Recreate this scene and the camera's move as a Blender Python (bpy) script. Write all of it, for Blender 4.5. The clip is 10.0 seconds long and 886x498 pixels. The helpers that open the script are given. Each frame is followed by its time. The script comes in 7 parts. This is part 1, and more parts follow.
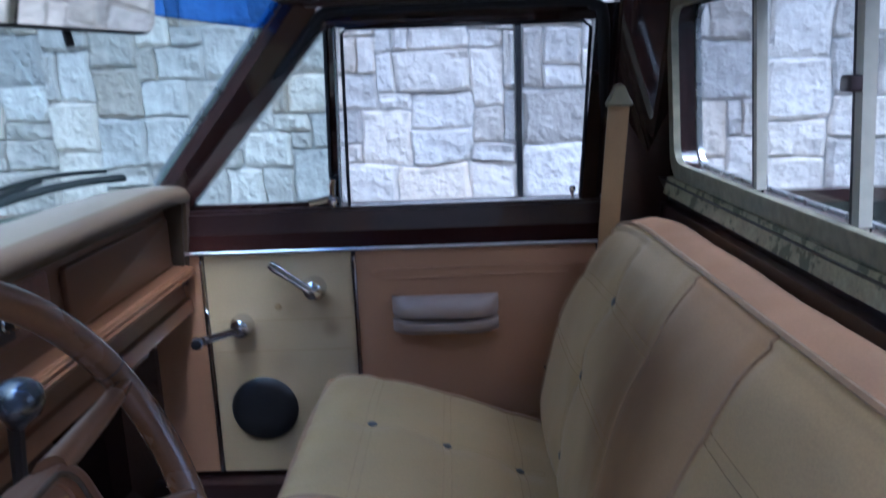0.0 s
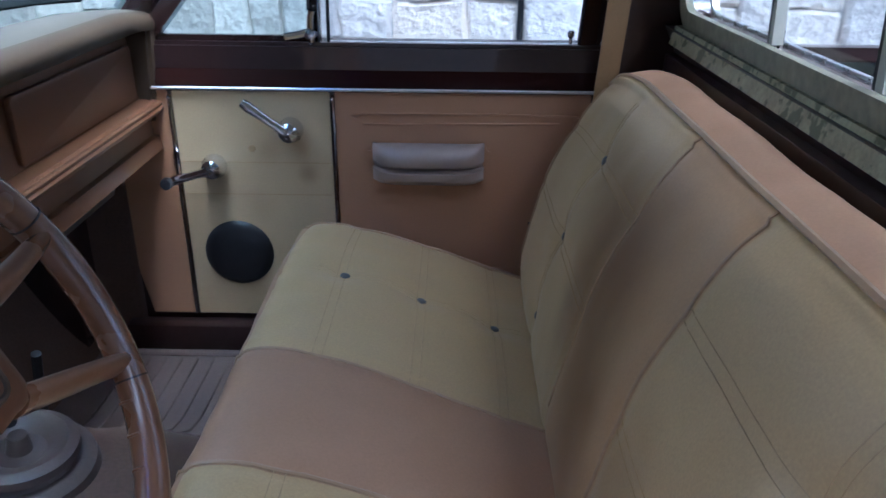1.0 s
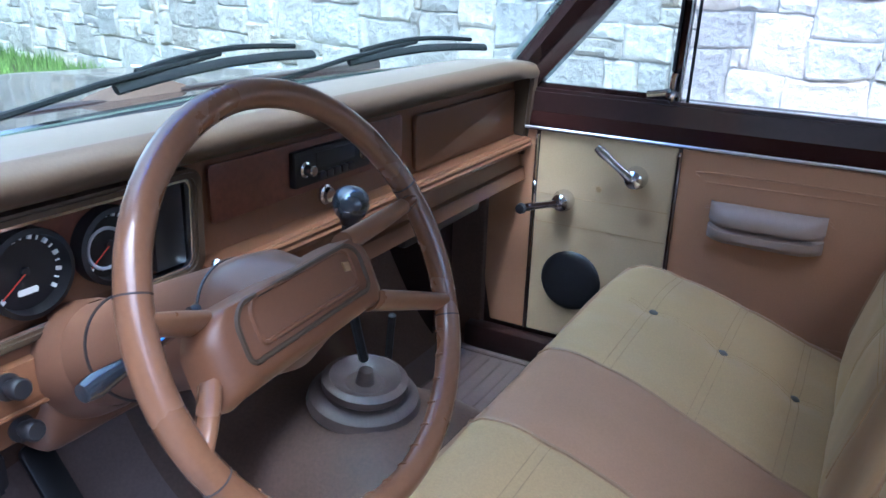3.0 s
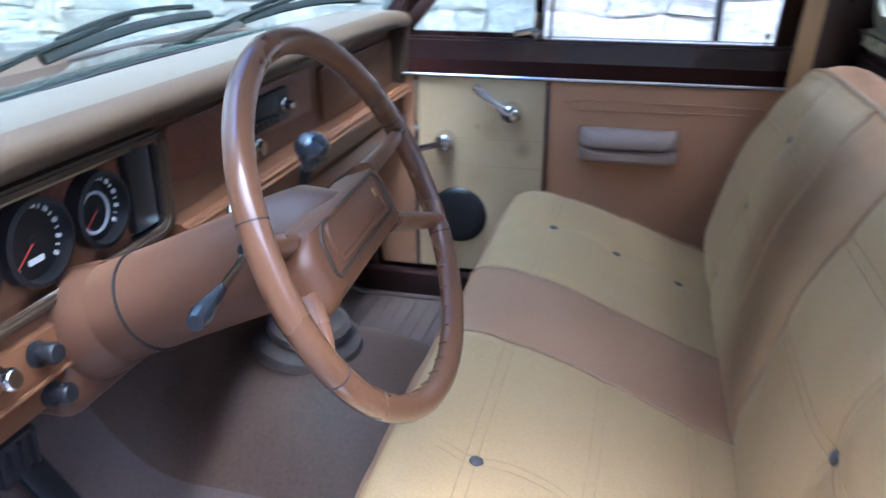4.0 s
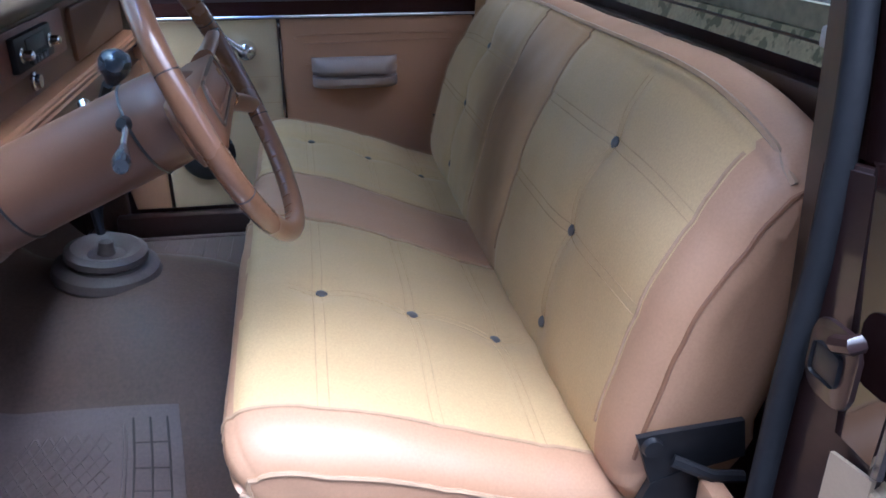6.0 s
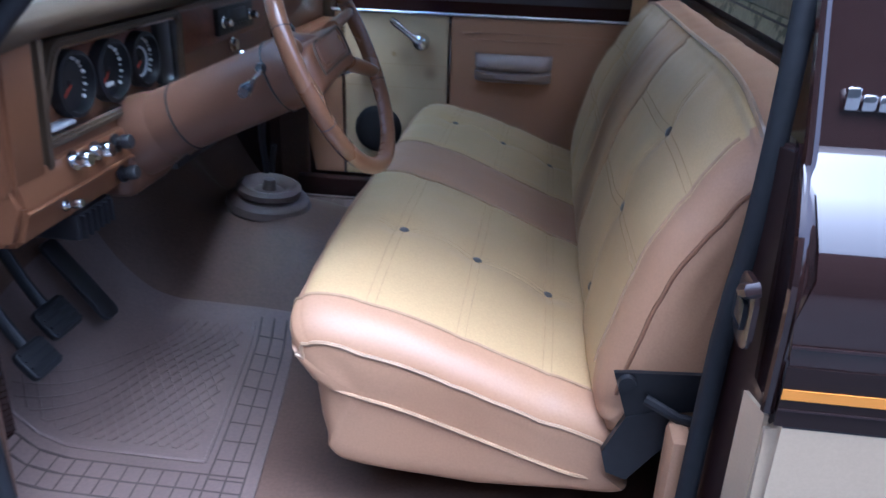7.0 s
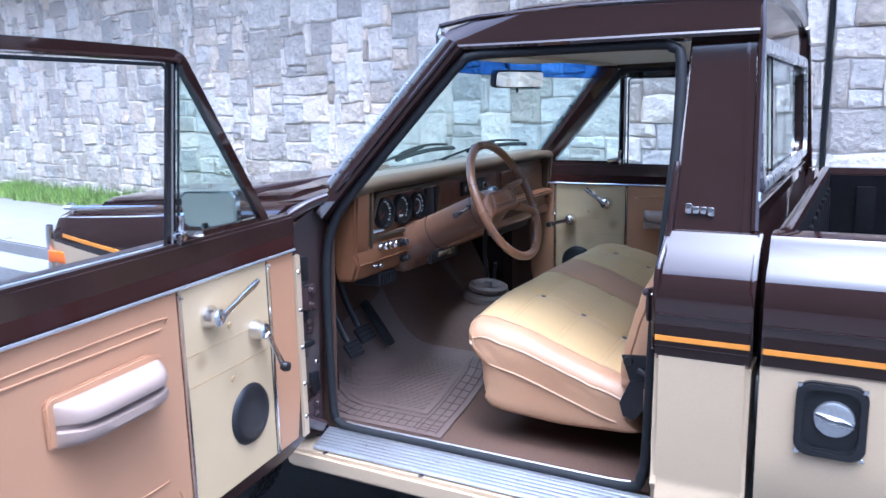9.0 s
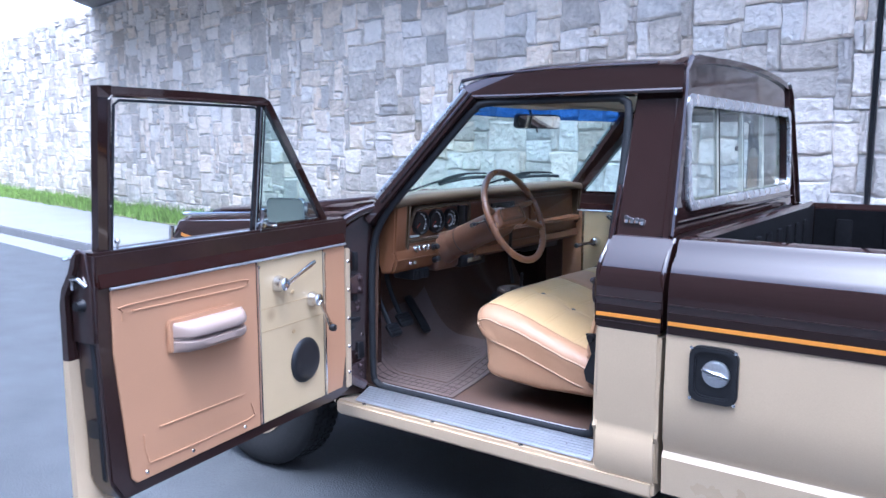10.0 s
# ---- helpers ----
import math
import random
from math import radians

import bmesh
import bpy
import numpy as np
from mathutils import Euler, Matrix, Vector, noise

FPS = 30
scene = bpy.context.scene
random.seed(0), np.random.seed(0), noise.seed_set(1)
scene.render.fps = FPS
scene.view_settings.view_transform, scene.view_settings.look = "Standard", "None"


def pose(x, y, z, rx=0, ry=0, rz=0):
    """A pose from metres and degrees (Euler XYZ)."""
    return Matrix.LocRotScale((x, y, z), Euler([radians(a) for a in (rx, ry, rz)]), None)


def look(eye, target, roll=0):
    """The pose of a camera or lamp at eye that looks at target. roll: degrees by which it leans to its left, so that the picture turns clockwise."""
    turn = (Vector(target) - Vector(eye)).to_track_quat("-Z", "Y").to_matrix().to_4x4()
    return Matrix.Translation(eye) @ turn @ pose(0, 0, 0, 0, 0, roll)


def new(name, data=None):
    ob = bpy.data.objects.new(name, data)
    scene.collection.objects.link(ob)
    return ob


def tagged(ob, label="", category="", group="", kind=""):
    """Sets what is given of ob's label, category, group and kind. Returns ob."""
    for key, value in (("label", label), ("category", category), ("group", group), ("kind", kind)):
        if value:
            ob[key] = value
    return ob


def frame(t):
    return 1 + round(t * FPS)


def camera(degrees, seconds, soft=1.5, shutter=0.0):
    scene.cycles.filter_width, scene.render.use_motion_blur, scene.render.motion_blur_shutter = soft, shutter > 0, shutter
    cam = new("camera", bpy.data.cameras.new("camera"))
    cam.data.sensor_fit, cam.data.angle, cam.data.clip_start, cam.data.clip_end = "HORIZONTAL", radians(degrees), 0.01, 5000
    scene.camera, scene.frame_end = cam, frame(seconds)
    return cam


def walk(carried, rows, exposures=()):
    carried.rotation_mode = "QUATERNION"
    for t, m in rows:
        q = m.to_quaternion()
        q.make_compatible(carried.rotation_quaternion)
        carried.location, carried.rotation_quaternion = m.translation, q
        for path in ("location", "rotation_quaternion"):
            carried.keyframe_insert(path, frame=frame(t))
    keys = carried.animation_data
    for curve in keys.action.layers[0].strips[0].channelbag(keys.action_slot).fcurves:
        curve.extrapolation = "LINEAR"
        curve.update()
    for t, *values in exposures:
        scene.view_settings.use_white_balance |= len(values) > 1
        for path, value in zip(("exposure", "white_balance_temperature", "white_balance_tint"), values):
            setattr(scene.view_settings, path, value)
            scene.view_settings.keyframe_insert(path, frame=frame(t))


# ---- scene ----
cam = camera(59.5, 10.0, soft=1.5, shutter=0.3)
PATH = [
    (0, (0.041, 0.023, 1.497), (0.011, 1.975, 1.062), -2.1),
    (0.5, (0.031, 0.084, 1.486), (0.098, 1.944, 0.753), -0.4),
    (1, (0.064, 0.106, 1.485), (0.048, 1.932, 0.67), 0.6),
    (1.5, (0.131, 0.08, 1.472), (-0.23, 1.857, 0.628), 0.6),
    (2, (0.16, 0.03, 1.479), (-0.475, 1.784, 0.759), 1.8),
    (2.5, (0.167, -0.003, 1.484), (-0.655, 1.696, 0.822), 2.5),
    (2.7, (0.168, -0.019, 1.482), (-0.727, 1.643, 0.824), 2.1),
    (3.8, (0.087, -0.175, 1.494), (-0.593, 1.539, 0.72), 1.3),
    (4, (0.025, -0.229, 1.477), (-0.422, 1.562, 0.708), -0.1),
    (4.5, (-0.106, -0.387, 1.487), (-0.03, 1.485, 0.788), -3.3),
    (5, (-0.135, -0.448, 1.493), (0.22, 1.426, 0.892), -0.6),
    (5.5, (-0.139, -0.49, 1.47), (0.249, 1.345, 0.776), 0.2),
    (5.7, (-0.137, -0.501, 1.448), (0.235, 1.291, 0.64), 0.3),
    (6.8, (0.038, -0.699, 1.405), (-0.035, 1.115, 0.566), 1.8),
    (7, (0.1, -0.776, 1.417), (-0.109, 1.046, 0.619), 2.1),
    (7.5, (0.198, -1.007, 1.451), (-0.291, 0.829, 0.826), -0.5),
    (7.9, (0.309, -1.227, 1.487), (-0.308, 0.595, 0.94), -2.0),
    (8, (0.329, -1.3, 1.491), (-0.295, 0.523, 0.955), -2.0),
    (8.5, (0.525, -1.558, 1.489), (-0.266, 0.234, 1.08), -1.0),
    (9, (0.784, -1.8, 1.511), (-0.164, -0.078, 1.141), -1.3),
    (9.5, (1.064, -2.057, 1.508), (0.019, -0.385, 1.175), -0.6),
    (10, (1.387, -2.257, 1.491), (0.222, -0.653, 1.222), 0.0),
]
EXPOSURE = [(0.0, 1.87, 4500, 12), (0.5, 1.85, 4480, 9), (1.0, 2.02, 4500, 9), (1.5, 2.28, 4520, 9), (2.5, 2.55, 4580, 9), (4.0, 2.7, 4580, 10), (5.0, 2.8, 4580, 10), (5.5, 2.52, 4560, 10), (7.0, 1.85, 4320, 10), (8.0, 2.12, 4500, 9), (9.0, 2.22, 4560, 9), (10.0, 2.08, 4560, 9)]
walk(cam, [(t, look(eye, target, roll)) for t, eye, target, roll in PATH], EXPOSURE)


# ---------------------------------------------------------------- light
world = bpy.data.worlds.new("sky")
scene.world = world
world.use_nodes = True
wn = world.node_tree
bg = wn.nodes["Background"]
sky = wn.nodes.new("ShaderNodeTexSky")
sky.sky_type = "NISHITA"
sky.sun_disc = False
sky.sun_elevation = radians(75)
sky.sun_rotation = radians(137)
sky.air_density, sky.dust_density, sky.ozone_density = 0.6, 9.0, 0.3
wn.links.new(sky.outputs[0], bg.inputs[0])
bg.inputs[1].default_value = 0.15

sun = new("sun", bpy.data.lights.new("sun", "SUN"))
sun.data.energy, sun.data.angle, sun.data.color = 0.23, radians(60), (1.0, 0.99, 0.97)
sun.matrix_world = look((2.7, -4.4, 4.6), (0, 0, 0))


# ---------------------------------------------------------------- materials
def material(name, colour, rough=0.5, metal=0.0, vary=0.12, scale=6.0, fine=60.0, bump=0.05, coat=0.0, depth=0.002, random_from="", rough_vary=0.08, spec=0.5, coat_ior=1.5, detail=3):
    """A surface with colour that varies at two scales, and fine relief."""
    m = bpy.data.materials.new(name)
    m.use_nodes = True
    t = m.node_tree
    b = t.nodes["Principled BSDF"]
    co = t.nodes.new("ShaderNodeTexCoord")
    big, small = t.nodes.new("ShaderNodeTexNoise"), t.nodes.new("ShaderNodeTexNoise")
    big.inputs["Scale"].default_value, big.inputs["Detail"].default_value = scale, 5
    small.inputs["Scale"].default_value, small.inputs["Detail"].default_value = fine, detail
    for n in (big, small):
        t.links.new(co.outputs["Object"], n.inputs["Vector"])
    add = t.nodes.new("ShaderNodeMath")
    add.operation = "ADD"
    t.links.new(big.outputs["Fac"], add.inputs[0])
    t.links.new(small.outputs["Fac"], add.inputs[1])
    fac = add
    if random_from:
        r = t.nodes.new("ShaderNodeObjectInfo" if random_from == "object" else "ShaderNodeNewGeometry")
        add2 = t.nodes.new("ShaderNodeMath")
        add2.operation = "MULTIPLY_ADD"
        add2.inputs[1].default_value, add2.inputs[2].default_value = 1.1, -0.55
        t.links.new(r.outputs["Random" if random_from == "object" else "Random Per Island"], add2.inputs[0])
        add3 = t.nodes.new("ShaderNodeMath")
        add3.operation = "ADD"
        t.links.new(add.outputs[0], add3.inputs[0])
        t.links.new(add2.outputs[0], add3.inputs[1])
        fac = add3
    rng = t.nodes.new("ShaderNodeMapRange")
    rng.inputs["From Min"].default_value, rng.inputs["From Max"].default_value = 0.6, 1.4
    rng.inputs["To Min"].default_value, rng.inputs["To Max"].default_value = 1 - vary, 1 + vary
    t.links.new(fac.outputs[0], rng.inputs["Value"])
    mul = t.nodes.new("ShaderNodeVectorMath")
    mul.operation = "SCALE"
    mul.inputs[0].default_value = colour
    t.links.new(rng.outputs[0], mul.inputs["Scale"])
    t.links.new(mul.outputs[0], b.inputs["Base Color"])
    rr = t.nodes.new("ShaderNodeMapRange")
    rr.inputs["To Min"].default_value, rr.inputs["To Max"].default_value = max(0.02, rough - rough_vary), min(1, rough + rough_vary)
    t.links.new(big.outputs["Fac"], rr.inputs["Value"])
    t.links.new(rr.outputs[0], b.inputs["Roughness"])
    b.inputs["Metallic"].default_value = metal
    b.inputs["Coat Weight"].default_value = coat
    b.inputs["Coat Roughness"].default_value = 0.05
    b.inputs["Coat IOR"].default_value = coat_ior
    b.inputs["Specular IOR Level"].default_value = spec
    if bump:
        bn = t.nodes.new("ShaderNodeBump")
        bn.inputs["Strength"].default_value, bn.inputs["Distance"].default_value = bump, depth
        t.links.new(small.outputs["Fac"], bn.inputs["Height"])
        t.links.new(bn.outputs[0], b.inputs["Normal"])
    return m


def stain_shade(m, spots, dark):
    """Worn, dirty or painted-in shade patches with a soft uneven edge: (x, y, z, radius, strength)."""
    t = m.node_tree
    b = t.nodes["Principled BSDF"]
    src = b.inputs["Base Color"].links[0].from_socket
    co = t.nodes.new("ShaderNodeTexCoord")
    warp = t.nodes.new("ShaderNodeTexNoise")
    warp.inputs["Scale"].default_value = 9
    t.links.new(co.outputs["Object"], warp.inputs["Vector"])
    for x, y, z, r, k in spots:
        d = t.nodes.new("ShaderNodeVectorMath")
        d.operation = "DISTANCE"
        d.inputs[1].default_value = (x, y, z)
        t.links.new(co.outputs["Object"], d.inputs[0])
        j = t.nodes.new("ShaderNodeMath")
        j.operation = "MULTIPLY_ADD"
        j.inputs[1].default_value = 0.5 * r
        t.links.new(warp.outputs["Fac"], j.inputs[0])
        t.links.new(d.outputs["Value"], j.inputs[2])
        mr = t.nodes.new("ShaderNodeMapRange")
        mr.interpolation_type = "SMOOTHSTEP"
        mr.inputs["From Min"].default_value, mr.inputs["From Max"].default_value = 0.3 * r, 1.4 * r
        mr.inputs["To Min"].default_value, mr.inputs["To Max"].default_value = k, 0
        t.links.new(j.outputs[0], mr.inputs["Value"])
        mix = t.nodes.new("ShaderNodeMix")
        mix.data_type = "RGBA"
        mix.inputs["B"].default_value = (*dark, 1)
        for s in mix.inputs:
            if s.type == "RGBA" and s.name == "B":
                s.default_value = (*dark, 1)
        t.links.new(mr.outputs[0], mix.inputs[0])
        t.links.new(src, [s for s in mix.inputs if s.type == "RGBA" and s.name == "A"][0])
        src = [s for s in mix.outputs if s.type == "RGBA"][0]
    t.links.new(src, b.inputs["Base Color"])
    return m


def glass(name, tint, ior=1.25):
    m = bpy.data.materials.new(name)
    m.use_nodes = True
    t = m.node_tree
    t.nodes.remove(t.nodes["Principled BSDF"])
    g = t.nodes.new("ShaderNodeBsdfGlass")
    g.inputs["Color"].default_value = (*tint, 1)
    g.inputs["Roughness"].default_value = 0.0
    g.inputs["IOR"].default_value = ior
    t.links.new(g.outputs[0], t.nodes["Material Output"].inputs[0])
    return m


BROWN = material("brown_paint", (0.021, 0.0098, 0.0086), 0.5, 0.0, 0.10, 3, 400, 0.0, coat=1.0, depth=0.0003, spec=0.0, coat_ior=1.75)
LEDGE = material("brown_ledge_paint", (0.022, 0.0085, 0.0072), 0.45, 0.0, 0.15, 3, 400, 0.02, coat=0.35, depth=0.0003, spec=0.0)
WIPER = material("wiper_black", (0.01, 0.011, 0.013), 0.7, vary=0.2, bump=0, spec=0.15)
JAMB = material("brown_jamb_paint", (0.020, 0.0088, 0.0080), 0.35, 0.0, 0.3, 9, 90, 0.06, coat=0.6)
TAN = material("tan_paint", (0.47, 0.365, 0.24), 0.3, 0.0, 0.06, 3, 300, 0.02, coat=0.7, depth=0.0003)
ORANGE = material("orange_stripe", (0.62, 0.25, 0.03), 0.35, vary=0.05, bump=0)
BLACKSTRIPE = material("black_stripe", (0.016, 0.009, 0.008), 0.35, vary=0.1, bump=0, spec=0.2, coat=0.25)
CHROME = material("chrome", (0.75, 0.75, 0.77), 0.12, 1.0, 0.08, 30, 200, 0.01)
ALU = material("ribbed_aluminium", (0.62, 0.63, 0.66), 0.38, 0.9, 0.12, 8, 120, 0.06)


def flaking(m, scale, level, dark):
    """Paint lost in sharp-edged patches."""
    t = m.node_tree
    b = t.nodes["Principled BSDF"]
    src = b.inputs["Base Color"].links[0].from_socket
    co = t.nodes.new("ShaderNodeTexCoord")
    n = t.nodes.new("ShaderNodeTexNoise")
    n.inputs["Scale"].default_value, n.inputs["Detail"].default_value = scale, 6
    t.links.new(co.outputs["Object"], n.inputs["Vector"])
    mr = t.nodes.new("ShaderNodeMapRange")
    mr.inputs["From Min"].default_value, mr.inputs["From Max"].default_value = level, level + 0.05
    t.links.new(n.outputs["Fac"], mr.inputs["Value"])
    mix_ = t.nodes.new("ShaderNodeMix")
    mix_.data_type = "RGBA"
    t.links.new(mr.outputs[0], mix_.inputs[0])
    t.links.new(src, [q for q in mix_.inputs if q.type == "RGBA" and q.name == "A"][0])
    [q for q in mix_.inputs if q.type == "RGBA" and q.name == "B"][0].default_value = (*dark, 1)
    t.links.new([q for q in mix_.outputs if q.type == "RGBA"][0], b.inputs["Base Color"])
    return m


OLDALU = flaking(material("flaking_cream_paint", (0.33, 0.30, 0.175), 0.6, 0.0, 0.3, 22, 160, 0.25), 38, 0.53, (0.12, 0.12, 0.06))
BARPAINT = material("pale_bar_paint", (0.40, 0.39, 0.32), 0.4, vary=0.12, scale=20, bump=0.05)
GRIMY = material("grimy_frame_paint", (0.20, 0.19, 0.125), 0.5, vary=0.4, scale=16, bump=0.1)
BEDBLACK = material("black_bed_liner", (0.007, 0.007, 0.008), 0.9, vary=0.3, scale=8, bump=0.2, spec=0.04)
BOOT = material("brown_rubber_boot", (0.060, 0.043, 0.037), 0.5, vary=0.2, scale=9, fine=180, bump=0.2)
FRAMEALU = material("bright_window_frame", (0.56, 0.57, 0.60), 0.28, 0.85, 0.08, 20, 120, 0.04)
RUBBER = material("grey_black_rubber", (0.016, 0.017, 0.020), 0.65, vary=0.2, scale=20, bump=0.1, spec=0.25)
BLACK = material("black_plastic", (0.012, 0.012, 0.014), 0.4, vary=0.2, bump=0.05)
DARKMETAL = material("black_steel", (0.015, 0.015, 0.017), 0.45, 0.3, 0.3, 20, bump=0.1)
HINGE = material("worn_hinge_paint", (0.050, 0.032, 0.034), 0.32, 0.2, 0.35, 25, 120, 0.15, coat=0.6)
TYRE = material("tyre_rubber", (0.02, 0.02, 0.021), 0.75, vary=0.25, scale=15, bump=0.2)
# the two middle spots mix brown staining with painted shade of the seat crevice
VINYL = stain_shade(material("tan_pink_vinyl", (0.385, 0.222, 0.122), 0.46, vary=0.10, scale=5, fine=260, bump=0.12, depth=0.0008),
              [(0.02, 0.2, 0.72, 0.16, 0.25), (0.25, 0.93, 0.98, 0.18, 0.55), (0.2, 0.92, 0.80, 0.10, 0.4)], (0.36, 0.17, 0.08))
CREAM = stain_shade(material("cream_vinyl", (0.485, 0.338, 0.160), 0.39, vary=0.13, scale=3, fine=300, bump=0.15, depth=0.0008),
              [(0.29, 1.11, 1.05, 0.16, 0.85), (0.25, 1.10, 0.93, 0.13, 0.7), (0.27, 0.76, 0.92, 0.12, 0.35), (0.30, 1.25, 1.10, 0.10, 0.3), (0.18, 0.9, 0.80, 0.10, 0.4)], (0.185, 0.095, 0.034))
BACKSTRIP = stain_shade(material("worn_middle_vinyl", (0.44, 0.270, 0.125), 0.42, vary=0.10, scale=5, fine=260, bump=0.12, depth=0.0008),
                  [(0.30, 1.02, 1.06, 0.15, 0.9), (0.25, 0.98, 0.94, 0.15, 0.9), (0.22, 0.92, 0.83, 0.12, 0.6)], (0.17, 0.085, 0.030))
PIPING = material("vinyl_piping", (0.36, 0.235, 0.135), 0.35, vary=0.15, bump=0)
EDGING = material("brown_edge_piping", (0.22, 0.11, 0.055), 0.45, vary=0.15, bump=0)
THREAD = material("tan_thread", (0.41, 0.285, 0.14), 0.7, vary=0.2, bump=0)
DASH = material("brown_dash_plastic", (0.130, 0.056, 0.024), 0.42, vary=0.10, scale=5, fine=300, bump=0.12, depth=0.0006)
COLUMN = material("brown_column_plastic", (0.102, 0.049, 0.028), 0.38, vary=0.08, scale=6, fine=300, bump=0.08, depth=0.0005)
BUTTON = material("grey_button", (0.085, 0.08, 0.08), 0.4, vary=0.2, bump=0)
KNOB = material("gear_knob_plastic", (0.022, 0.026, 0.033), 0.2, vary=0.1, bump=0, coat=0.8)
# paler than the lip: sheen of the sky put into the pad's colour
PADTOP = material("sky_sheen_tan_pad", (0.086, 0.074, 0.056), 0.45, vary=0.12, scale=4, fine=250, bump=0.2, coat=0.35, depth=0.0008)
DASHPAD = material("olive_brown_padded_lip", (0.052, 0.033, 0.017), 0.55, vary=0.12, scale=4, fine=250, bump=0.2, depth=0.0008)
WOOD = material("wood_grain_veneer", (0.13, 0.045, 0.026), 0.4, vary=0.35, scale=14, fine=90, bump=0.05)
WHEELRIM = material("caramel_hard_plastic", (0.165, 0.080, 0.039), 0.28, vary=0.10, scale=8, fine=200, bump=0.03, coat=0.4)
DOORPANEL = stain_shade(material("pink_tan_door_vinyl", (0.42, 0.228, 0.125), 0.42, vary=0.07, scale=5, fine=280, bump=0.12, depth=0.0006),
                  [(0.75, 0.0, 0.62, 0.12, 0.12)], (0.3, 0.16, 0.09))
DOORCREAM = stain_shade(material("cream_door_vinyl", (0.50, 0.38, 0.22), 0.45, vary=0.09, scale=6, fine=280, bump=0.1, depth=0.0006),
                  [(0.42, 0.0, 0.93, 0.03, 0.5), (0.33, 0.0, 0.98, 0.04, 0.25), (0.30, 0.0, 0.85, 0.05, 0.2)], (0.22, 0.14, 0.07))
ARMREST = material("pale_pink_armrest", (0.33, 0.25, 0.21), 0.40, vary=0.06, scale=10, fine=280, bump=0.08)
CARPET = material("brown_rubber_floor", (0.092, 0.056, 0.040), 0.5, vary=0.25, scale=7, fine=150, bump=0.25, depth=0.002, spec=0.25)
MAT = material("mauve_brown_rubber_mat", (0.118, 0.082, 0.070), 0.6, vary=0.2, scale=9, fine=180, bump=0.2)
# darker tone for mat grooves and rim joints
GROOVE = material("dark_groove", (0.045, 0.03, 0.026), 0.8, vary=0.2, bump=0)
LINING = material("cream_roof_lining", (0.42, 0.37, 0.27), 0.8, vary=0.08, scale=5, fine=200, bump=0.2)
STRAP = material("tan_webbing", (0.28, 0.172, 0.074), 0.65, vary=0.15, scale=20, fine=500, bump=0.3)
GUIDE = material("olive_cream_plastic", (0.20, 0.175, 0.10), 0.45, vary=0.1, bump=0.05)
DIAL = material("black_dial", (0.006, 0.006, 0.007), 0.5, vary=0.1, bump=0)
WHITE = material("white_marking", (0.75, 0.75, 0.72), 0.5, vary=0.05, bump=0)
RED = material("red_needle", (0.6, 0.05, 0.02), 0.5, vary=0.05, bump=0)
AMBER = material("amber_lens", (0.75, 0.16, 0.02), 0.2, vary=0.1, bump=0)
PALEGREY = material("pale_grey_enamel", (0.45, 0.47, 0.50), 0.3, vary=0.1, bump=0)
MIRROR = material("mirror_glass", (0.83, 0.79, 0.70), 0.03, 1.0, 0.02, bump=0, rough_vary=0.01)
CLEAR = glass("window_glass", (0.94, 0.98, 0.98))
SCREEN = glass("windshield_glass", (0.86, 0.95, 0.925), 1.1)
BAND = glass("blue_shade_band", (0.30, 0.50, 0.86))


def hues(m, kind, stops):
    """Each piece takes its own tint."""
    t = m.node_tree
    b = t.nodes["Principled BSDF"]
    src = b.inputs["Base Color"].links[0].from_socket
    r = t.nodes.new("ShaderNodeObjectInfo" if kind == "object" else "ShaderNodeNewGeometry")
    k = t.nodes.new("ShaderNodeMath")
    k.operation = "MULTIPLY"
    k.inputs[1].default_value = 7.31
    f = t.nodes.new("ShaderNodeMath")
    f.operation = "FRACT"
    t.links.new(r.outputs["Random" if kind == "object" else "Random Per Island"], k.inputs[0])
    t.links.new(k.outputs[0], f.inputs[0])
    ramp = t.nodes.new("ShaderNodeValToRGB")
    while len(ramp.color_ramp.elements) < len(stops):
        ramp.color_ramp.elements.new(0.5)
    for e, (p, c) in zip(ramp.color_ramp.elements, stops):
        e.position, e.color = p, (*c, 1)
    t.links.new(f.outputs[0], ramp.inputs[0])
    mul = t.nodes.new("ShaderNodeVectorMath")
    mul.operation = "MULTIPLY"
    t.links.new(src, mul.inputs[0])
    t.links.new(ramp.outputs[0], mul.inputs[1])
    t.links.new(mul.outputs[0], b.inputs["Base Color"])
    return m


TINTS = [(0.0, (0.93, 0.96, 1.0)), (0.4, (1.0, 1.0, 1.0)), (0.85, (1.0, 0.98, 0.95)), (1.0, (1.0, 0.93, 0.84))]
STONE = material("granite_stone", (0.765, 0.695, 0.615), 0.85, vary=0.26, scale=5.0, fine=15, bump=1.0, depth=0.045, detail=8, random_from="object")
STONES = material("granite_stone_mass", (0.765, 0.695, 0.615), 0.85, vary=0.26, scale=5.0, fine=15, bump=1.0, depth=0.045, detail=8, random_from="island")
hues(STONE, "object", TINTS)
hues(STONES, "island", TINTS)
MORTAR = material("grey_mortar", (0.62, 0.60, 0.57), 0.95, vary=0.2, scale=4, fine=60, bump=0.4, depth=0.01)
ASPHALT = material("asphalt", (0.068, 0.071, 0.076), 0.8, vary=0.42, scale=2.6, fine=110, bump=1.0, depth=0.006)
CONCRETE = material("pale_concrete", (0.21, 0.21, 0.215), 0.85, vary=0.12, scale=1.5, fine=50, bump=0.2, depth=0.004)
DARKWALL = material("beige_grey_wall", (0.15, 0.145, 0.125), 0.95, vary=0.3, scale=1, fine=20, bump=0.3)
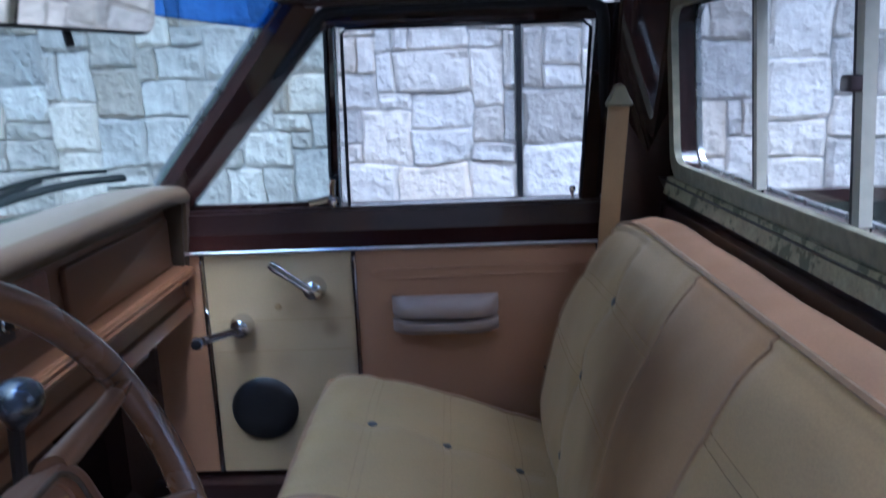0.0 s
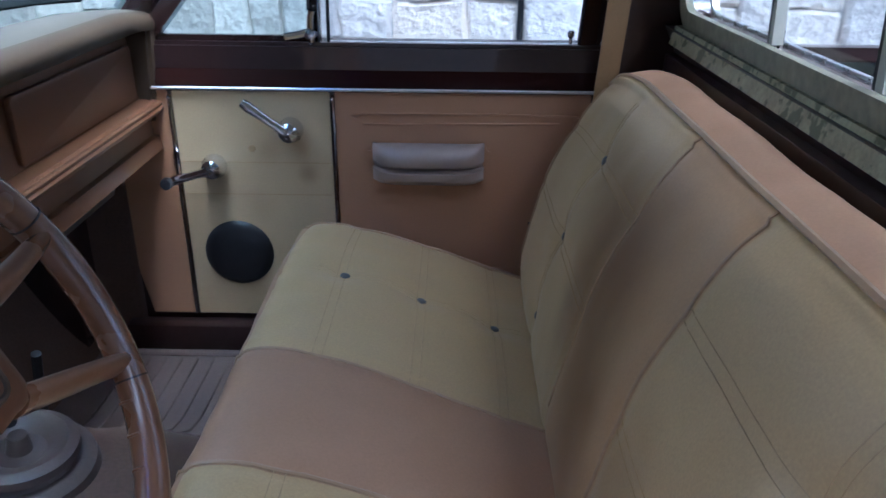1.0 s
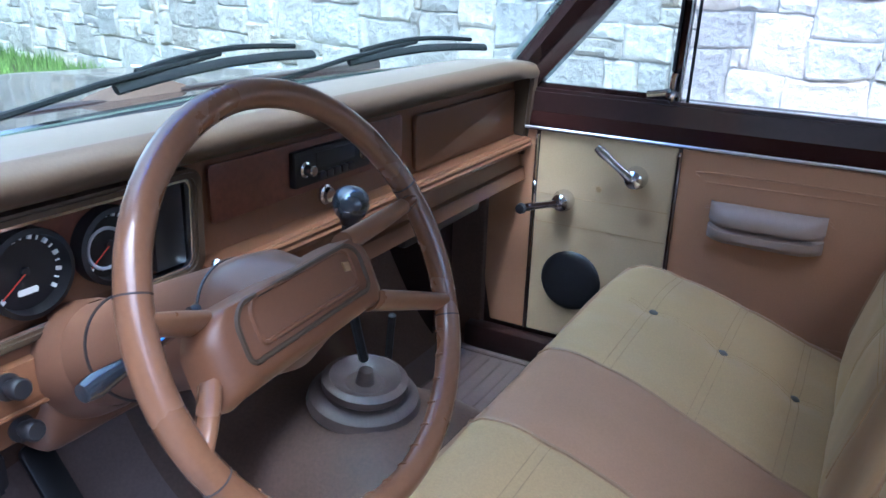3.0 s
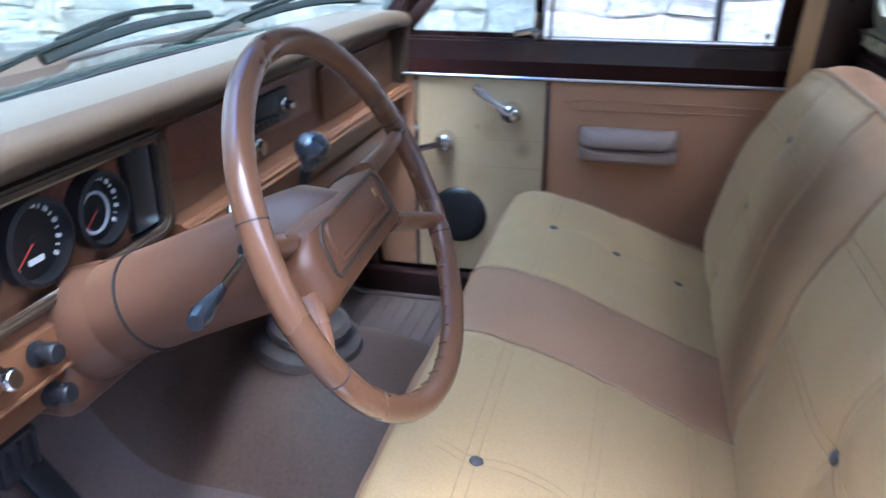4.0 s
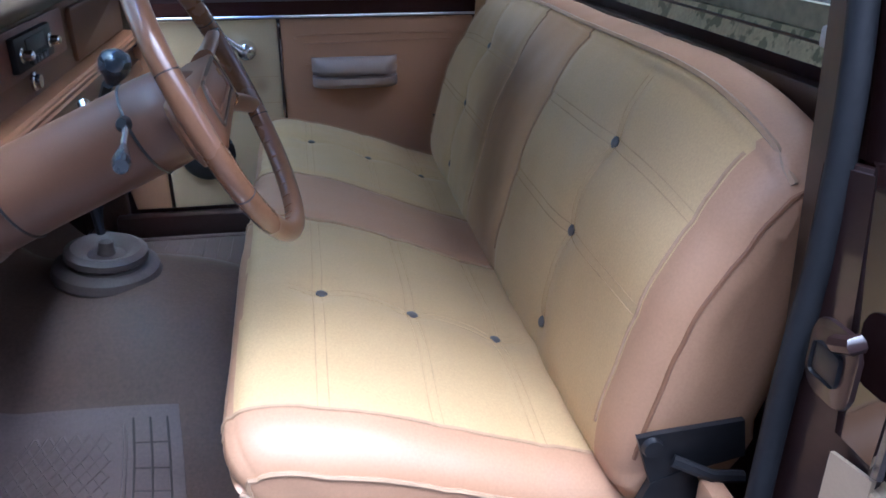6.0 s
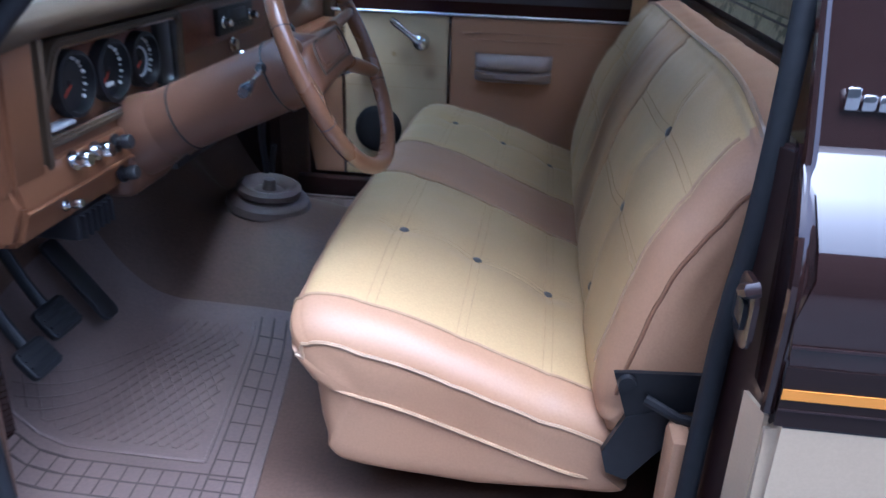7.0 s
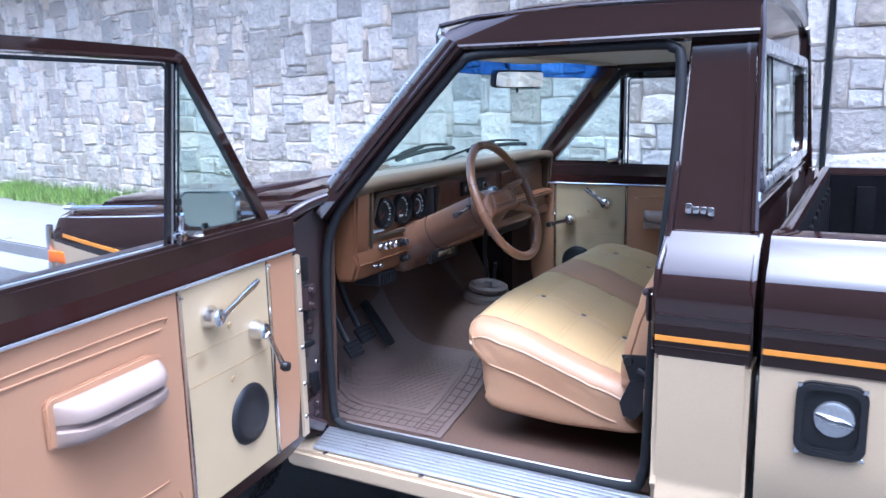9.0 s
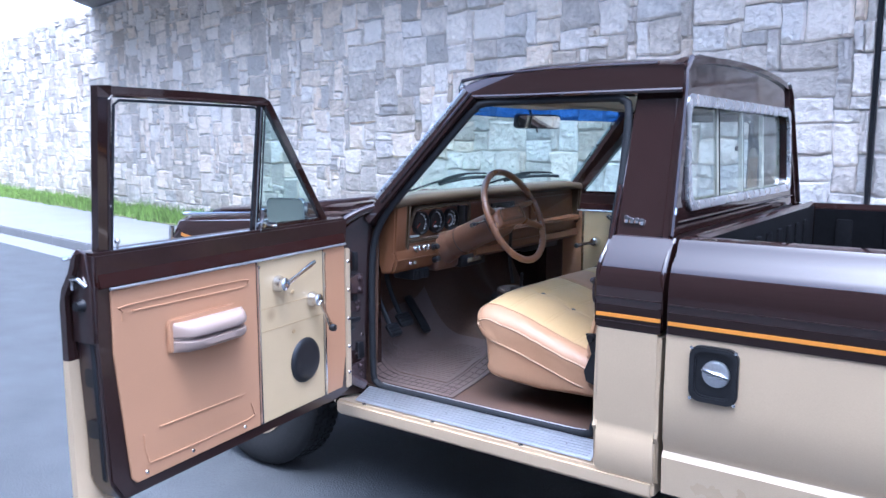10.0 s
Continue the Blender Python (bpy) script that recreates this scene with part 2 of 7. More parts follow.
GRASS = material("grass_blades", (0.22, 0.33, 0.075), 0.7, vary=0.45, scale=3, fine=30, bump=0, random_from="island")
SOIL = material("verge_soil", (0.13, 0.14, 0.05), 0.95, vary=0.3, scale=3, fine=40, bump=0.4, depth=0.02)


# ---------------------------------------------------------------- mesh helpers
def link_mesh(name, me, mats, smooth):
    for m in mats if isinstance(mats, (list, tuple)) else [mats]:
        me.materials.append(m)
    if smooth:
        me.polygons.foreach_set("use_smooth", [True] * len(me.polygons))
        me.set_sharp_from_angle(angle=radians(smooth))
    return new(name, me)


def part(name, bm, mats, parent=None, label="", smooth=40):
    """One mesh object, under a thing or a part of it."""
    bmesh.ops.recalc_face_normals(bm, faces=bm.faces)
    me = bpy.data.meshes.new(name)
    bm.to_mesh(me)
    bm.free()
    ob = link_mesh(name, me, mats, smooth)
    if parent:
        ob.parent = parent
    if label:
        tagged(ob, label=label)
    return ob


def poly(bm, pts, vec):
    """A flat outline pushed along vec into a solid."""
    v = Vector(vec)
    a = [bm.verts.new(Vector(p)) for p in pts]
    b = [bm.verts.new(Vector(p) + v) for p in pts]
    fs = [bm.faces.new(a), bm.faces.new(b[::-1])]
    n = len(pts)
    for i in range(n):
        fs.append(bm.faces.new((a[i], b[i], b[(i + 1) % n], a[(i + 1) % n])))
    return fs


def box(bm, x0, x1, y0, y1, z0, z1, bevel=0.0, seg=2):
    start = set(bm.edges)
    poly(bm, [(x0, y0, z0), (x1, y0, z0), (x1, y1, z0), (x0, y1, z0)], (0, 0, z1 - z0))
    if bevel:
        bmesh.ops.bevel(bm, geom=[e for e in bm.edges if e not in start], offset=bevel, segments=seg, affect="EDGES", profile=0.5)
    return bm


def outline(pts, ax, at, vec, bevel=0.0, bm=None):
    """A solid from a 2D outline in the plane across axis ax."""
    bm = bm or bmesh.new()
    put = {"x": lambda a, b: (at, a, b), "y": lambda a, b: (a, at, b), "z": lambda a, b: (a, b, at)}[ax]
    start = set(bm.edges)
    poly(bm, [put(*p) for p in pts], vec)
    if bevel:
        bmesh.ops.bevel(bm, geom=[e for e in bm.edges if e not in start], offset=bevel, segments=2, affect="EDGES", profile=0.5)
    return bm


def round_rect(a0, a1, b0, b1, r, n=5):
    out = []
    for ca, cb, s in ((a1 - r, b1 - r, 0), (a0 + r, b1 - r, 90), (a0 + r, b0 + r, 180), (a1 - r, b0 + r, 270)):
        for i in range(n + 1):
            t = radians(s + 90 * i / n)
            out.append((ca + r * math.cos(t), cb + r * math.sin(t)))
    return out


def ring(bm, outer, inner, put, vec):
    """A frame between two outlines of equal count."""
    v = Vector(vec)
    lay = [[bm.verts.new(Vector(put(*p)) + k * v) for p in pts] for pts in (outer, inner) for k in (0, 1)]
    o0, o1, i0, i1 = lay
    n = len(outer)
    for i in range(n):
        j = (i + 1) % n
        for a, b in ((o0, i0), (i0, i1), (i1, o1), (o1, o0)):
            bm.faces.new((a[i], a[j], b[j], b[i]))
    return bm


def tube(path, r, bm=None, closed=False, sides=8, flat=1.0):
    """A rod along a path; r may be one radius or one for each point."""
    bm = bm or bmesh.new()
    pts = [Vector(p) for p in path]
    n = len(pts)
    rows, up = [], None
    for i, p in enumerate(pts):
        a = pts[i - 1] if (i or closed) else p
        b = pts[(i + 1) % n] if (i < n - 1 or closed) else p
        d = (b - a).normalized()
        if up is None:
            up = d.orthogonal().normalized()
        up = (up - d * up.dot(d)).normalized()
        side = d.cross(up)
        q = r[i] if isinstance(r, (list, tuple)) else r
        rows.append([bm.verts.new(p + q * (math.cos(2 * math.pi * k / sides) * up + flat * math.sin(2 * math.pi * k / sides) * side)) for k in range(sides)])
    for i in range(n if closed else n - 1):
        a, b = rows[i], rows[(i + 1) % n]
        for k in range(sides):
            bm.faces.new((a[k], a[(k + 1) % sides], b[(k + 1) % sides], b[k]))
    if not closed:
        bm.faces.new(rows[0][::-1])
        bm.faces.new(rows[-1])
    return bm


def lathe(profile, at, axis, bm=None, sides=24):
    """Turn (radius, height) points round an axis through at."""
    bm = bm or bmesh.new()
    ax = Vector(axis).normalized()
    u = ax.orthogonal().normalized()
    w = ax.cross(u)
    o = Vector(at)
    rows = []
    for r, h in profile:
        if r < 1e-5:
            rows.append([bm.verts.new(o + h * ax)])
        else:
            rows.append([bm.verts.new(o + h * ax + r * (math.cos(2 * math.pi * k / sides) * u + math.sin(2 * math.pi * k / sides) * w)) for k in range(sides)])
    for a, b in zip(rows, rows[1:]):
        for k in range(sides):
            j = (k + 1) % sides
            if len(a) == 1 and len(b) > 1:
                bm.faces.new((a[0], b[j], b[k]))
            elif len(b) == 1 and len(a) > 1:
                bm.faces.new((a[k], a[j], b[0]))
            elif len(a) > 1:
                bm.faces.new((a[k], a[j], b[j], b[k]))
    return bm


def smooth_line(pts, n=4, closed=False):
    """Catmull-Rom through the points."""
    p = [Vector(q) for q in pts]
    m = len(p)
    out = []
    for i in range(m if closed else m - 1):
        a, b, c, d = (p[(i + k) % m] if closed else p[min(max(i + k, 0), m - 1)] for k in (-1, 0, 1, 2))
        for j in range(n):
            t = j / n
            out.append(0.5 * (2 * b + (c - a) * t + (2 * a - 5 * b + 4 * c - d) * t * t + (3 * b - a - 3 * c + d) * t ** 3))
    if not closed:
        out.append(p[-1])
    return out


def sheet(f, nu, nv, thick, bm=None):
    """A curved panel f(u, v) with a thickness vector."""
    bm = bm or bmesh.new()
    t = Vector(thick)
    g = [[[bm.verts.new(Vector(f(i / nu, j / nv)) + k * t) for j in range(nv + 1)] for i in range(nu + 1)] for k in (0, 1)]
    for i in range(nu):
        for j in range(nv):
            for k in (0, 1):
                q = g[k]
                bm.faces.new((q[i][j], q[i + 1][j], q[i + 1][j + 1], q[i][j + 1]))
    rim = [(i, 0) for i in range(nu)] + [(nu, j) for j in range(nv)] + [(i, nv) for i in range(nu, 0, -1)] + [(0, j) for j in range(nv, 0, -1)]
    for (a, b), (c, d) in zip(rim, rim[1:] + rim[:1]):
        bm.faces.new((g[0][a][b], g[0][c][d], g[1][c][d], g[1][a][b]))
    return bm


def mix(a, b, t):
    return a + (b - a) * t


def ease(a, b, x):
    t = min(1, max(0, (x - a) / (b - a)))
    return t * t * (3 - 2 * t)


YC = 0.944            # the truck's middle
def far(y):
    """The place on the other side of the truck."""
    return 2 * YC - y


# ================================================================ the ground
WALL_A = Vector((0.474, 4.93, 0))
WALL_D = Vector((-0.985, 0.172, 0)).normalized()      # along the wall, towards the truck's front
WALL_N = Vector((-WALL_D.y, WALL_D.x, 0))             # faces the road


def along(s, out, z):
    return WALL_A + WALL_D * s + WALL_N * out + Vector((0, 0, z))


bm = bmesh.new()
poly(bm, [(-600, -600, -0.3), (600, -600, -0.3), (600, 600, -0.3), (-600, 600, -0.3)], (0, 0, 0.3))
tagged(part("road", bm, ASPHALT), "grey asphalt road with fine worn grain", "road", kind="structure")

# pavement: kerb parallel to the truck, sloping away from the wall
KERB = [(-60, 9.6), (-11.2, 3.72), (-6.4, 3.10), (0, 2.72), (12, 2.3)]
BACK = [along(62, 0.0, 0), along(13, 0.0, 0), along(7, 0.0, 0), along(0.4, 0.0, 0), along(-12, 0.0, 0)]
bm = bmesh.new()
for (a, b), (c, d) in zip(zip(KERB, BACK), list(zip(KERB, BACK))[1:]):
    poly(bm, [(a[0], a[1] + 0.16, 0), (c[0], c[1] + 0.16, 0), (d.x, d.y, 0), (b.x, b.y, 0)], (0, 0, 0.13))
pavement = tagged(part("pavement", bm, CONCRETE), "pale grey concrete pavement beside the stone wall", "pavement", kind="structure")
for a, c in zip(KERB, KERB[1:]):
    A, C = Vector((*a, 0)), Vector((*c, 0))
    n = max(1, int((C - A).length / 1.2))
    d = (C - A) / n
    s = Vector((0, 1, 0)) * 0.157
    for i in range(n):
        p, q = A + d * i + d * 0.004, A + d * (i + 1) - d * 0.004
        bm = bmesh.new()
        poly(bm, [p, q, q + s, p + s], (0, 0, 0.135))
        bmesh.ops.bevel(bm, geom=[e for e in bm.edges if all(v.co.z > 0.1 for v in e.verts)], offset=0.015, segments=2, affect="EDGES")
        part("kerb_stone", bm, CONCRETE, pavement)
# the gutter, a flat concrete strip 4 mm over the road
bm = bmesh.new()
for a, c in zip(KERB, KERB[1:]):
    poly(bm, [(a[0], a[1] - 0.42, -0.05), (c[0], c[1] - 0.42, -0.05), (c[0], c[1], -0.05), (a[0], a[1], -0.05)], (0, 0, 0.054))
tagged(part("gutter", bm, CONCRETE), "pale concrete gutter strip along the kerb", "gutter", kind="structure")

# underside of the road deck over the pavement, and an unseen plain wall added on the far side of the road to block low
# sky and darken reflections
bm = bmesh.new()
poly(bm, [(-14.5, 6.0, 4.56), (16.0, 0.8, 4.56), (16.0, 9.0, 4.56), (-17.5, 10.0, 4.56)], (0, 0, 0.5))
tagged(part("bridge_deck", bm, CONCRETE), "grey concrete bridge deck over the pavement", "bridge deck", kind="structure")
bm = bmesh.new()
poly(bm, [(18, -13.0, -0.1), (-4, -13.0, -0.1), (-38, 6.0, -0.1), (-38.2, 5.6, -0.1), (-4.1, -13.4, -0.1), (18, -13.4, -0.1)], (0, 0, 12.6))
tagged(part("wall_opposite", bm, DARKWALL), "unseen beige-grey wall added across the road to block sky and fill reflections", "wall", kind="structure")

# hazy bright sky beyond the end of the road
haze = bpy.data.materials.new("haze")
haze.use_nodes = True
haze.node_tree.nodes.remove(haze.node_tree.nodes["Principled BSDF"])
em = haze.node_tree.nodes.new("ShaderNodeEmission")
em.inputs["Color"].default_value, em.inputs["Strength"].default_value = (0.95, 0.97, 1.0, 1), 0.75
haze.node_tree.links.new(em.outputs[0], haze.node_tree.nodes["Material Output"].inputs[0])
bm = bmesh.new()
box(bm, -121, -120, 20, 110, -1, 60)
tagged(part("backdrop", bm, haze), "bright white haze beyond the road", "backdrop", kind="structure")

# verge
bm = bmesh.new()
rnd = random.Random(4)
for i in range(60):
    s0, s1 = 4 + i, 5 + i
    poly(bm, [along(s0, 0.0, 0.1), along(s1, 0.0, 0.1), along(s1, 1.15 + 0.2 * noise.noise((s1, 0, 0)), 0.1), along(s0, 1.15 + 0.2 * noise.noise((s0, 0, 0)), 0.1)], (0, 0, 0.036))
tagged(part("verge", bm, SOIL), "strip of soil under the grass at the wall's foot", "verge", kind="structure")
verts, faces = [], []
for i in range(16000):
    s = 4 + 44 * rnd.random() ** 1.4
    w = 1.15 + 0.2 * noise.noise((s, 0, 0))
    p = along(s, w * rnd.random(), 0.13)
    clump = 0.5 + 0.5 * noise.noise((s * 1.3, p.y * 1.3, 0))
    h = (0.06 + 0.16 * rnd.random()) * (0.5 + clump)
    a = rnd.random() * 6.28
    dx, dy = 0.012 * math.cos(a), 0.012 * math.sin(a)
    lean = (rnd.uniform(-0.06, 0.06), rnd.uniform(-0.06, 0.06))
    n = len(verts)
    verts += [(p.x - dx, p.y - dy, p.z), (p.x + dx, p.y + dy, p.z), (p.x + lean[0] * 0.5 + dx * 0.6, p.y + lean[1] * 0.5, p.z + h * 0.6), (p.x + lean[0], p.y + lean[1], p.z + h)]
    faces += [(n, n + 1, n + 2), (n, n + 2, n + 3)]
me = bpy.data.meshes.new("grass")
me.from_pydata(verts, [], faces)
tagged(link_mesh("grass", me, GRASS, 0), "bright green grass at the foot of the wall", "grass", kind="stuff")

# ================================================================ the pickup truck
truck = tagged(new("pickup_truck"), "two-tone brown and tan pickup truck with its door open", "pickup truck")
SIDE = -0.05

# ---------------------------------------------------------------- body shell
def side_y(z):
    """Outer face of the cab's side: upright below the shoulder, leaning in above."""
    if z < 1.10:
        return SIDE
    if z < 1.20:
        return SIDE + 0.10 * ease(1.08, 1.20, z)
    return 0.05 + 0.33 * (z - 1.20)


def mirror_y(pts):
    return [(x, far(y), z) for x, y, z in pts]


def both(name, pts, vec, mats, label="", bevel=0.0, smooth=40):
    """The same solid on the driver's and the passenger's side."""
    for k in (0, 1):
        b = bmesh.new()
        poly(b, mirror_y(pts) if k else pts, (vec[0], -vec[1] if k else vec[1], vec[2]))
        if bevel:
            bmesh.ops.bevel(b, geom=list(b.edges), offset=bevel, segments=2, affect="EDGES")
        part(name, b, mats, truck, label, smooth)


# lower corner of the cab behind the door
def corner_panel(flip):
    xa, xb = 0.375, 0.588
    prof = [(SIDE + 0.012, 0.44), (SIDE, 0.47), (SIDE - 0.004, 0.585), (SIDE + 0.006, 0.60), (SIDE + 0.004, 0.62), (SIDE, 0.70), (SIDE - 0.002, 0.925)]
    up = [(SIDE - 0.002, 0.925), (SIDE, 1.05), (SIDE + 0.002, 1.095), (SIDE + 0.016, 1.125), (SIDE + 0.055, 1.168), (SIDE + 0.075, 1.192), (SIDE + 0.085, 1.204), (SIDE + 0.10, 1.206)]
    g = (lambda y: far(y)) if flip else (lambda y: y)
    for nm, pr, mt in (("lower_corner_panel", prof, TAN), ("upper_corner_panel", up, BROWN)):
        b = bmesh.new()
        pts = [(xa, g(y), z) for y, z in pr] + [(xa, g(SIDE + 0.11), pr[-1][1]), (xa, g(SIDE + 0.11), pr[0][1])]
        poly(b, pts, (xb - xa, 0, 0))
        bmesh.ops.bevel(b, geom=[e for e in b.edges if abs(e.verts[0].co.x - e.verts[1].co.x) < 1e-4 and min(v.co.y if not flip else far(v.co.y) for v in e.verts) < SIDE + 0.1], offset=0.012, segments=3, affect="EDGES")
        part(nm, b, mt, truck)


corner_panel(False)
corner_panel(True)


def stripes(x0, x1, flip):
    y = SIDE - 0.0035
    for nm, z0, z1, mt, k in (("dark_stripe", 0.928, 1.0, BLACKSTRIPE, 0.0), ("orange_stripe", 0.962, 0.974, ORANGE, 0.0015), ("dark_pinstripe", 1.022, 1.025, ORANGE, 0.0005), ("dark_pinstripe", 0.948, 0.950, ORANGE, 0.0016)):
        b = bmesh.new()
        yy = y - k
        box(b, x0, x1, yy if not flip else far(yy) - 0.003, yy + 0.003 if not flip else far(yy), z0, z1)
        part(nm, b, mt if nm != "dark_pinstripe" else JAMB, truck)


stripes(0.378, 0.585, False)
stripes(0.378, 0.585, True)

# B pillars above the shoulder
both("rear_pillar", [(0.385, side_y(1.2), 1.195), (0.566, side_y(1.2), 1.195), (0.542, side_y(1.665), 1.665), (0.385, side_y(1.665), 1.665)], (0, 0.07, 0), BROWN, "dark brown painted rear cab pillar", 0.006)
both("pillar_seam", [(0.535, side_y(1.21) - 0.003, 1.21), (0.541, side_y(1.21) - 0.003, 1.21), (0.522, side_y(1.66) - 0.003, 1.66), (0.516, side_y(1.66) - 0.003, 1.66)], (0, 0.01, 0), BROWN)
# sill and rocker
both("rocker_panel", [(-0.76, SIDE, 0.40), (0.58, SIDE, 0.40), (0.58, SIDE, 0.462), (-0.76, SIDE, 0.462)], (0, 0.12, 0), TAN, "tan painted sill below the door", 0.012)
both("sill_plate", [(-0.67, -0.028, 0.466), (0.36, -0.028, 0.466), (0.36, 0.062, 0.500), (-0.67, 0.062, 0.500)], (0, 0, 0.006), ALU, "ribbed aluminium sill plate", 0.002)
for i in range(7):
    y = -0.018 + i * 0.0115
    bm = bmesh.new()
    tube([(-0.66, y, 0.4765 + (y + 0.028) * 0.378), (0.35, y, 0.4765 + (y + 0.028) * 0.378)], 0.0022, bm, sides=5)
    part("sill_rib", bm, ALU, truck)
for x in (-0.5, -0.25, 0.0, 0.25):
    part("sill_screw", lathe([(0.0, 0.004), (0.005, 0.003), (0.006, 0)], (x, 0.02, 0.489), (0, -0.35, 1), sides=10), CHROME, truck)
for x, y in ((-0.28, -0.046), (0.1, -0.046), (-0.62, -0.046)):
    part("drain_plug", lathe([(0.0, 0.003), (0.008, 0.002), (0.009, 0)], (x, SIDE + 0.02, 0.462), (0, 0, 1), sides=10), RUBBER, truck)

# jamb behind the opening, and hinge pillar before it
both("lock_pillar_jamb", [(0.35, 0.085, 0.47), (0.378, -0.03, 0.47), (0.378, -0.03, 1.08), (0.382, 0.045, 1.20), (0.352, 0.105, 1.20)], (0.02, 0.0, 0), JAMB, "glossy brown door jamb", 0.004)
both("hinge_pillar_jamb", [(-0.70, 0.075, 0.47), (-0.745, -0.035, 0.47), (-0.745, -0.035, 1.14), (-0.66, 0.02, 1.21), (-0.66, 0.085, 1.21)], (-0.03, 0, 0), JAMB, "brown painted hinge pillar", 0.004)
for z0, z1, lab in ((0.575, 0.66, "lower door hinge"), (0.985, 1.07, "upper door hinge")):
    for flip in (0, 1):
        bm = bmesh.new()
        box(bm, -0.742, -0.708, -0.02 if not flip else far(0.05), 0.05 if not flip else far(-0.02), z0, z1, 0.006)
        lathe([(0.0, 0), (0.012, 0), (0.012, z1 - z0 + 0.02), (0, z1 - z0 + 0.02)], (-0.70, -0.03 if not flip else far(-0.03), z0 - 0.01), (0, 0, 1), bm, 12)
        h = part("door_hinge", bm, JAMB, truck, lab)
        for zz in (z0 + 0.02, z1 - 0.02):
            part("hinge_bolt", lathe([(0.0, 0.009), (0.007, 0.008), (0.008, 0)], (-0.707, 0.025 if not flip else far(0.025), zz), (1, 0, 0), sides=6), JAMB, h)
bm = bmesh.new()
box(bm, -0.706, -0.700, 0.005, 0.035, 0.86, 0.95, 0.002)
part("jamb_recess", bm, BLACK, truck)
bm = bmesh.new()
tube([(-0.70, 0.0, 0.755), (-0.68, -0.06, 0.752), (-0.66, -0.12, 0.75)], 0.006, bm)
part("door_check_arm", bm, DARKMETAL, truck, "black door check strap")
for z in (0.72, 0.82, 0.92):
    part("jamb_bolt", lathe([(0.0, 0.006), (0.006, 0.005), (0.008, 0)], (-0.70, 0.05, z), (1, -0.3, 0), sides=8), CHROME, truck)
# brackets, bolts and gaps of the driver's hinge pillar
for z0, z1, d in ((0.888, 0.978, 0.016), (0.535, 0.615, 0.014), (0.812, 0.876, 0.004)):
    bm = bmesh.new()
    poly(bm, [(-0.700, 0.052, z0), (-0.700, 0.052, z1), (-0.708, -0.015, z1 - 0.012), (-0.722, -0.062, z1 - 0.03), (-0.722, -0.062, z0 + 0.03), (-0.708, -0.015, z0 + 0.012)], (d, 0, 0))
    bmesh.ops.bevel(bm, geom=list(bm.edges), offset=0.003, segments=2, affect="EDGES")
    br = part("hinge_bracket", bm, HINGE, truck, "worn dark brown hinge bracket")
    for y, zz in ((0.028, z0 + 0.022), (0.028, z1 - 0.022), (-0.02, (z0 + z1) / 2)):
        part("bolt", lathe([(0, 0.011), (0.007, 0.010), (0.009, 0.004), (0.013, 0.003), (0.014, 0)], (-0.702 + d + (-0.008 if y < 0 else 0), y, zz), (1, -0.15, 0), sides=12), HINGE, br)
    if d > 0.01:
        part("knuckle", lathe([(0, 0), (0.013, 0), (0.013, z1 - z0 + 0.01), (0, z1 - z0 + 0.01)], (-0.694, -0.062, z0 - 0.005), (0, 0, 1), sides=14), HINGE, br)
# solid black blocks stand in for the shade inside the pillar's holes
for y0, y1, z0, z1 in ((0.008, 0.064, 0.984, 1.064), (-0.02, 0.058, 0.776, 0.797), (0.024, 0.072, 0.620, 0.692), (-0.05, -0.012, 0.70, 0.76)):
    bm = bmesh.new()
    box(bm, -0.735, -0.6965, y0, y1, z0, z1, 0.006)
    part("jamb_gap", bm, BLACK, truck)
part("lower_pillar_bracket", tube(smooth_line([(-0.715, -0.07, 0.60), (-0.705, -0.045, 0.575), (-0.69, -0.01, 0.545), (-0.672, 0.035, 0.515)], 4), 0.020, sides=8, flat=0.6), HINGE, truck, "worn bracket at the pillar's foot")
part("cowl_corner", tube(smooth_line([(-0.62, 0.055, 1.245), (-0.672, 0.02, 1.222), (-0.715, -0.025, 1.185), (-0.728, -0.04, 1.13)], 4), [0.016 + 0.0006 * k for k in range(13)], sides=10), BROWN, truck, "rounded glossy corner below the windshield pillar")
# striker and latch hole on the lock pillar
bm = bmesh.new()
outline(round_rect(-0.012, 0.055, 0.985, 1.065, 0.02), "x", 0.345, (0.006, 0, 0), 0.002, bm)
part("striker_plate", bm, JAMB, truck, "worn brown striker recess")
bm = bmesh.new()
tube([(0.350, -0.004, 1.062), (0.341, -0.004, 1.060), (0.340, 0.014, 1.052), (0.350, 0.016, 1.046)], 0.009, bm)
part("door_striker", bm, JAMB, truck, "worn steel door striker")
bm = bmesh.new()
box(bm, 0.341, 0.346, 0.005, 0.045, 1.005, 1.04, 0.006)
part("latch_hole", bm, BLACK, truck)

for flip in (0, 1):
    g = (lambda y: far(y)) if flip else (lambda y: y)
    bm = bmesh.new()
    poly(bm, [(0.3735, g(-0.033), 0.472), (0.3735, g(-0.033), 0.926), (0.3625, g(0.014), 0.926), (0.3625, g(0.014), 0.472)], (0.005, 0, 0))
    part("jamb_edge", bm, TAN, truck, "tan painted outer edge of the door jamb")
    part("jamb_lip", tube(smooth_line([(0.374, g(-0.036), 0.935), (0.373, g(-0.038), 1.06), (0.374, g(-0.022), 1.125), (0.380, g(0.022), 1.178), (0.383, g(0.040), 1.215), (0.383, g(0.098), 1.36)], 4), 0.0075, sides=8), BROWN, truck, "rolled glossy edge of the door opening")

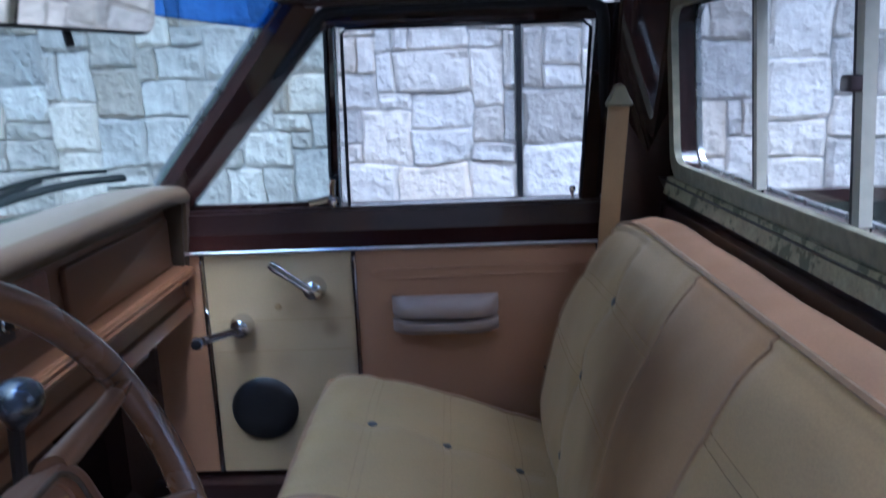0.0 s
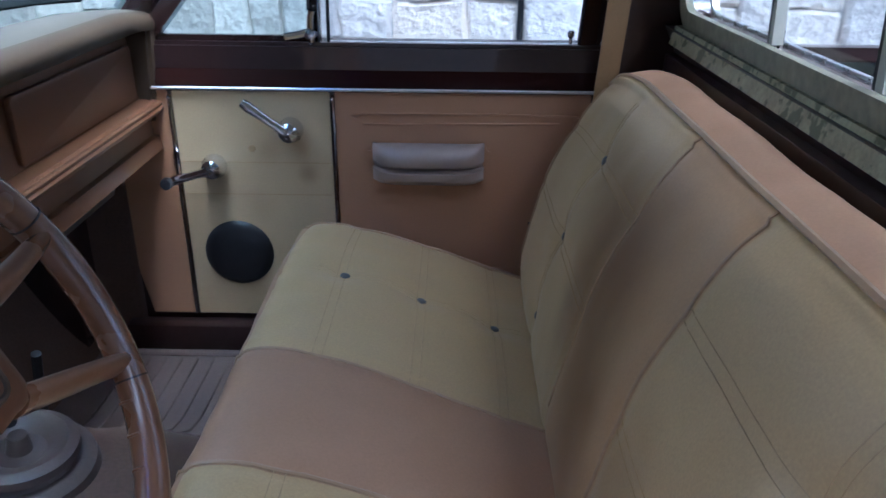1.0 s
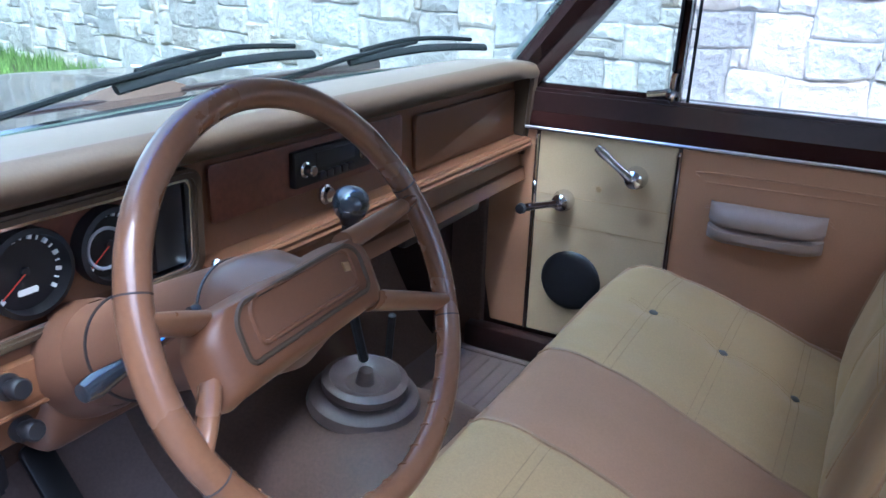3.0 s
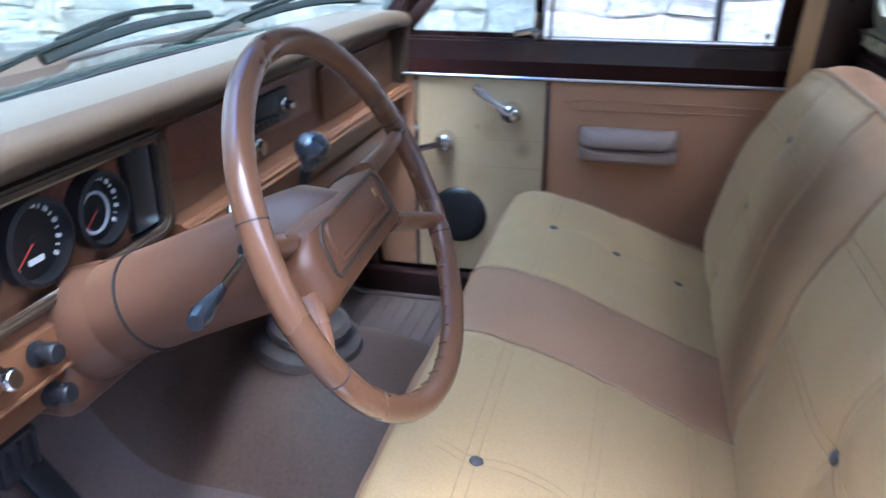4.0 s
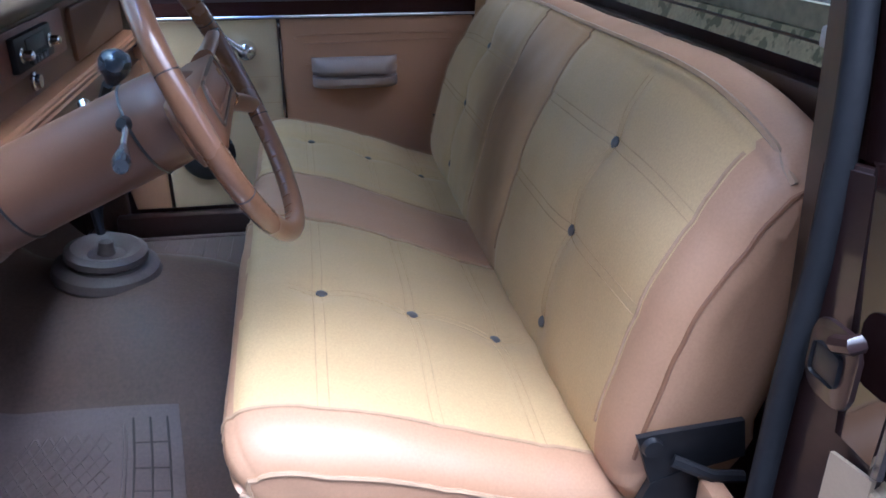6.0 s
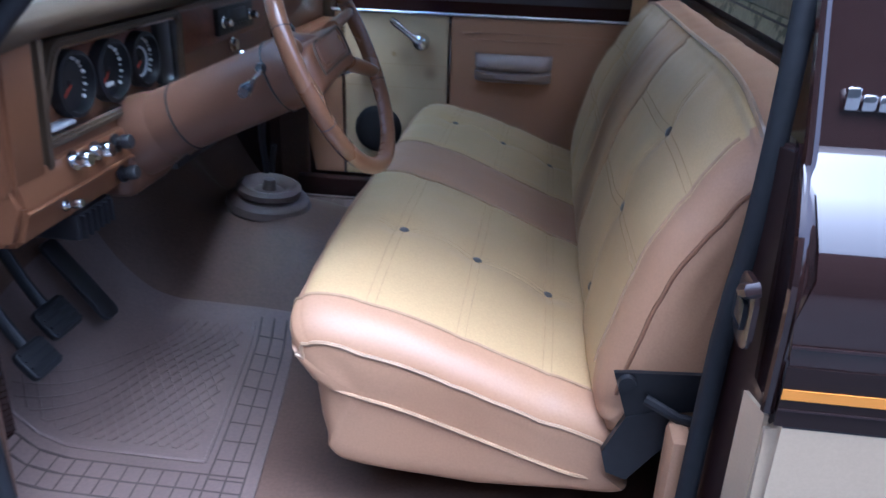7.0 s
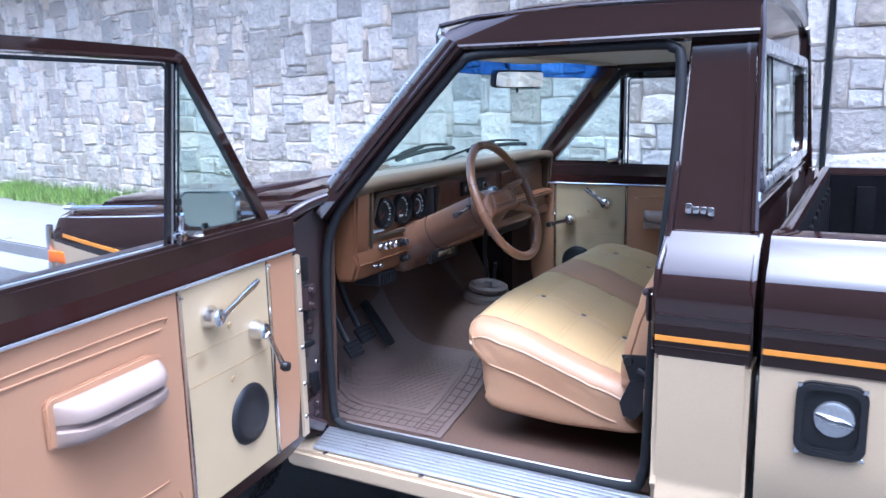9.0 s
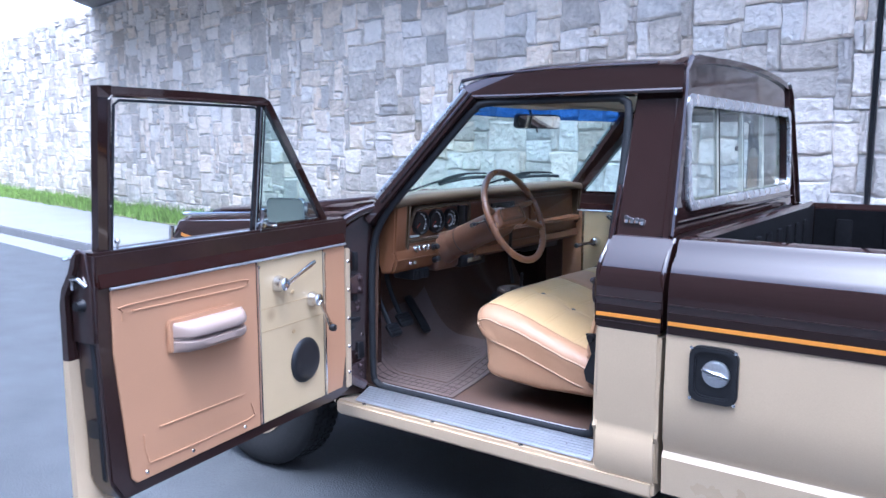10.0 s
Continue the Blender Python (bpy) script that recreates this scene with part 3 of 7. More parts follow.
# rubber seal round the driver's opening
def seal(flip):
    z_top = 1.638
    p = [(-0.655, 0.07, 0.56), (-0.66, 0.07, 0.80), (-0.655, 0.07, 1.02), (-0.63, 0.072, 1.14), (-0.57, 0.08, 1.235), (-0.40, 0.125, 1.43), (-0.265, 0.165, 1.585), (-0.235, 0.175, 1.615), (-0.195, 0.182, z_top),
         (0.0, 0.188, 1.642), (0.30, 0.188, 1.642), (0.345, 0.185, 1.632), (0.368, 0.178, 1.60), (0.374, 0.133, 1.40), (0.366, 0.098, 1.25), (0.358, 0.083, 1.10), (0.344, 0.076, 0.95), (0.335, 0.07, 0.62), (0.325, 0.067, 0.55), (0.295, 0.065, 0.517),
         (0.1, 0.064, 0.513), (-0.3, 0.064, 0.513), (-0.58, 0.064, 0.513), (-0.63, 0.066, 0.525)]
    p = smooth_line([(x, far(y) if flip else y, z) for x, y, z in p], 3, True)
    part("door_seal", tube(p, 0.0135, closed=True, sides=10), RUBBER, truck, "grey-black rubber door seal")
    q = [(x, y + (-0.016 if flip else 0.016), z + (0.004 if z < 0.53 else 0)) for x, y, z in p if z < 0.53 and -0.62 < x < 0.30]
    if not flip:
        part("sill_trim_strip", tube(q, 0.006, sides=6), ALU, truck, "thin bright trim along the sill seal")


seal(False)
seal(True)


# A pillars: windshield posts with bright trim
def screen_x(u, k):
    """Windshield: u from -1 to 1 across, k from 0 at its foot to 1 at its top."""
    return mix(-0.79 + 0.15 * u * u, -0.375 + 0.09 * u * u, k)


def screen_p(u, k):
    half = mix(0.836, 0.736, k)
    return (screen_x(u, k), YC + half * u, mix(1.262, 1.672, k))


for u in (-1, 1):
    A = [Vector(screen_p(u * 1.015, k / 6)) for k in range(-1, 7)]
    bm = bmesh.new()
    rows = []
    for p in A:
        rows.append([bm.verts.new(p + q) for q in (Vector((-0.012, 0, 0.012)), Vector((0.03, 0.048 * u, 0.012)), Vector((0.062, 0.050 * u, -0.012)), Vector((0.055, 0.004 * u, -0.03)), Vector((0.012, -0.012 * u, -0.02)))])
    for a, b in zip(rows, rows[1:]):
        for k in range(5):
            bm.faces.new((a[k], a[(k + 1) % 5], b[(k + 1) % 5], b[k]))
    bm.faces.new(rows[0])
    bm.faces.new(rows[-1])
    part("windshield_pillar", bm, BROWN, truck, "dark brown windshield pillar", 35)
    part("pillar_trim", tube([p + Vector((-0.004, 0.006 * u, 0.016)) for p in A[1:]], 0.013, sides=8), FRAMEALU, truck, "bright trim beside the windshield")
    foot = [(-0.628, 0.056, 1.215), (-0.600, 0.057, 1.250), (-0.556, 0.062, 1.303), (-0.520, 0.072, 1.345), (-0.500, 0.080, 1.368)]
    part("pillar_trim_foot", tube([(x, far(y) if u > 0 else y, z) for x, y, z in foot], [0.010, 0.011, 0.010, 0.008, 0.004], sides=10), CHROME, truck, "bright cap at the foot of the windshield trim")
    part("pillar_gutter", tube([p + Vector((0.05, 0.052 * u, 0.004)) for p in A[1:]], 0.006, sides=6), BROWN, truck)
part("windshield_top_trim", tube([Vector(screen_p(u / 10, 1.0)) + Vector((-0.008, 0, 0.012)) for u in range(-10, 11)], 0.009, sides=6), CHROME, truck)
part("windshield_foot_seal", tube([Vector(screen_p(u / 10, 0.0)) + Vector((0.0, 0, -0.002)) for u in range(-10, 11)], 0.014, sides=6), BLACK, truck, "black rubber at the foot of the windshield")
part("windshield_foot_trim", tube([Vector(screen_p(u / 10, 0.0)) + Vector((-0.016, 0, 0.008)) for u in range(-10, 11)], 0.008, sides=6), CHROME, truck)
ws = part("windshield", sheet(lambda u, v: screen_p(2 * u - 1, v * 0.84), 20, 6, (-0.003, 0, 0.003)), SCREEN, truck, "curved windshield with a blue-green tint")
sb = part("shade_band", sheet(lambda u, v: screen_p(2 * u - 1, 0.842 + v * 0.158), 20, 3, (-0.003, 0, 0.003)), BAND, truck, "blue shade band along the windshield's top")
ws.visible_shadow = False

# roof
def roof_p(u, v):
    """u from front to rear, v across."""
    w = 2 * v - 1
    x = mix(-0.335 + 0.06 * w * w, 0.541, u)
    y = YC + w * (0.736 + 0.01 * u)
    edge = 1 - abs(w) ** 5
    z = 1.722 + 0.022 * edge + 0.035 * (1 - w * w) + 0.012 * math.sin(math.pi * min(1, u * 1.05)) - 0.010 * (1 - ease(0.0, 0.15, u)) + 0.028 * ease(0, 0.3, u) * (1 - 0.35 * u)
    return (x, y, z)


part("roof", sheet(roof_p, 24, 32, (0, 0, -0.02)), BROWN, truck, "dark brown painted cab roof", 50)
# side rails of the roof, with a bright drip gutter
for flip in (0, 1):
    g = (lambda y: far(y)) if flip else (lambda y: y)
    bm = bmesh.new()
    xs = [-0.315, -0.29, -0.2, 0.0, 0.25, 0.45, 0.541]
    rows = []
    for x in xs:
        top = roof_p((x + 0.335) / 0.888, 0.0)[2]
        if x < -0.30:
            sect = [(0.205, 1.682), (0.193, 1.70), (0.200, top - 0.012), (0.225, top), (0.26, top - 0.01), (0.26, 1.672)]
        else:
            sect = [(0.200, 1.650), (0.184, 1.655), (0.184, 1.668), (0.191, 1.69), (0.199, top - 0.012), (0.222, top), (0.26, top - 0.004), (0.26, 1.648)]
        while len(sect) < 8:
            sect.append(sect[-1])
        rows.append([bm.verts.new((x, g(y), z + (0.0001 * i if len(set(sect)) < 8 else 0))) for i, (y, z) in enumerate(sect)])
    for a, b in zip(rows, rows[1:]):
        for k in range(8):
            bm.faces.new((a[k], a[(k + 1) % 8], b[(k + 1) % 8], b[k]))
    bm.faces.new(rows[0])
    bm.faces.new(rows[-1])
    part("roof_rail", bm, BROWN, truck, "dark brown roof side with a folded gutter", 50)
    part("drip_gutter", tube([(-0.31, g(0.198), 1.688), (-0.27, g(0.176), 1.662), (0.0, g(0.172), 1.659), (0.30, g(0.172), 1.659), (0.545, g(0.176), 1.658)], 0.008, sides=6), BROWN, truck)
    part("roof_crease", tube([(-0.318, g(0.214), 1.727), (-0.2, g(0.206), 1.742), (0.1, g(0.206), 1.752), (0.45, g(0.206), 1.748)], 0.007, sides=8), BROWN, truck)
    part("visor_edge", tube([(-0.322, g(0.21), 1.675), (-0.325, g(0.212), 1.70), (-0.318, g(0.218), 1.725)], 0.007, sides=6), CHROME, truck)
bm = bmesh.new()
sheet(lambda u, v: (mix(-0.30, 0.53, u) - 0.05 * (1 - (2 * v - 1) ** 2) * (1 - u), mix(0.21, far(0.21), v), 1.655 + 0.028 * (1 - (2 * v - 1) ** 4) * math.sin(math.pi * min(1, 0.12 + u * 0.8))), 12, 16, (0, 0, 0.008), bm)
part("roof_lining", bm, LINING, truck, "cream padded roof lining", 60)
part("roof_header", sheet(lambda u, v: (mix(-0.375, -0.29, u) + 0.09 * (2 * v - 1) ** 2, mix(0.21, far(0.21), v), mix(1.668, 1.654, u)), 3, 16, (0, 0, 0.012)), LINING, truck, "cream header over the windshield")
both("door_header", [(-0.25, 0.19, 1.645), (0.37, 0.19, 1.645), (0.37, 0.215, 1.675), (-0.25, 0.215, 1.675)], (0, 0.03, 0.0), JAMB)
# sun visor folded against the lining
bm = bmesh.new()
outline(round_rect(0.30, 0.80, -0.30, -0.14, 0.03), "z", 0.0, (0, 0, 0.016), 0.005, bm)
for v in bm.verts:
    x, y, z = v.co
    v.co = (y, x, 1.638 + z)
part("sun_visor", bm, LINING, truck, "cream folded sun visor")

# rear wall of the cab, with the opening for the window
def rear_x(z):
    return 0.556 - 0.05 * (z - 1.2)


RW = dict(y0=0.255, y1=far(0.255), z0=1.300, z1=1.618)
outer = [(side_y(1.205) + 0.03, 1.205), (far(side_y(1.205) + 0.03), 1.205), (far(side_y(1.66)), 1.66), (far(0.22), 1.75), (far(0.35), 1.785), (YC, 1.80), (0.35, 1.785), (0.22, 1.75), (side_y(1.66), 1.66)]
bm = bmesh.new()
rr = []
corner = round_rect(RW["y0"], RW["y1"], RW["z0"], RW["z1"], 0.045, 8)
for p, q in zip(corner, corner[1:] + corner[:1]):
    m = max(1, int(math.dist(p, q) / 0.06))
    rr += [(mix(p[0], q[0], k / m), mix(p[1], q[1], k / m)) for k in range(m)]
cy, cz = YC, 1.46
def on_outer(a):
    d = Vector((math.cos(a), math.sin(a)))
    best = None
    for (p, q) in zip(outer, outer[1:] + outer[:1]):
        p, q = Vector(p) - Vector((cy, cz)), Vector(q) - Vector((cy, cz))
        e = q - p
        den = d.x * e.y - d.y * e.x
        if abs(den) < 1e-9:
            continue
        t = (p.x * e.y - p.y * e.x) / den
        s = (p.x * d.y - p.y * d.x) / den
        if t > 0 and -1e-6 <= s <= 1 + 1e-6 and (best is None or t < best):
            best = t
    return (cy + d.x * best, cz + d.y * best)


oo = [on_outer(math.atan2(b - cz, a - cy)) for a, b in rr]
ring(bm, oo, rr, lambda a, b: (rear_x(b), a, b), (-0.035, 0, 0))
part("cab_rear_panel", bm, BROWN, truck, "dark brown rear wall of the cab", 35)
bm = bmesh.new()
box(bm, 0.50, 0.552, 0.07, far(0.07), 0.50, 1.21, 0.004)
part("cab_rear_lower_panel", bm, JAMB, truck)
bm = bmesh.new()
poly(bm, [(0.525, 0.10, 1.20), (0.525, far(0.10), 1.20), (0.492, far(0.14), 1.265), (0.492, 0.14, 1.265)], (0.02, 0, 0))
part("rear_ledge", bm, JAMB, truck, "dark brown ledge below the rear window")
part("rear_panel_crease", tube([(rear_x(1.245) + 0.001, 0.12, 1.245), (rear_x(1.245) + 0.001, far(0.12), 1.245)], 0.005, sides=8), BROWN, truck)
for flip in (0, 1):
    g = (lambda y: far(y)) if flip else (lambda y: y)
    part("cab_corner_trim", tube([(0.568, g(side_y(1.21) + 0.003), 1.21), (0.556, g(side_y(1.45)), 1.45), (0.546, g(side_y(1.66)), 1.665), (0.542, g(0.212), 1.72), (0.54, g(0.27), 1.765)], 0.009, sides=6), BROWN, truck)
    part("corner_clip", tube([(0.570, g(side_y(1.28)), 1.275), (0.569, g(side_y(1.30)), 1.295)], 0.006, sides=6), CHROME, truck)

rw = bmesh.new()
ring(rw, round_rect(RW["y0"] - 0.036, RW["y1"] + 0.036, RW["z0"] - 0.026, RW["z1"] + 0.034, 0.05, 8), round_rect(RW["y0"] + 0.004, RW["y1"] - 0.004, RW["z0"] + 0.004, RW["z1"] - 0.004, 0.045, 8), lambda a, b: (rear_x(b) + 0.001, a, b), (0.012, 0, 0))
bmesh.ops.bevel(rw, geom=[e for e in rw.edges if all(abs(v.co.x - rear_x(v.co.z) - 0.013) < 1e-4 for v in e.verts)], offset=0.004, segments=2, affect="EDGES")
rear_window = part("rear_window", rw, FRAMEALU, truck, "sliding rear window in a bright metal frame")
bm = bmesh.new()
ring(bm, round_rect(RW["y0"] - 0.026, RW["y1"] + 0.026, RW["z0"] - 0.026, RW["z1"] + 0.024, 0.05, 8), round_rect(RW["y0"] + 0.006, RW["y1"] - 0.006, RW["z0"] + 0.006, RW["z1"] - 0.006, 0.04, 8), lambda a, b: (rear_x(b) - 0.037, a, b), (-0.014, 0, 0))
part("inner_window_frame", bm, GRIMY, rear_window, "pale grey inner window frame")
bm = bmesh.new()
zl, zh = RW["z0"] - 0.062, RW["z0"] - 0.027
poly(bm, [(rear_x(zl) - 0.066, RW["y0"] - 0.03, zl), (rear_x(zl) - 0.066, RW["y1"] + 0.03, zl), (rear_x(zh) - 0.055, RW["y1"] + 0.03, zh), (rear_x(zh) - 0.055, RW["y0"] - 0.03, zh)], (0.02, 0, 0))
part("window_apron", bm, OLDALU, rear_window, "cream painted strip with mossy flaking patches")
for y, w, d in ((0.622, 0.017, 1), (0.635, 0.009, 0), (0.938, 0.017, 1), (0.950, 0.006, 0), (1.248, 0.012, 1), (1.2575, 0.007, 0)):
    bm = bmesh.new()
    zz0, zz1 = RW["z0"] + 0.004, RW["z1"] - 0.004
    poly(bm, [(rear_x(zz0) - 0.03, y - w / 2, zz0), (rear_x(zz0) - 0.03, y + w / 2, zz0), (rear_x(zz1) - 0.03, y + w / 2, zz1), (rear_x(zz1) - 0.03, y - w / 2, zz1)], (0.016, 0, 0))
    part("window_bar", bm, BARPAINT if d else BLACK, rear_window, "pale metal window bar" if d else "")
for y0, y1, dx in ((RW["y0"], 0.625, 0), (0.625, 0.938, 0.008), (0.938, 1.248, 0.008), (1.248, RW["y1"], 0)):
    bm = bmesh.new()
    poly(bm, [(rear_x(RW["z0"]) - 0.02 + dx, y0, RW["z0"]), (rear_x(RW["z0"]) - 0.02 + dx, y1, RW["z0"]), (rear_x(RW["z1"]) - 0.02 + dx, y1, RW["z1"]), (rear_x(RW["z1"]) - 0.02 + dx, y0, RW["z1"])], (0.004, 0, 0))
    o = part("pane", bm, CLEAR, rear_window, smooth=0)
    o.visible_shadow = False
bm = bmesh.new()
box(bm, rear_x(1.47) - 0.044, rear_x(1.47) - 0.026, 0.930, 0.958, 1.462, 1.482, 0.004)
part("window_latch", bm, HINGE, rear_window)

# inner trim of the cab's rear corners, and the upper jambs
both("inner_pillar", [(0.385, 0.088, 0.50), (0.50, 0.088, 0.50), (0.535, 0.115, 1.21), (0.52, 0.225, 1.655), (0.39, 0.210, 1.655), (0.387, 0.100, 1.21)], (0, 0.012, 0), JAMB, "dark inner pillar behind the door")

# ---------------------------------------------------------------- floor, toe board and front wall
def floor_z(x, y):
    hump = math.exp(-abs((y - 0.992) / 0.27) ** 3.2)
    z = 0.500 + 0.225 * hump * ease(0.15, -0.50, x)
    z += 0.55 * ease(-0.66, -1.12, x) ** 1.3
    z += 0.03 * math.exp(-((y - 0.55) / 0.12) ** 2) * ease(-0.25, -0.6, x)
    fold = noise.noise((x * 8 + 2.5 * noise.noise((x * 4, y * 4, 5)), y * 5, 0))
    return z + 0.003 * noise.noise((x * 6, y * 6, 0)) + 0.008 * fold * ease(0.60, 0.80, y) * ease(1.45, 1.25, y) * ease(-0.25, -0.45, x)


bm = bmesh.new()
sheet(lambda u, v: (mix(-1.08, 0.50, u), mix(0.085, far(0.085), v), floor_z(mix(-1.08, 0.50, u), mix(0.085, far(0.085), v))), 60, 60, (0, 0, -0.01), bm)
part("cab_floor", bm, CARPET, truck, "brown rubber cab floor with a gearbox hump", 60)
bm = bmesh.new()
box(bm, -1.10, -1.06, 0.06, far(0.06), 0.50, 1.24, 0.01)
part("firewall", bm, JAMB, truck)
both("kick_panel", [(-1.06, 0.088, 0.50), (-0.66, 0.088, 0.50), (-0.64, 0.088, 1.15), (-1.06, 0.088, 1.22)], (0, 0.012, 0), CARPET, "brown kick panel beside the footwell", 0.003)

bm = bmesh.new()
box(bm, -0.70, 0.37, 1.700, 1.748, 0.490, 0.565, 0.006)
part("inner_sill", bm, JAMB, truck, "dark inner sill below the passenger door card")
bm = bmesh.new()
box(bm, -1.06, -0.668, 1.735, 1.80, 0.49, 1.22, 0.01)
part("inner_cowl_side", bm, CARPET, truck, "dark brown panel ahead of the passenger door")

# ---------------------------------------------------------------- front end
def fender(flip):
    g = (lambda y: far(y)) if flip else (lambda y: y)
    xs = [-0.765, -0.95, -1.1, -1.3, -1.5, -1.7, -1.85, -1.93, -1.955, -1.965]
    def side(x):
        t = (-0.765 - x) / 1.2
        return SIDE + 0.10 * t * t
    def line(x):
        return 0.93 + 0.10 * (-0.765 - x) / 1.2
    def crown(x):
        return 1.213 - 0.085 * (-0.765 - x) / 1.2
    bm = bmesh.new()
    rows = []
    for i, x in enumerate(xs):
        ztop = crown(x)
        tuck = {8: 0.012, 9: 0.035}.get(i, 0.0)
        arch = math.sqrt(max(0, 0.46 ** 2 - (x + 1.35) ** 2)) if abs(x + 1.35) < 0.46 else 0
        zb = max(0.44, 0.37 + arch) if arch else (0.44 if x > -1.35 else 0.55)
        zl = line(x)
        y = side(x) + tuck
        sh = max(zl + 0.03, ztop - 0.075)
        sect = [(y + 0.01, zb), (y, zl), (y + 0.001, mix(zl, sh, 0.5)), (y + 0.006, sh), (y + 0.035, mix(sh, ztop, 0.75)), (y + 0.08, ztop), (SIDE + 0.30, ztop + 0.012)]
        rows.append([bm.verts.new((x, g(q), z)) for q, z in sect] + [bm.verts.new((x, g(SIDE + 0.30), zb))])
    for a, b in zip(rows, rows[1:]):
        for k in range(8):
            f = bm.faces.new((a[k], a[(k + 1) % 8], b[(k + 1) % 8], b[k]))
            f.material_index = 1 if k == 0 else 0
    bm.faces.new(rows[0])
    bm.faces.new(rows[-1])
    part("front_fender", bm, [BROWN, TAN], truck, "brown and tan front fender", 35)
    bm = bmesh.new()
    strip_ = [(x, side(x) - 0.0035, line(x) + 0.028) for x in xs[:-3]]
    for p, q in zip(strip_, strip_[1:]):
        poly(bm, [(p[0], g(p[1]), p[2]), (q[0], g(q[1]), q[2]), (q[0], g(q[1]), q[2] + 0.013), (p[0], g(p[1]), p[2] + 0.013)], (0, 0.004 if not flip else -0.004, 0))
    part("orange_stripe", bm, ORANGE, truck)
    bm = bmesh.new()
    y = side(-1.9)
    box(bm, -1.955, -1.86, min(g(y - 0.008), g(y + 0.03)), max(g(y - 0.008), g(y + 0.03)), 0.945, 0.990, 0.004)
    part("side_marker", bm, AMBER, truck, "orange side marker lamp")
    part("fender_trim", tube([(-1.955, g(side(-1.95) + 0.004), 1.085), (-1.962, g(side(-1.95) + 0.004), 1.04), (-1.965, g(side(-1.95) + 0.004), 0.93), (-1.962, g(side(-1.95) + 0.004), 0.80)], 0.013, sides=8), CHROME, truck, "chrome edge of the grille surround")
    part("hood_lip_trim", tube([(x, g(side(x) + 0.075), crown(x) + 0.014) for x in (-1.35, -1.55, -1.75, -1.88, -1.945)] + [(-1.965, g(side(-1.95) + 0.12), crown(-1.95) + 0.022)], [0.002, 0.005, 0.007, 0.009, 0.010, 0.009], sides=6), CHROME, truck, "bright lip along the hood's edge")


fender(False)
fender(True)
def hood_p(u, v):
    w = 2 * v - 1
    x = mix(-0.86, -1.965, u) + 0.05 * abs(w) ** 6 * ease(0.8, 1.0, u)
    edge = ease(1.0, 0.93, abs(w))
    z = mix(1.228, 1.154, u) + 0.009 * edge + 0.012 * (1 - w * w) - 0.05 * ease(0.93, 1.0, u)
    z += 0.004 * math.exp(-((abs(w) - 0.45) / 0.12) ** 2) * edge
    return (x, YC + w * (0.771 - 0.05 * ease(0.2, 1.0, u)), z)


part("hood", sheet(hood_p, 24, 48, (0, 0, -0.02)), BROWN, truck, "long flat dark brown hood", 40)
bm = bmesh.new()
sheet(lambda u, v: (mix(-0.80, -0.87, u) + 0.13 * (2 * v - 1) ** 2 * (1 - u), mix(0.11, far(0.11), v), mix(1.258, 1.235, u) - 0.024 * abs(2 * v - 1) ** 6), 3, 24, (0, 0, -0.014), bm)
part("cowl_panel", bm, BROWN, truck, "brown cowl below the windshield")
for i in range(14):
    y = 0.35 + i * 0.085
    bm = bmesh.new()
    box(bm, -0.865, -0.835, y, y + 0.05, 1.243, 1.2465)
    part("cowl_slot", bm, BLACK, truck)
bm = bmesh.new()
box(bm, -1.99, -1.94, 0.12, far(0.12), 0.70, 1.09, 0.02)
grille = part("grille", bm, CHROME, truck, "bright front grille")
for i in range(16):
    bm = bmesh.new()
    box(bm, -2.002, -1.989, 0.36 + i * 0.07, 0.395 + i * 0.07, 0.74, 1.06, 0.004)
    part("grille_slot", bm, BLACK, grille)
for y in (0.22, far(0.22)):
    part("headlamp", lathe([(0, 0.02), (0.07, 0.012), (0.09, 0.0), (0.095, 0.012), (0.1, 0)], (-1.99, y, 0.95), (-1, 0, 0)), CHROME, grille, "round chrome-rimmed headlamp")
bm = bmesh.new()
box(bm, -2.11, -2.04, 0.0, far(0.0), 0.50, 0.64, 0.02)
box(bm, -2.06, -1.9, 0.3, 0.36, 0.5, 0.6)
box(bm, -2.06, -1.9, far(0.36), far(0.3), 0.5, 0.6)
part("front_bumper", bm, CHROME, truck, "chrome front bumper")
bm = bmesh.new()
for y in (0.42, far(0.42)):
    box(bm, -1.92, 2.7, y - 0.04, y + 0.04, 0.36, 0.48, 0.01)
part("chassis_frame", bm, DARKMETAL, truck)
for x in (-1.36, 1.74):
    bm = bmesh.new()
    tube([(x, 0.2, 0.37), (x, far(0.2), 0.37)], 0.045, bm)
    lathe([(0, -0.13), (0.1, -0.1), (0.13, 0), (0.1, 0.1), (0, 0.13)], (x, 0.75, 0.37), (0, 1, 0), bm)
    part("axle", bm, DARKMETAL, truck)


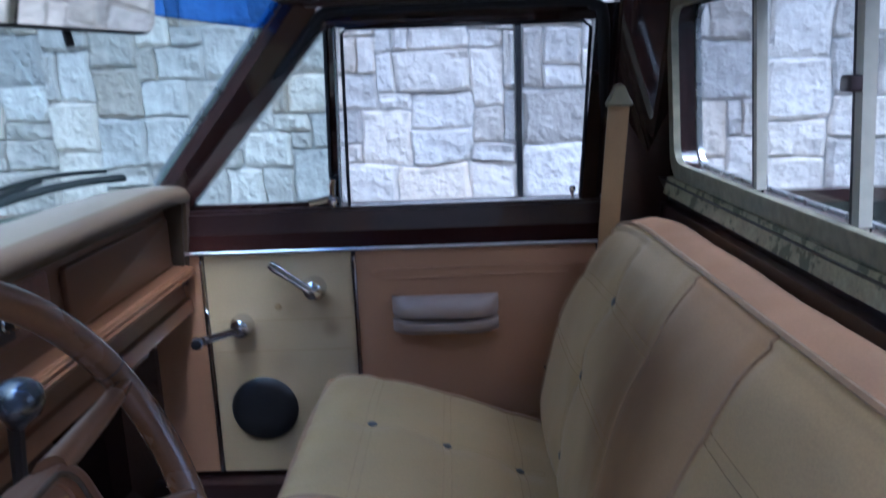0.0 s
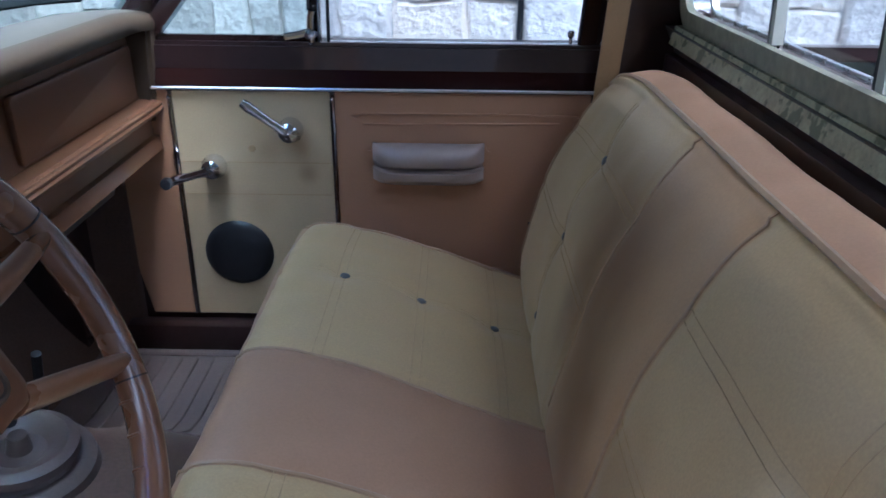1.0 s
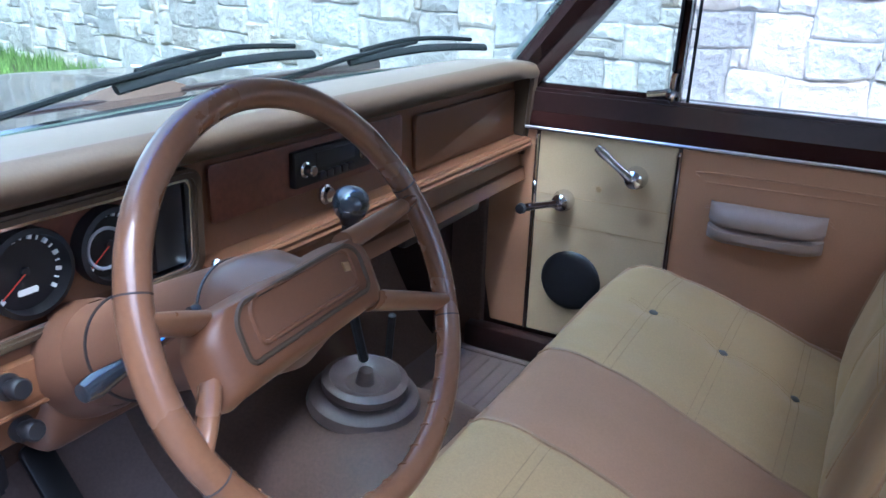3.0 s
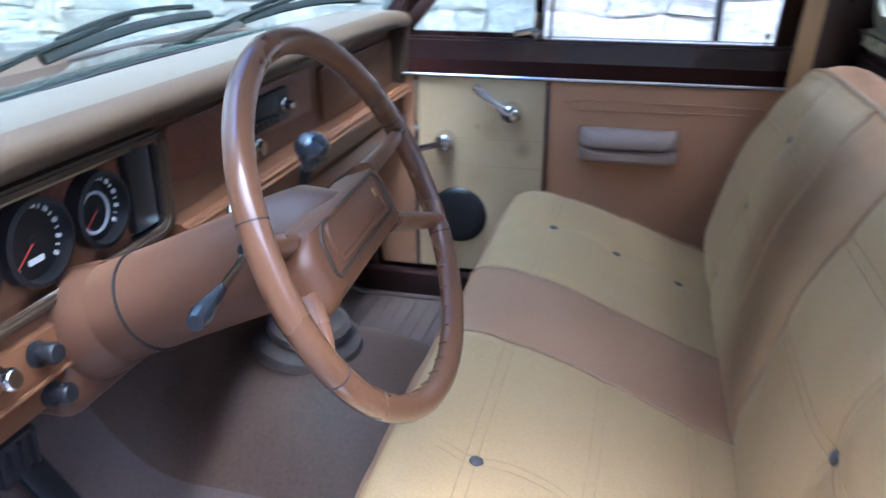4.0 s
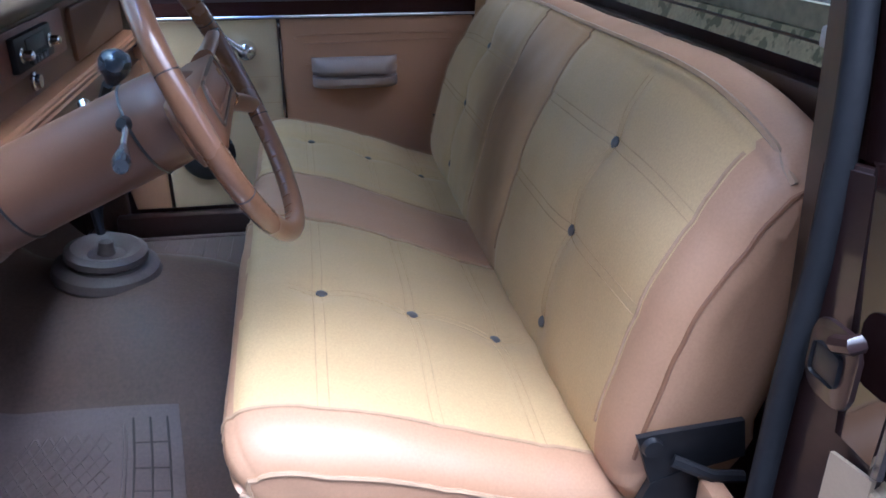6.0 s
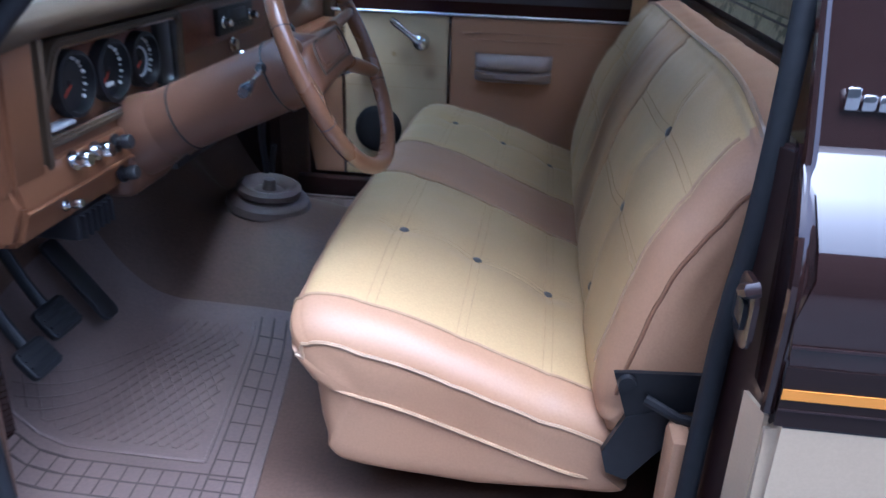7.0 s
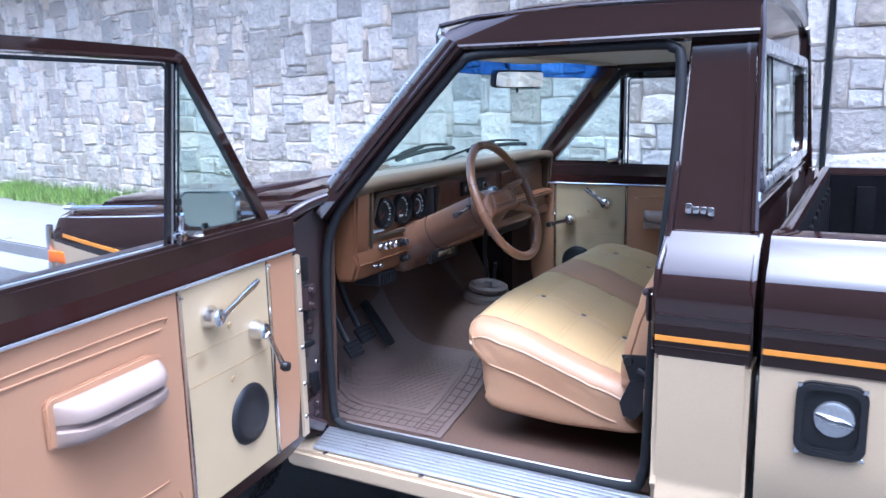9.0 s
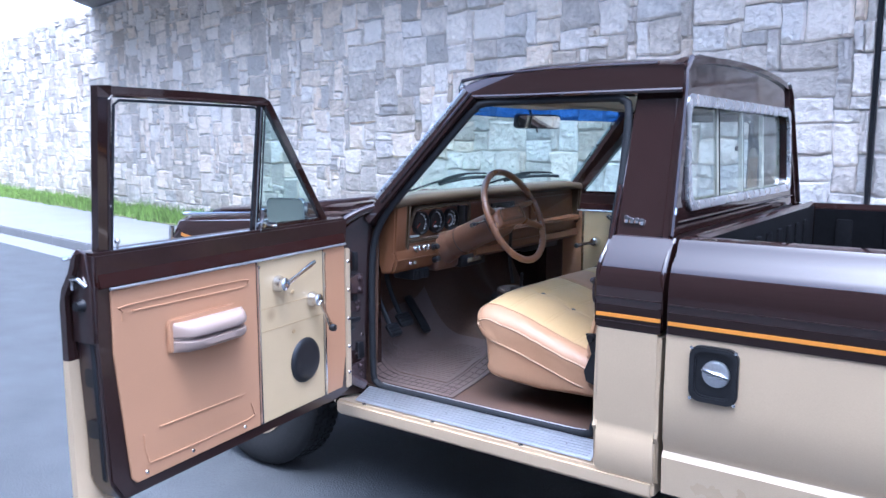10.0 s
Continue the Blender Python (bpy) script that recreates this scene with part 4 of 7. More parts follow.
def wheel(x, flip):
    s = -1 if flip else 1
    y = far(0.03) if flip else 0.03
    R = 0.368
    tread = [(0.20, 0.02), (0.25, -0.002), (0.31, 0.0), (0.345, 0.012), (0.362, 0.03), (R, 0.045), (R, 0.175), (0.362, 0.19), (0.34, 0.205), (0.25, 0.21), (0.20, 0.19), (0.20, 0.02)]
    t = part("wheel", lathe(tread, (x, y, R), (0, s, 0), sides=48), TYRE, truck, "black tyre on a pale steel wheel", 30)
    bm = bmesh.new()
    for i in range(56):
        a = 2 * math.pi * i / 56
        for y0, off in ((0.045, 0), (0.085, 0.5), (0.125, 0), (0.155, 0.5)):
            c = Vector((math.cos(a + off * 0.11), 0, math.sin(a + off * 0.11)))
            tt = Vector((-c.z, 0, c.x))
            o = Vector((x, y + s * y0, R)) + c * (R - 0.004)
            poly(bm, [o - tt * 0.012, o + tt * 0.012, o + tt * 0.012 + Vector((0, s * 0.026, 0)), o - tt * 0.012 + Vector((0, s * 0.026, 0))], c * 0.010)
    part("tread", bm, TYRE, t, smooth=0)
    part("rim", lathe([(0.205, 0.02), (0.212, 0.008), (0.198, 0.01), (0.185, 0.05), (0.15, 0.055), (0.12, 0.03), (0.08, 0.03), (0.075, 0.0), (0.05, -0.012), (0, -0.015)], (x, y, R), (0, s, 0), sides=36), TAN, t, "cream painted steel wheel")
    for i in range(6):
        a = math.pi / 3 * i
        part("wheel_nut", lathe([(0, -0.005), (0.009, -0.004), (0.011, 0.012)], (x + 0.1 * math.cos(a), y + s * 0.025, R + 0.1 * math.sin(a)), (0, s, 0), sides=6), CHROME, t)


for x in (-1.36, 1.74):
    wheel(x, False)
    wheel(x, True)

# ---------------------------------------------------------------- cargo bed
def bed_side(flip):
    g = (lambda y: far(y)) if flip else (lambda y: y)
    x0, x1 = 0.608, 2.78
    b0, b1 = SIDE - 0.012, SIDE + 0.16
    low = [(b0 + 0.02, 0.42), (b0 + 0.004, 0.44), (b0 - 0.002, 0.555), (b0 + 0.012, 0.572), (b0 + 0.010, 0.592), (b0, 0.61), (b0 - 0.004, 0.75), (b0, 0.935)]
    up = [(b0, 0.935), (b0 + 0.001, 1.06), (b0 + 0.006, 1.10), (b0 + 0.022, 1.135), (b0 + 0.055, 1.161), (b0 + 0.072, 1.196), (b0 + 0.082, 1.208), (b0 + 0.11, 1.212), (b0 + 0.15, 1.212), (b0 + 0.155, 1.19)]
    for nm, pr, mt, lab in (("bed_side_lower", low, TAN, "tan painted lower bed side"), ("bed_side_upper", up, BROWN, "dark brown upper bed side with a rounded rail")):
        bm = bmesh.new()
        pts = [(x0, g(y), z) for y, z in pr] + [(x0, g(b1), pr[-1][1]), (x0, g(b1), pr[0][1])]
        if nm == "bed_side_lower":
            # one side panel with the wheel arch cut out of it, stepped in at the crease
            arc = [(1.74 - 0.45 * math.cos(math.pi * k / 16), 0.44 + 0.42 * math.sin(math.pi * k / 16)) for k in range(17)]
            cols = [(x0, 0.44)] + [(x0 + (1.29 - x0) * k / 4, 0.44) for k in range(1, 4)] + arc + [(1.0 * mix(2.19, x1, k / 3), 0.44) for k in range(1, 4)]
            rows = []
            for x, zb in cols:
                zb = max(zb, 0.44)
                rows.append([bm.verts.new((x, g(y), max(z, zb + 0.0004 * i))) for i, (y, z) in enumerate(pr[1:])] + [bm.verts.new((x, g(b1), 0.935)), bm.verts.new((x, g(b1), zb))])
            m = len(rows[0])
            for a, b in zip(rows, rows[1:]):
                for k in range(m):
                    bm.faces.new((a[k], a[(k + 1) % m], b[(k + 1) % m], b[k]))
            bm.faces.new(rows[0])
            bm.faces.new(rows[-1])
        else:
            poly(bm, pts, (x1 - x0, 0, 0))
        part(nm, bm, mt, truck, lab, 35)
    yy = b0 - 0.0035
    for nm, z0, z1, mt, k in (("dark_stripe", 0.936, 1.0, BLACKSTRIPE, 0.0), ("orange_stripe", 0.962, 0.974, ORANGE, 0.0015), ("dark_pinstripe", 1.022, 1.025, JAMB, 0.0005)):
        bm = bmesh.new()
        q = yy - k
        box(bm, x0 + 0.004, x1 - 0.004, q if not flip else far(q) - 0.003, q + 0.003 if not flip else far(q), z0, z1)
        part(nm, bm, mt, truck)
    bm = bmesh.new()
    box(bm, x0 - 0.002, x0 + 0.010, min(g(b0 + 0.02), g(b1)), max(g(b0 + 0.02), g(b1)), 0.46, 1.10)
    part("bed_front_flange", bm, BLACK, truck)


bed_side(False)
bed_side(True)
b_in = SIDE + 0.14
bm = bmesh.new()
box(bm, 0.612, 0.65, b_in, far(b_in), 0.70, 1.20, 0.006)
bedfront = part("bed_front_wall", bm, BEDBLACK, truck, "dark ribbed front wall of the cargo bed")
for i in range(9):
    bm = bmesh.new()
    y = 0.22 + i * 0.165
    box(bm, 0.648, 0.662, y, y + 0.06, 0.72, 1.15, 0.006)
    part("rib", bm, BEDBLACK, bedfront)
bm = bmesh.new()
tube([(0.63, b_in, 1.20), (0.63, far(b_in), 1.20)], 0.018, bm)
part("bed_front_rail", bm, BROWN, truck)
bm = bmesh.new()
box(bm, 0.612, 2.78, b_in, far(b_in), 0.66, 0.70, 0.004)
bedfloor = part("bed_floor", bm, BEDBLACK, truck, "black ribbed bed floor")
for i in range(12):
    bm = bmesh.new()
    y = 0.16 + i * 0.13
    box(bm, 0.67, 2.74, y, y + 0.05, 0.70, 0.712, 0.004)
    part("floor_rib", bm, BEDBLACK, bedfloor)
for flip in (0, 1):
    bm = bmesh.new()
    y0, y1 = (SIDE + 0.158, SIDE + 0.166) if not flip else (far(SIDE + 0.166), far(SIDE + 0.158))
    box(bm, 0.655, 2.76, y0, y1, 0.70, 1.185)
    part("bed_liner", bm, BEDBLACK, truck, "black liner inside the bed")
    for i in range(10):
        bm = bmesh.new()
        x = 0.75 + i * 0.2
        y0, y1 = (b_in + 0.018, b_in + 0.036) if not flip else (far(b_in + 0.036), far(b_in + 0.018))
        box(bm, x, x + 0.07, y0, y1, 0.72, 1.14, 0.005)
        part("bed_liner_rib", bm, BEDBLACK, truck)
bm = bmesh.new()
box(bm, 2.77, 2.83, b_in, far(b_in), 0.66, 1.20, 0.01)
part("tailgate", bm, BROWN, truck, "dark brown tailgate")
bm = bmesh.new()
box(bm, 2.86, 2.95, 0.0, far(0.0), 0.50, 0.62, 0.02)
box(bm, 2.7, 2.88, 0.4, 0.46, 0.5, 0.6)
part("rear_bumper", bm, CHROME, truck)

# fuel filler
FX, FZ, FY = 0.752, 0.836, SIDE - 0.014
bm = bmesh.new()
ring(bm, round_rect(FX - 0.069, FX + 0.069, FZ - 0.083, FZ + 0.083, 0.032, 6), round_rect(FX - 0.052, FX + 0.052, FZ - 0.064, FZ + 0.064, 0.026, 6), lambda a, b: (a, FY, b), (0, -0.011, 0))
ring(bm, round_rect(FX - 0.065, FX + 0.065, FZ - 0.079, FZ + 0.079, 0.030, 6), round_rect(FX - 0.055, FX + 0.055, FZ - 0.068, FZ + 0.068, 0.028, 6), lambda a, b: (a, FY - 0.011, b), (0, -0.005, 0))
filler = part("fuel_filler", bm, BLACK, truck, "black plastic fuel filler surround with silver cap")
bm = bmesh.new()
outline(round_rect(FX - 0.055, FX + 0.055, FZ - 0.066, FZ + 0.066, 0.028), "y", FY - 0.001, (0, -0.002, 0), 0, bm)
part("recess", bm, BLACK, filler)
part("cap", lathe([(0, 0.010), (0.030, 0.010), (0.038, 0.006), (0.040, 0)], (FX + 0.006, FY - 0.003, FZ + 0.004), (0, -1, 0), sides=32), ALU, filler, "brushed silver fuel cap")
bm = bmesh.new()
tube([(FX - 0.032, FY - 0.014, FZ + 0.014), (FX - 0.01, FY - 0.018, FZ + 0.006), (FX + 0.022, FY - 0.018, FZ + 0.001), (FX + 0.044, FY - 0.014, FZ - 0.006)], [0.003, 0.007, 0.007, 0.003], bm)
part("grip", bm, CHROME, filler)
for a, b in ((-0.062, -0.075), (0.062, -0.075), (-0.062, 0.075), (0.062, 0.075)):
    part("screw", lathe([(0, 0.003), (0.005, 0.002), (0.006, 0)], (FX + a, FY - 0.015, FZ + b), (0, -1, 0), sides=10), CHROME, filler)

# badge on the rear pillar: a plain bright bar of its size
bm = bmesh.new()
for i, (a, h) in enumerate(((0.0, 0.024), (0.017, 0.017), (0.034, 0.017), (0.051, 0.020))):
    z = 1.243 - (0.004 if i == 3 else 0)
    xx = 0.413 + a
    box(bm, xx, xx + 0.015, side_y(z) - 0.006, side_y(z) + 0.002, z, z + h, 0.003)
part("badge", bm, CHROME, truck, "small chrome badge on the brown pillar")

# ---------------------------------------------------------------- doors
def lean(z):
    """How far the window frame stands out from the trim card, by height."""
    return 0.032 - 0.143 * (z - 1.20)


def make_door(name, place, s, label):
    """A door in its own frame: x from the hinge edge to the lock edge, y outwards (times s), z up."""
    def Y(p):
        return [(x, s * y, z) for x, y, z in p]
    L = 1.075
    def slab(pts, vec, bevel=0.0):
        b = bmesh.new()
        poly(b, Y(pts), (vec[0], s * vec[1], vec[2]))
        if bevel:
            bmesh.ops.bevel(b, geom=list(b.edges), offset=bevel, segments=2, affect="EDGES")
        return b

    # inner shell: lock edge, hinge edge and bottom, dark brown
    b = slab([(-0.03, 0.006, 0.545), (0.06, 0.006, 0.535), (L - 0.05, 0.006, 0.535), (L - 0.012, 0.006, 0.60), (L, 0.006, 1.0), (L, 0.006, 1.215), (-0.03, 0.006, 1.215)], (0, 0.085, 0), 0.008)
    door = part(name, b, JAMB, truck, label)
    door.matrix_basis = place
    # outer skin in two colours
    for nm, pr, mt in (("lower_skin", [(0.088, 0.512), (0.112, 0.530), (0.116, 0.70), (0.116, 0.93), (0.094, 0.93), (0.092, 0.52)], TAN),
                       ("upper_skin", [(0.116, 0.93), (0.116, 1.08), (0.105, 1.12), (0.075, 1.165), (0.06, 1.20), (0.05, 1.215), (0.04, 1.215), (0.05, 1.18), (0.094, 1.10), (0.094, 0.93)], BROWN)):
        b = bmesh.new()
        poly(b, [(-0.05, s * y, z) for y, z in pr], (L + 0.075, 0, 0))
        part(nm, b, mt, door, smooth=35)
    b = slab([(-0.045, 0.117, 0.962), (L + 0.02, 0.117, 0.962), (L + 0.02, 0.117, 0.974), (-0.045, 0.117, 0.974)], (0, 0.002, 0))
    part("orange_stripe", b, ORANGE, door)
    # brown band between card and glass, with its rolled lower trim
    b = slab([(-0.01, -0.004, 1.122), (L - 0.005, -0.004, 1.122), (L - 0.005, 0.018, 1.205), (-0.01, 0.018, 1.205)], (0, 0.04, 0), 0.005)
    part("window_ledge", b, LEDGE, door, "glossy dark brown ledge under the window", 35)
    b = tube(Y([(0.0, -0.006, 1.120), (1.04, -0.006, 1.120)]), 0.004, sides=6)
    part("card_top_trim", b, ALU, door, "bright strip along the card's top")
    part("ledge_seal", tube(Y([(0.10, 0.028, 1.208), (L - 0.03, 0.028, 1.208)]), 0.006, sides=6), RUBBER, door)
    part("glass_run_trim", tube(Y([(0.47, 0.036, 1.212), (L - 0.04, 0.036, 1.212)]), 0.005, sides=6), ALU, door)

    # painted front edge of the door with its screws
    if name == "driver_door":
        b = slab([(-0.036, -0.001, 0.56), (-0.006, -0.001, 0.56), (-0.006, -0.001, 1.10), (-0.036, -0.001, 1.10)], (0, 0.05, 0), 0.003)
        edge = part("hinge_edge", b, TAN, door, "cream painted hinge edge")
        for z in (0.62, 0.72, 0.83, 0.94, 1.05):
            part("edge_screw", lathe([(0, 0.004), (0.006, 0.003), (0.008, 0)], (-0.022, s * -0.001, z), (0, -s, 0), sides=10), CHROME, edge)
    # trim cards
    card = ((0.135, 0.475, "middle_card", DOORCREAM, "cream vinyl card with cranks and speaker"), (0.0, 0.125, "front_card", DOORPANEL, "pink-tan vinyl card strip"), (0.485, 1.035, "rear_card", DOORPANEL, "pink-tan vinyl card with pressed lines"))
    for x0, x1, nm, mt, lab in card:
        zb = 0.572
        if nm == "rear_card":
            pts = [(x0, 0, zb), (x1 - 0.052, 0, zb), (x1 - 0.034, 0, zb + 0.02), (x1, 0, 0.95), (x1, 0, 1.113), (x0, 0, 1.113)]
        elif nm == "front_card":
            pts = [(0.025, 0, zb), (x1, 0, zb), (x1, 0, 1.113), (x0, 0, 1.113), (x0, 0, 0.70)]
        else:
            pts = [(x0, 0, zb), (x1, 0, zb), (x1, 0, 1.113), (x0, 0, 1.113)]
        b = slab(pts, (0, 0.006, 0), 0.002)
        c = part(nm, b, mt, door, lab)
    for x in (0.130, 0.480):
        b = tube(Y([(x, -0.003, 0.575), (x, -0.003, 1.105)]), 0.005, sides=6)
        part("card_strip", b, CHROME, door, "narrow bright metal strip")
        part("strip_screw", lathe([(0, 0.003), (0.004, 0.002), (0.005, 0)], (x, s * -0.009, 1.098), (0, -s, 0), sides=8), CHROME, door)
    # pressed lines of the rear card
    lines = [[(0.53, -0.001, 1.055), (0.56, -0.001, 1.068), (0.98, -0.001, 1.068), (1.0, -0.001, 1.055), (1.004, -0.001, 1.03)], [(0.545, -0.001, 1.045), (0.97, -0.001, 1.050)],
             [(0.56, -0.001, 0.70), (0.90, -0.001, 0.705)], [(0.53, -0.001, 0.66), (0.52, -0.001, 0.63), (0.55, -0.001, 0.612), (0.90, -0.001, 0.612), (0.945, -0.001, 0.63), (0.955, -0.001, 0.70)]]
    for ln in lines:
        part("pressed_line", tube([Vector(q) for q in Y(smooth_line(ln, 3))], 0.0022, sides=6), DOORPANEL, door)
    for z in (0.955, 0.88):
        part("stitch_line", tube(Y([(0.14, -0.0005, z), (0.47, -0.0005, z)]), 0.0008, sides=4), THREAD, door)
    # armrest
    b = slab([(0.552, 0, 0.895), (0.86 if name == "driver_door" else 0.822, 0, 0.905), (0.862 if name == "driver_door" else 0.825, 0, 0.99), (0.85 if name == "driver_door" else 0.81, 0, 1.003), (0.60, 0, 1.006), (0.55, 0, 0.99)], (0, -0.010, 0), 0.004)
    arm = part("armrest", b, DOORPANEL, door, "padded pink-tan armrest with a grip groove")
    dz = 0.0 if name == "driver_door" else 0.018
    ax1 = 0.28 if name == "driver_door" else 0.245
    def arm_sect(x):
        t = (x - 0.565) / ax1
        e = 1 - abs(2 * t - 1) ** 6
        d = 0.012 + 0.052 * e
        return [(x, -0.008, 0.905), (x, -d * 0.75, 0.905), (x, -d, 0.918), (x, -d, 0.934), (x, -d * 0.62, 0.938), (x, -d * 0.62, 0.946), (x, -d, 0.95), (x, -d * 1.05, 0.965), (x, -d * 0.9, 0.982), (x, -d * 0.5, 0.990), (x, -0.008, 0.988)]
    b = bmesh.new()
    rows = [[b.verts.new(q) for q in [(a, b_, c + dz) for a, b_, c in Y(arm_sect(0.565 + ax1 * i / 12))]] for i in range(13)]
    for p, q in zip(rows, rows[1:]):
        for k in range(len(p) - 1):
            b.faces.new((p[k], p[k + 1], q[k + 1], q[k]))
    b.faces.new(rows[0])
    b.faces.new(rows[-1])
    part("arm_pad", b, ARMREST, arm, "shiny pale pink arm pad", 50)
    # window crank and lock handle
    def crank(x, z, tip, nm, lab, knob):
        ln = (Vector((tip[0], 0, tip[1])) - Vector((x, 0, z)))
        hub = part(nm, lathe([(0, -0.0), (0.028, 0.0), (0.028, 0.008), (0.020, 0.022), (0.021, 0.034), (0.013, 0.041), (0, 0.042)], (x, s * -0.001, z), (0, -s, 0), sides=24), CHROME, door, lab)
        pts = [Vector((x, s * -0.033, z)) + Vector((0, s * (-0.004 - 0.012 * t), 0)) + ln * t for t in (0.05, 0.3, 0.6, 0.85, 1.0)]
        part("lever", tube(pts, [0.013, 0.010, 0.010, 0.0125, 0.009], sides=10, flat=0.7), CHROME, hub)
        if knob:
            part("knob", lathe([(0, 0), (0.011, 0.001), (0.014, 0.010), (0.012, 0.022), (0, 0.026)], pts[-1] + Vector((0, s * 0.004, 0)), (0, -s, 0), sides=16), BLACK, hub)
    if name == "driver_door":
        crank(0.384, 1.030, (0.245, 1.088), "inside_door_handle", "chrome inside door handle", False)
        crank(0.205, 0.946, (0.157, 0.838), "window_crank", "chrome window crank with a black knob", True)
    else:
        crank(0.387, 1.031, (0.297, 1.101), "inside_door_handle", "chrome inside door handle", False)
        crank(0.212, 0.946, (0.120, 0.922), "window_crank", "chrome window crank with a black knob", True)
    for x, z in ((0.307, 0.988), (0.307, 0.851)) if name == "driver_door" else ((0.298, 0.987),):
        part("card_button", lathe([(0, 0.003), (0.006, 0.0028), (0.008, 0)], (x, s * -0.0005, z), (0, -s, 0), sides=12), THREAD, door)
    # speaker
    sp = part("speaker", lathe([(0, 0.012), (0.03, 0.013), (0.06, 0.012), (0.074, 0.008), (0.080, 0.0)], (0.247, s * -0.001, 0.735), (0, -s, 0), sides=40), BLACK, door, "round black speaker cover")
    for x in (0.56, 0.78, 0.95):
        part("card_screw", lathe([(0, 0.003), (0.005, 0.002), (0.006, 0)], (x, s * -0.001, 0.592), (0, -s, 0), sides=10), CHROME, door)
    # window frame
    def bar(path, w, d0, d1, mats, nm, lab=""):
        """A flat bar along points given in x, z."""
        bb = bmesh.new()
        rows = []
        n = len(path)
        for i, (x, z) in enumerate(path):
            a, c = path[max(i - 1, 0)], path[min(i + 1, n - 1)]
            t = Vector((c[0] - a[0], c[1] - a[1])).normalized()
            nn = Vector((-t.y, t.x))
            rows.append([bb.verts.new((x + nn.x * e, s * (lean(z + nn.y * e) + d), z + nn.y * e)) for e, d in ((-w / 2, d0), (w / 2, d0 + 0.004), (w / 2, d1), (-w / 2, d1))])
        for p, q in zip(rows, rows[1:]):
            for k in range(4):
                bb.faces.new((p[k], p[(k + 1) % 4], q[(k + 1) % 4], q[k]))
        bb.faces.new(rows[0])
        bb.faces.new(rows[-1])
        return part(nm, bb, mats, door, lab, 30)
    drv = name == "driver_door"
    bar([(0.062, 1.190), (0.102, 1.236), (0.20, 1.345), (0.30, 1.457), (0.425, 1.597), (0.442, 1.613), (0.468, 1.621), (0.75, 1.622), (1.066, 1.619)], 0.028 if drv else 0.034, -0.008 if drv else -0.012, 0.010 if drv else 0.03, BROWN, "window_frame_front", "dark brown window frame")
    bar([(1.046, 1.634), (1.036, 1.42), (1.024, 1.195)], 0.036 if drv else 0.042, -0.008 if drv else -0.016, 0.022 if drv else 0.034, BROWN, "window_frame_rear", "dark brown window frame")
    part("frame_ridge", tube([Vector(q) for q in Y([(x, lean(z) - 0.007, z) for x, z in ((0.45, 1.613), (0.75, 1.614), (1.022, 1.611), (1.033, 1.60), (1.024, 1.42), (1.012, 1.21))])], 0.0045, sides=6), BROWN, door)
    bar([(0.447, 1.205), (0.456, 1.40), (0.466, 1.612)], 0.018 if drv else 0.022, -0.006, 0.012, BROWN, "vent_bar", "upright bar between vent window and glass")
    bar([(0.434, 1.205), (0.443, 1.40), (0.453, 1.612)], 0.007, -0.010, -0.005, RUBBER, "vent_seal")
    bar([(0.455, 1.214), (0.464, 1.40), (0.472, 1.604)], 0.004, -0.011, -0.006, ALU, "vent_bar_trim")
    bar([(0.085, 1.216), (0.445, 1.216)], 0.022, -0.008, 0.014, BROWN, "vent_sill", "dark rail under the vent window")
    part("frame_seal", tube([Vector(q) for q in Y([(x, lean(z) - 0.004, z) for x, z in ((0.475, 1.215), (0.488, 1.592), (0.50, 1.602), (1.00, 1.600), (1.016, 1.588), (1.004, 1.215))])], 0.004, sides=6), RUBBER, door)
    for nm, q in (("vent_glass", [(0.112, 1.22), (0.44, 1.22), (0.455, 1.61), (0.444, 1.605)]), ("side_glass", [(0.452, 1.208), (1.018, 1.208), (1.032, 1.615), (0.47, 1.615)])):
        if name == "driver_door" and nm == "side_glass":
            continue
        b = bmesh.new()
        poly(b, Y([(x, lean(z) + 0.004, z) for x, z in q]), (0, s * 0.004, 0))
        o = part(nm, b, CLEAR if nm == "side_glass" else SCREEN, door, "clear vent window pane" if nm == "vent_glass" else "clear door window pane", 0)
        o.visible_shadow = False
    if name == "driver_door":
        b = bmesh.new()
        poly(b, Y([(0.46, lean(1.216) + 0.004, 1.206), (1.004, lean(1.216) + 0.004, 1.206), (1.004, lean(1.216) + 0.004, 1.217), (0.46, lean(1.216) + 0.004, 1.217)]), (0, s * 0.004, 0))
        part("lowered_glass", b, CLEAR, door, "edge of the lowered door glass", 0)
    # vent catch, lock button
    b = tube(Y([(0.440, 0.02, 1.212), (0.440, 0.010, 1.245), (0.442, 0.004, 1.270), (0.446, 0.001, 1.282)]), 0.0075, sides=8)
    tube(Y([(0.440, 0.010, 1.238), (0.415, 0.002, 1.232), (0.388, -0.004, 1.228)]), 0.008, b, sides=8)
    lathe([(0, 0), (0.014, 0.0), (0.012, 0.02), (0, 0.024)], (0.440, s * 0.02, 1.232), (0, -s, 0), b, 12)
    part("vent_catch", b, CHROME, door, "chrome vent window catch")
    b = lathe([(0.0035, 0), (0.0035, 0.022), (0.007, 0.026), (0.008, 0.034), (0.005, 0.038), (0, 0.038)], (0.985, s * 0.026, 1.206), (0, 0, 1), sides=12)
    part("lock_button", b, CHROME, door, "small chrome lock button")
    # lock edge fittings
    b = bmesh.new()
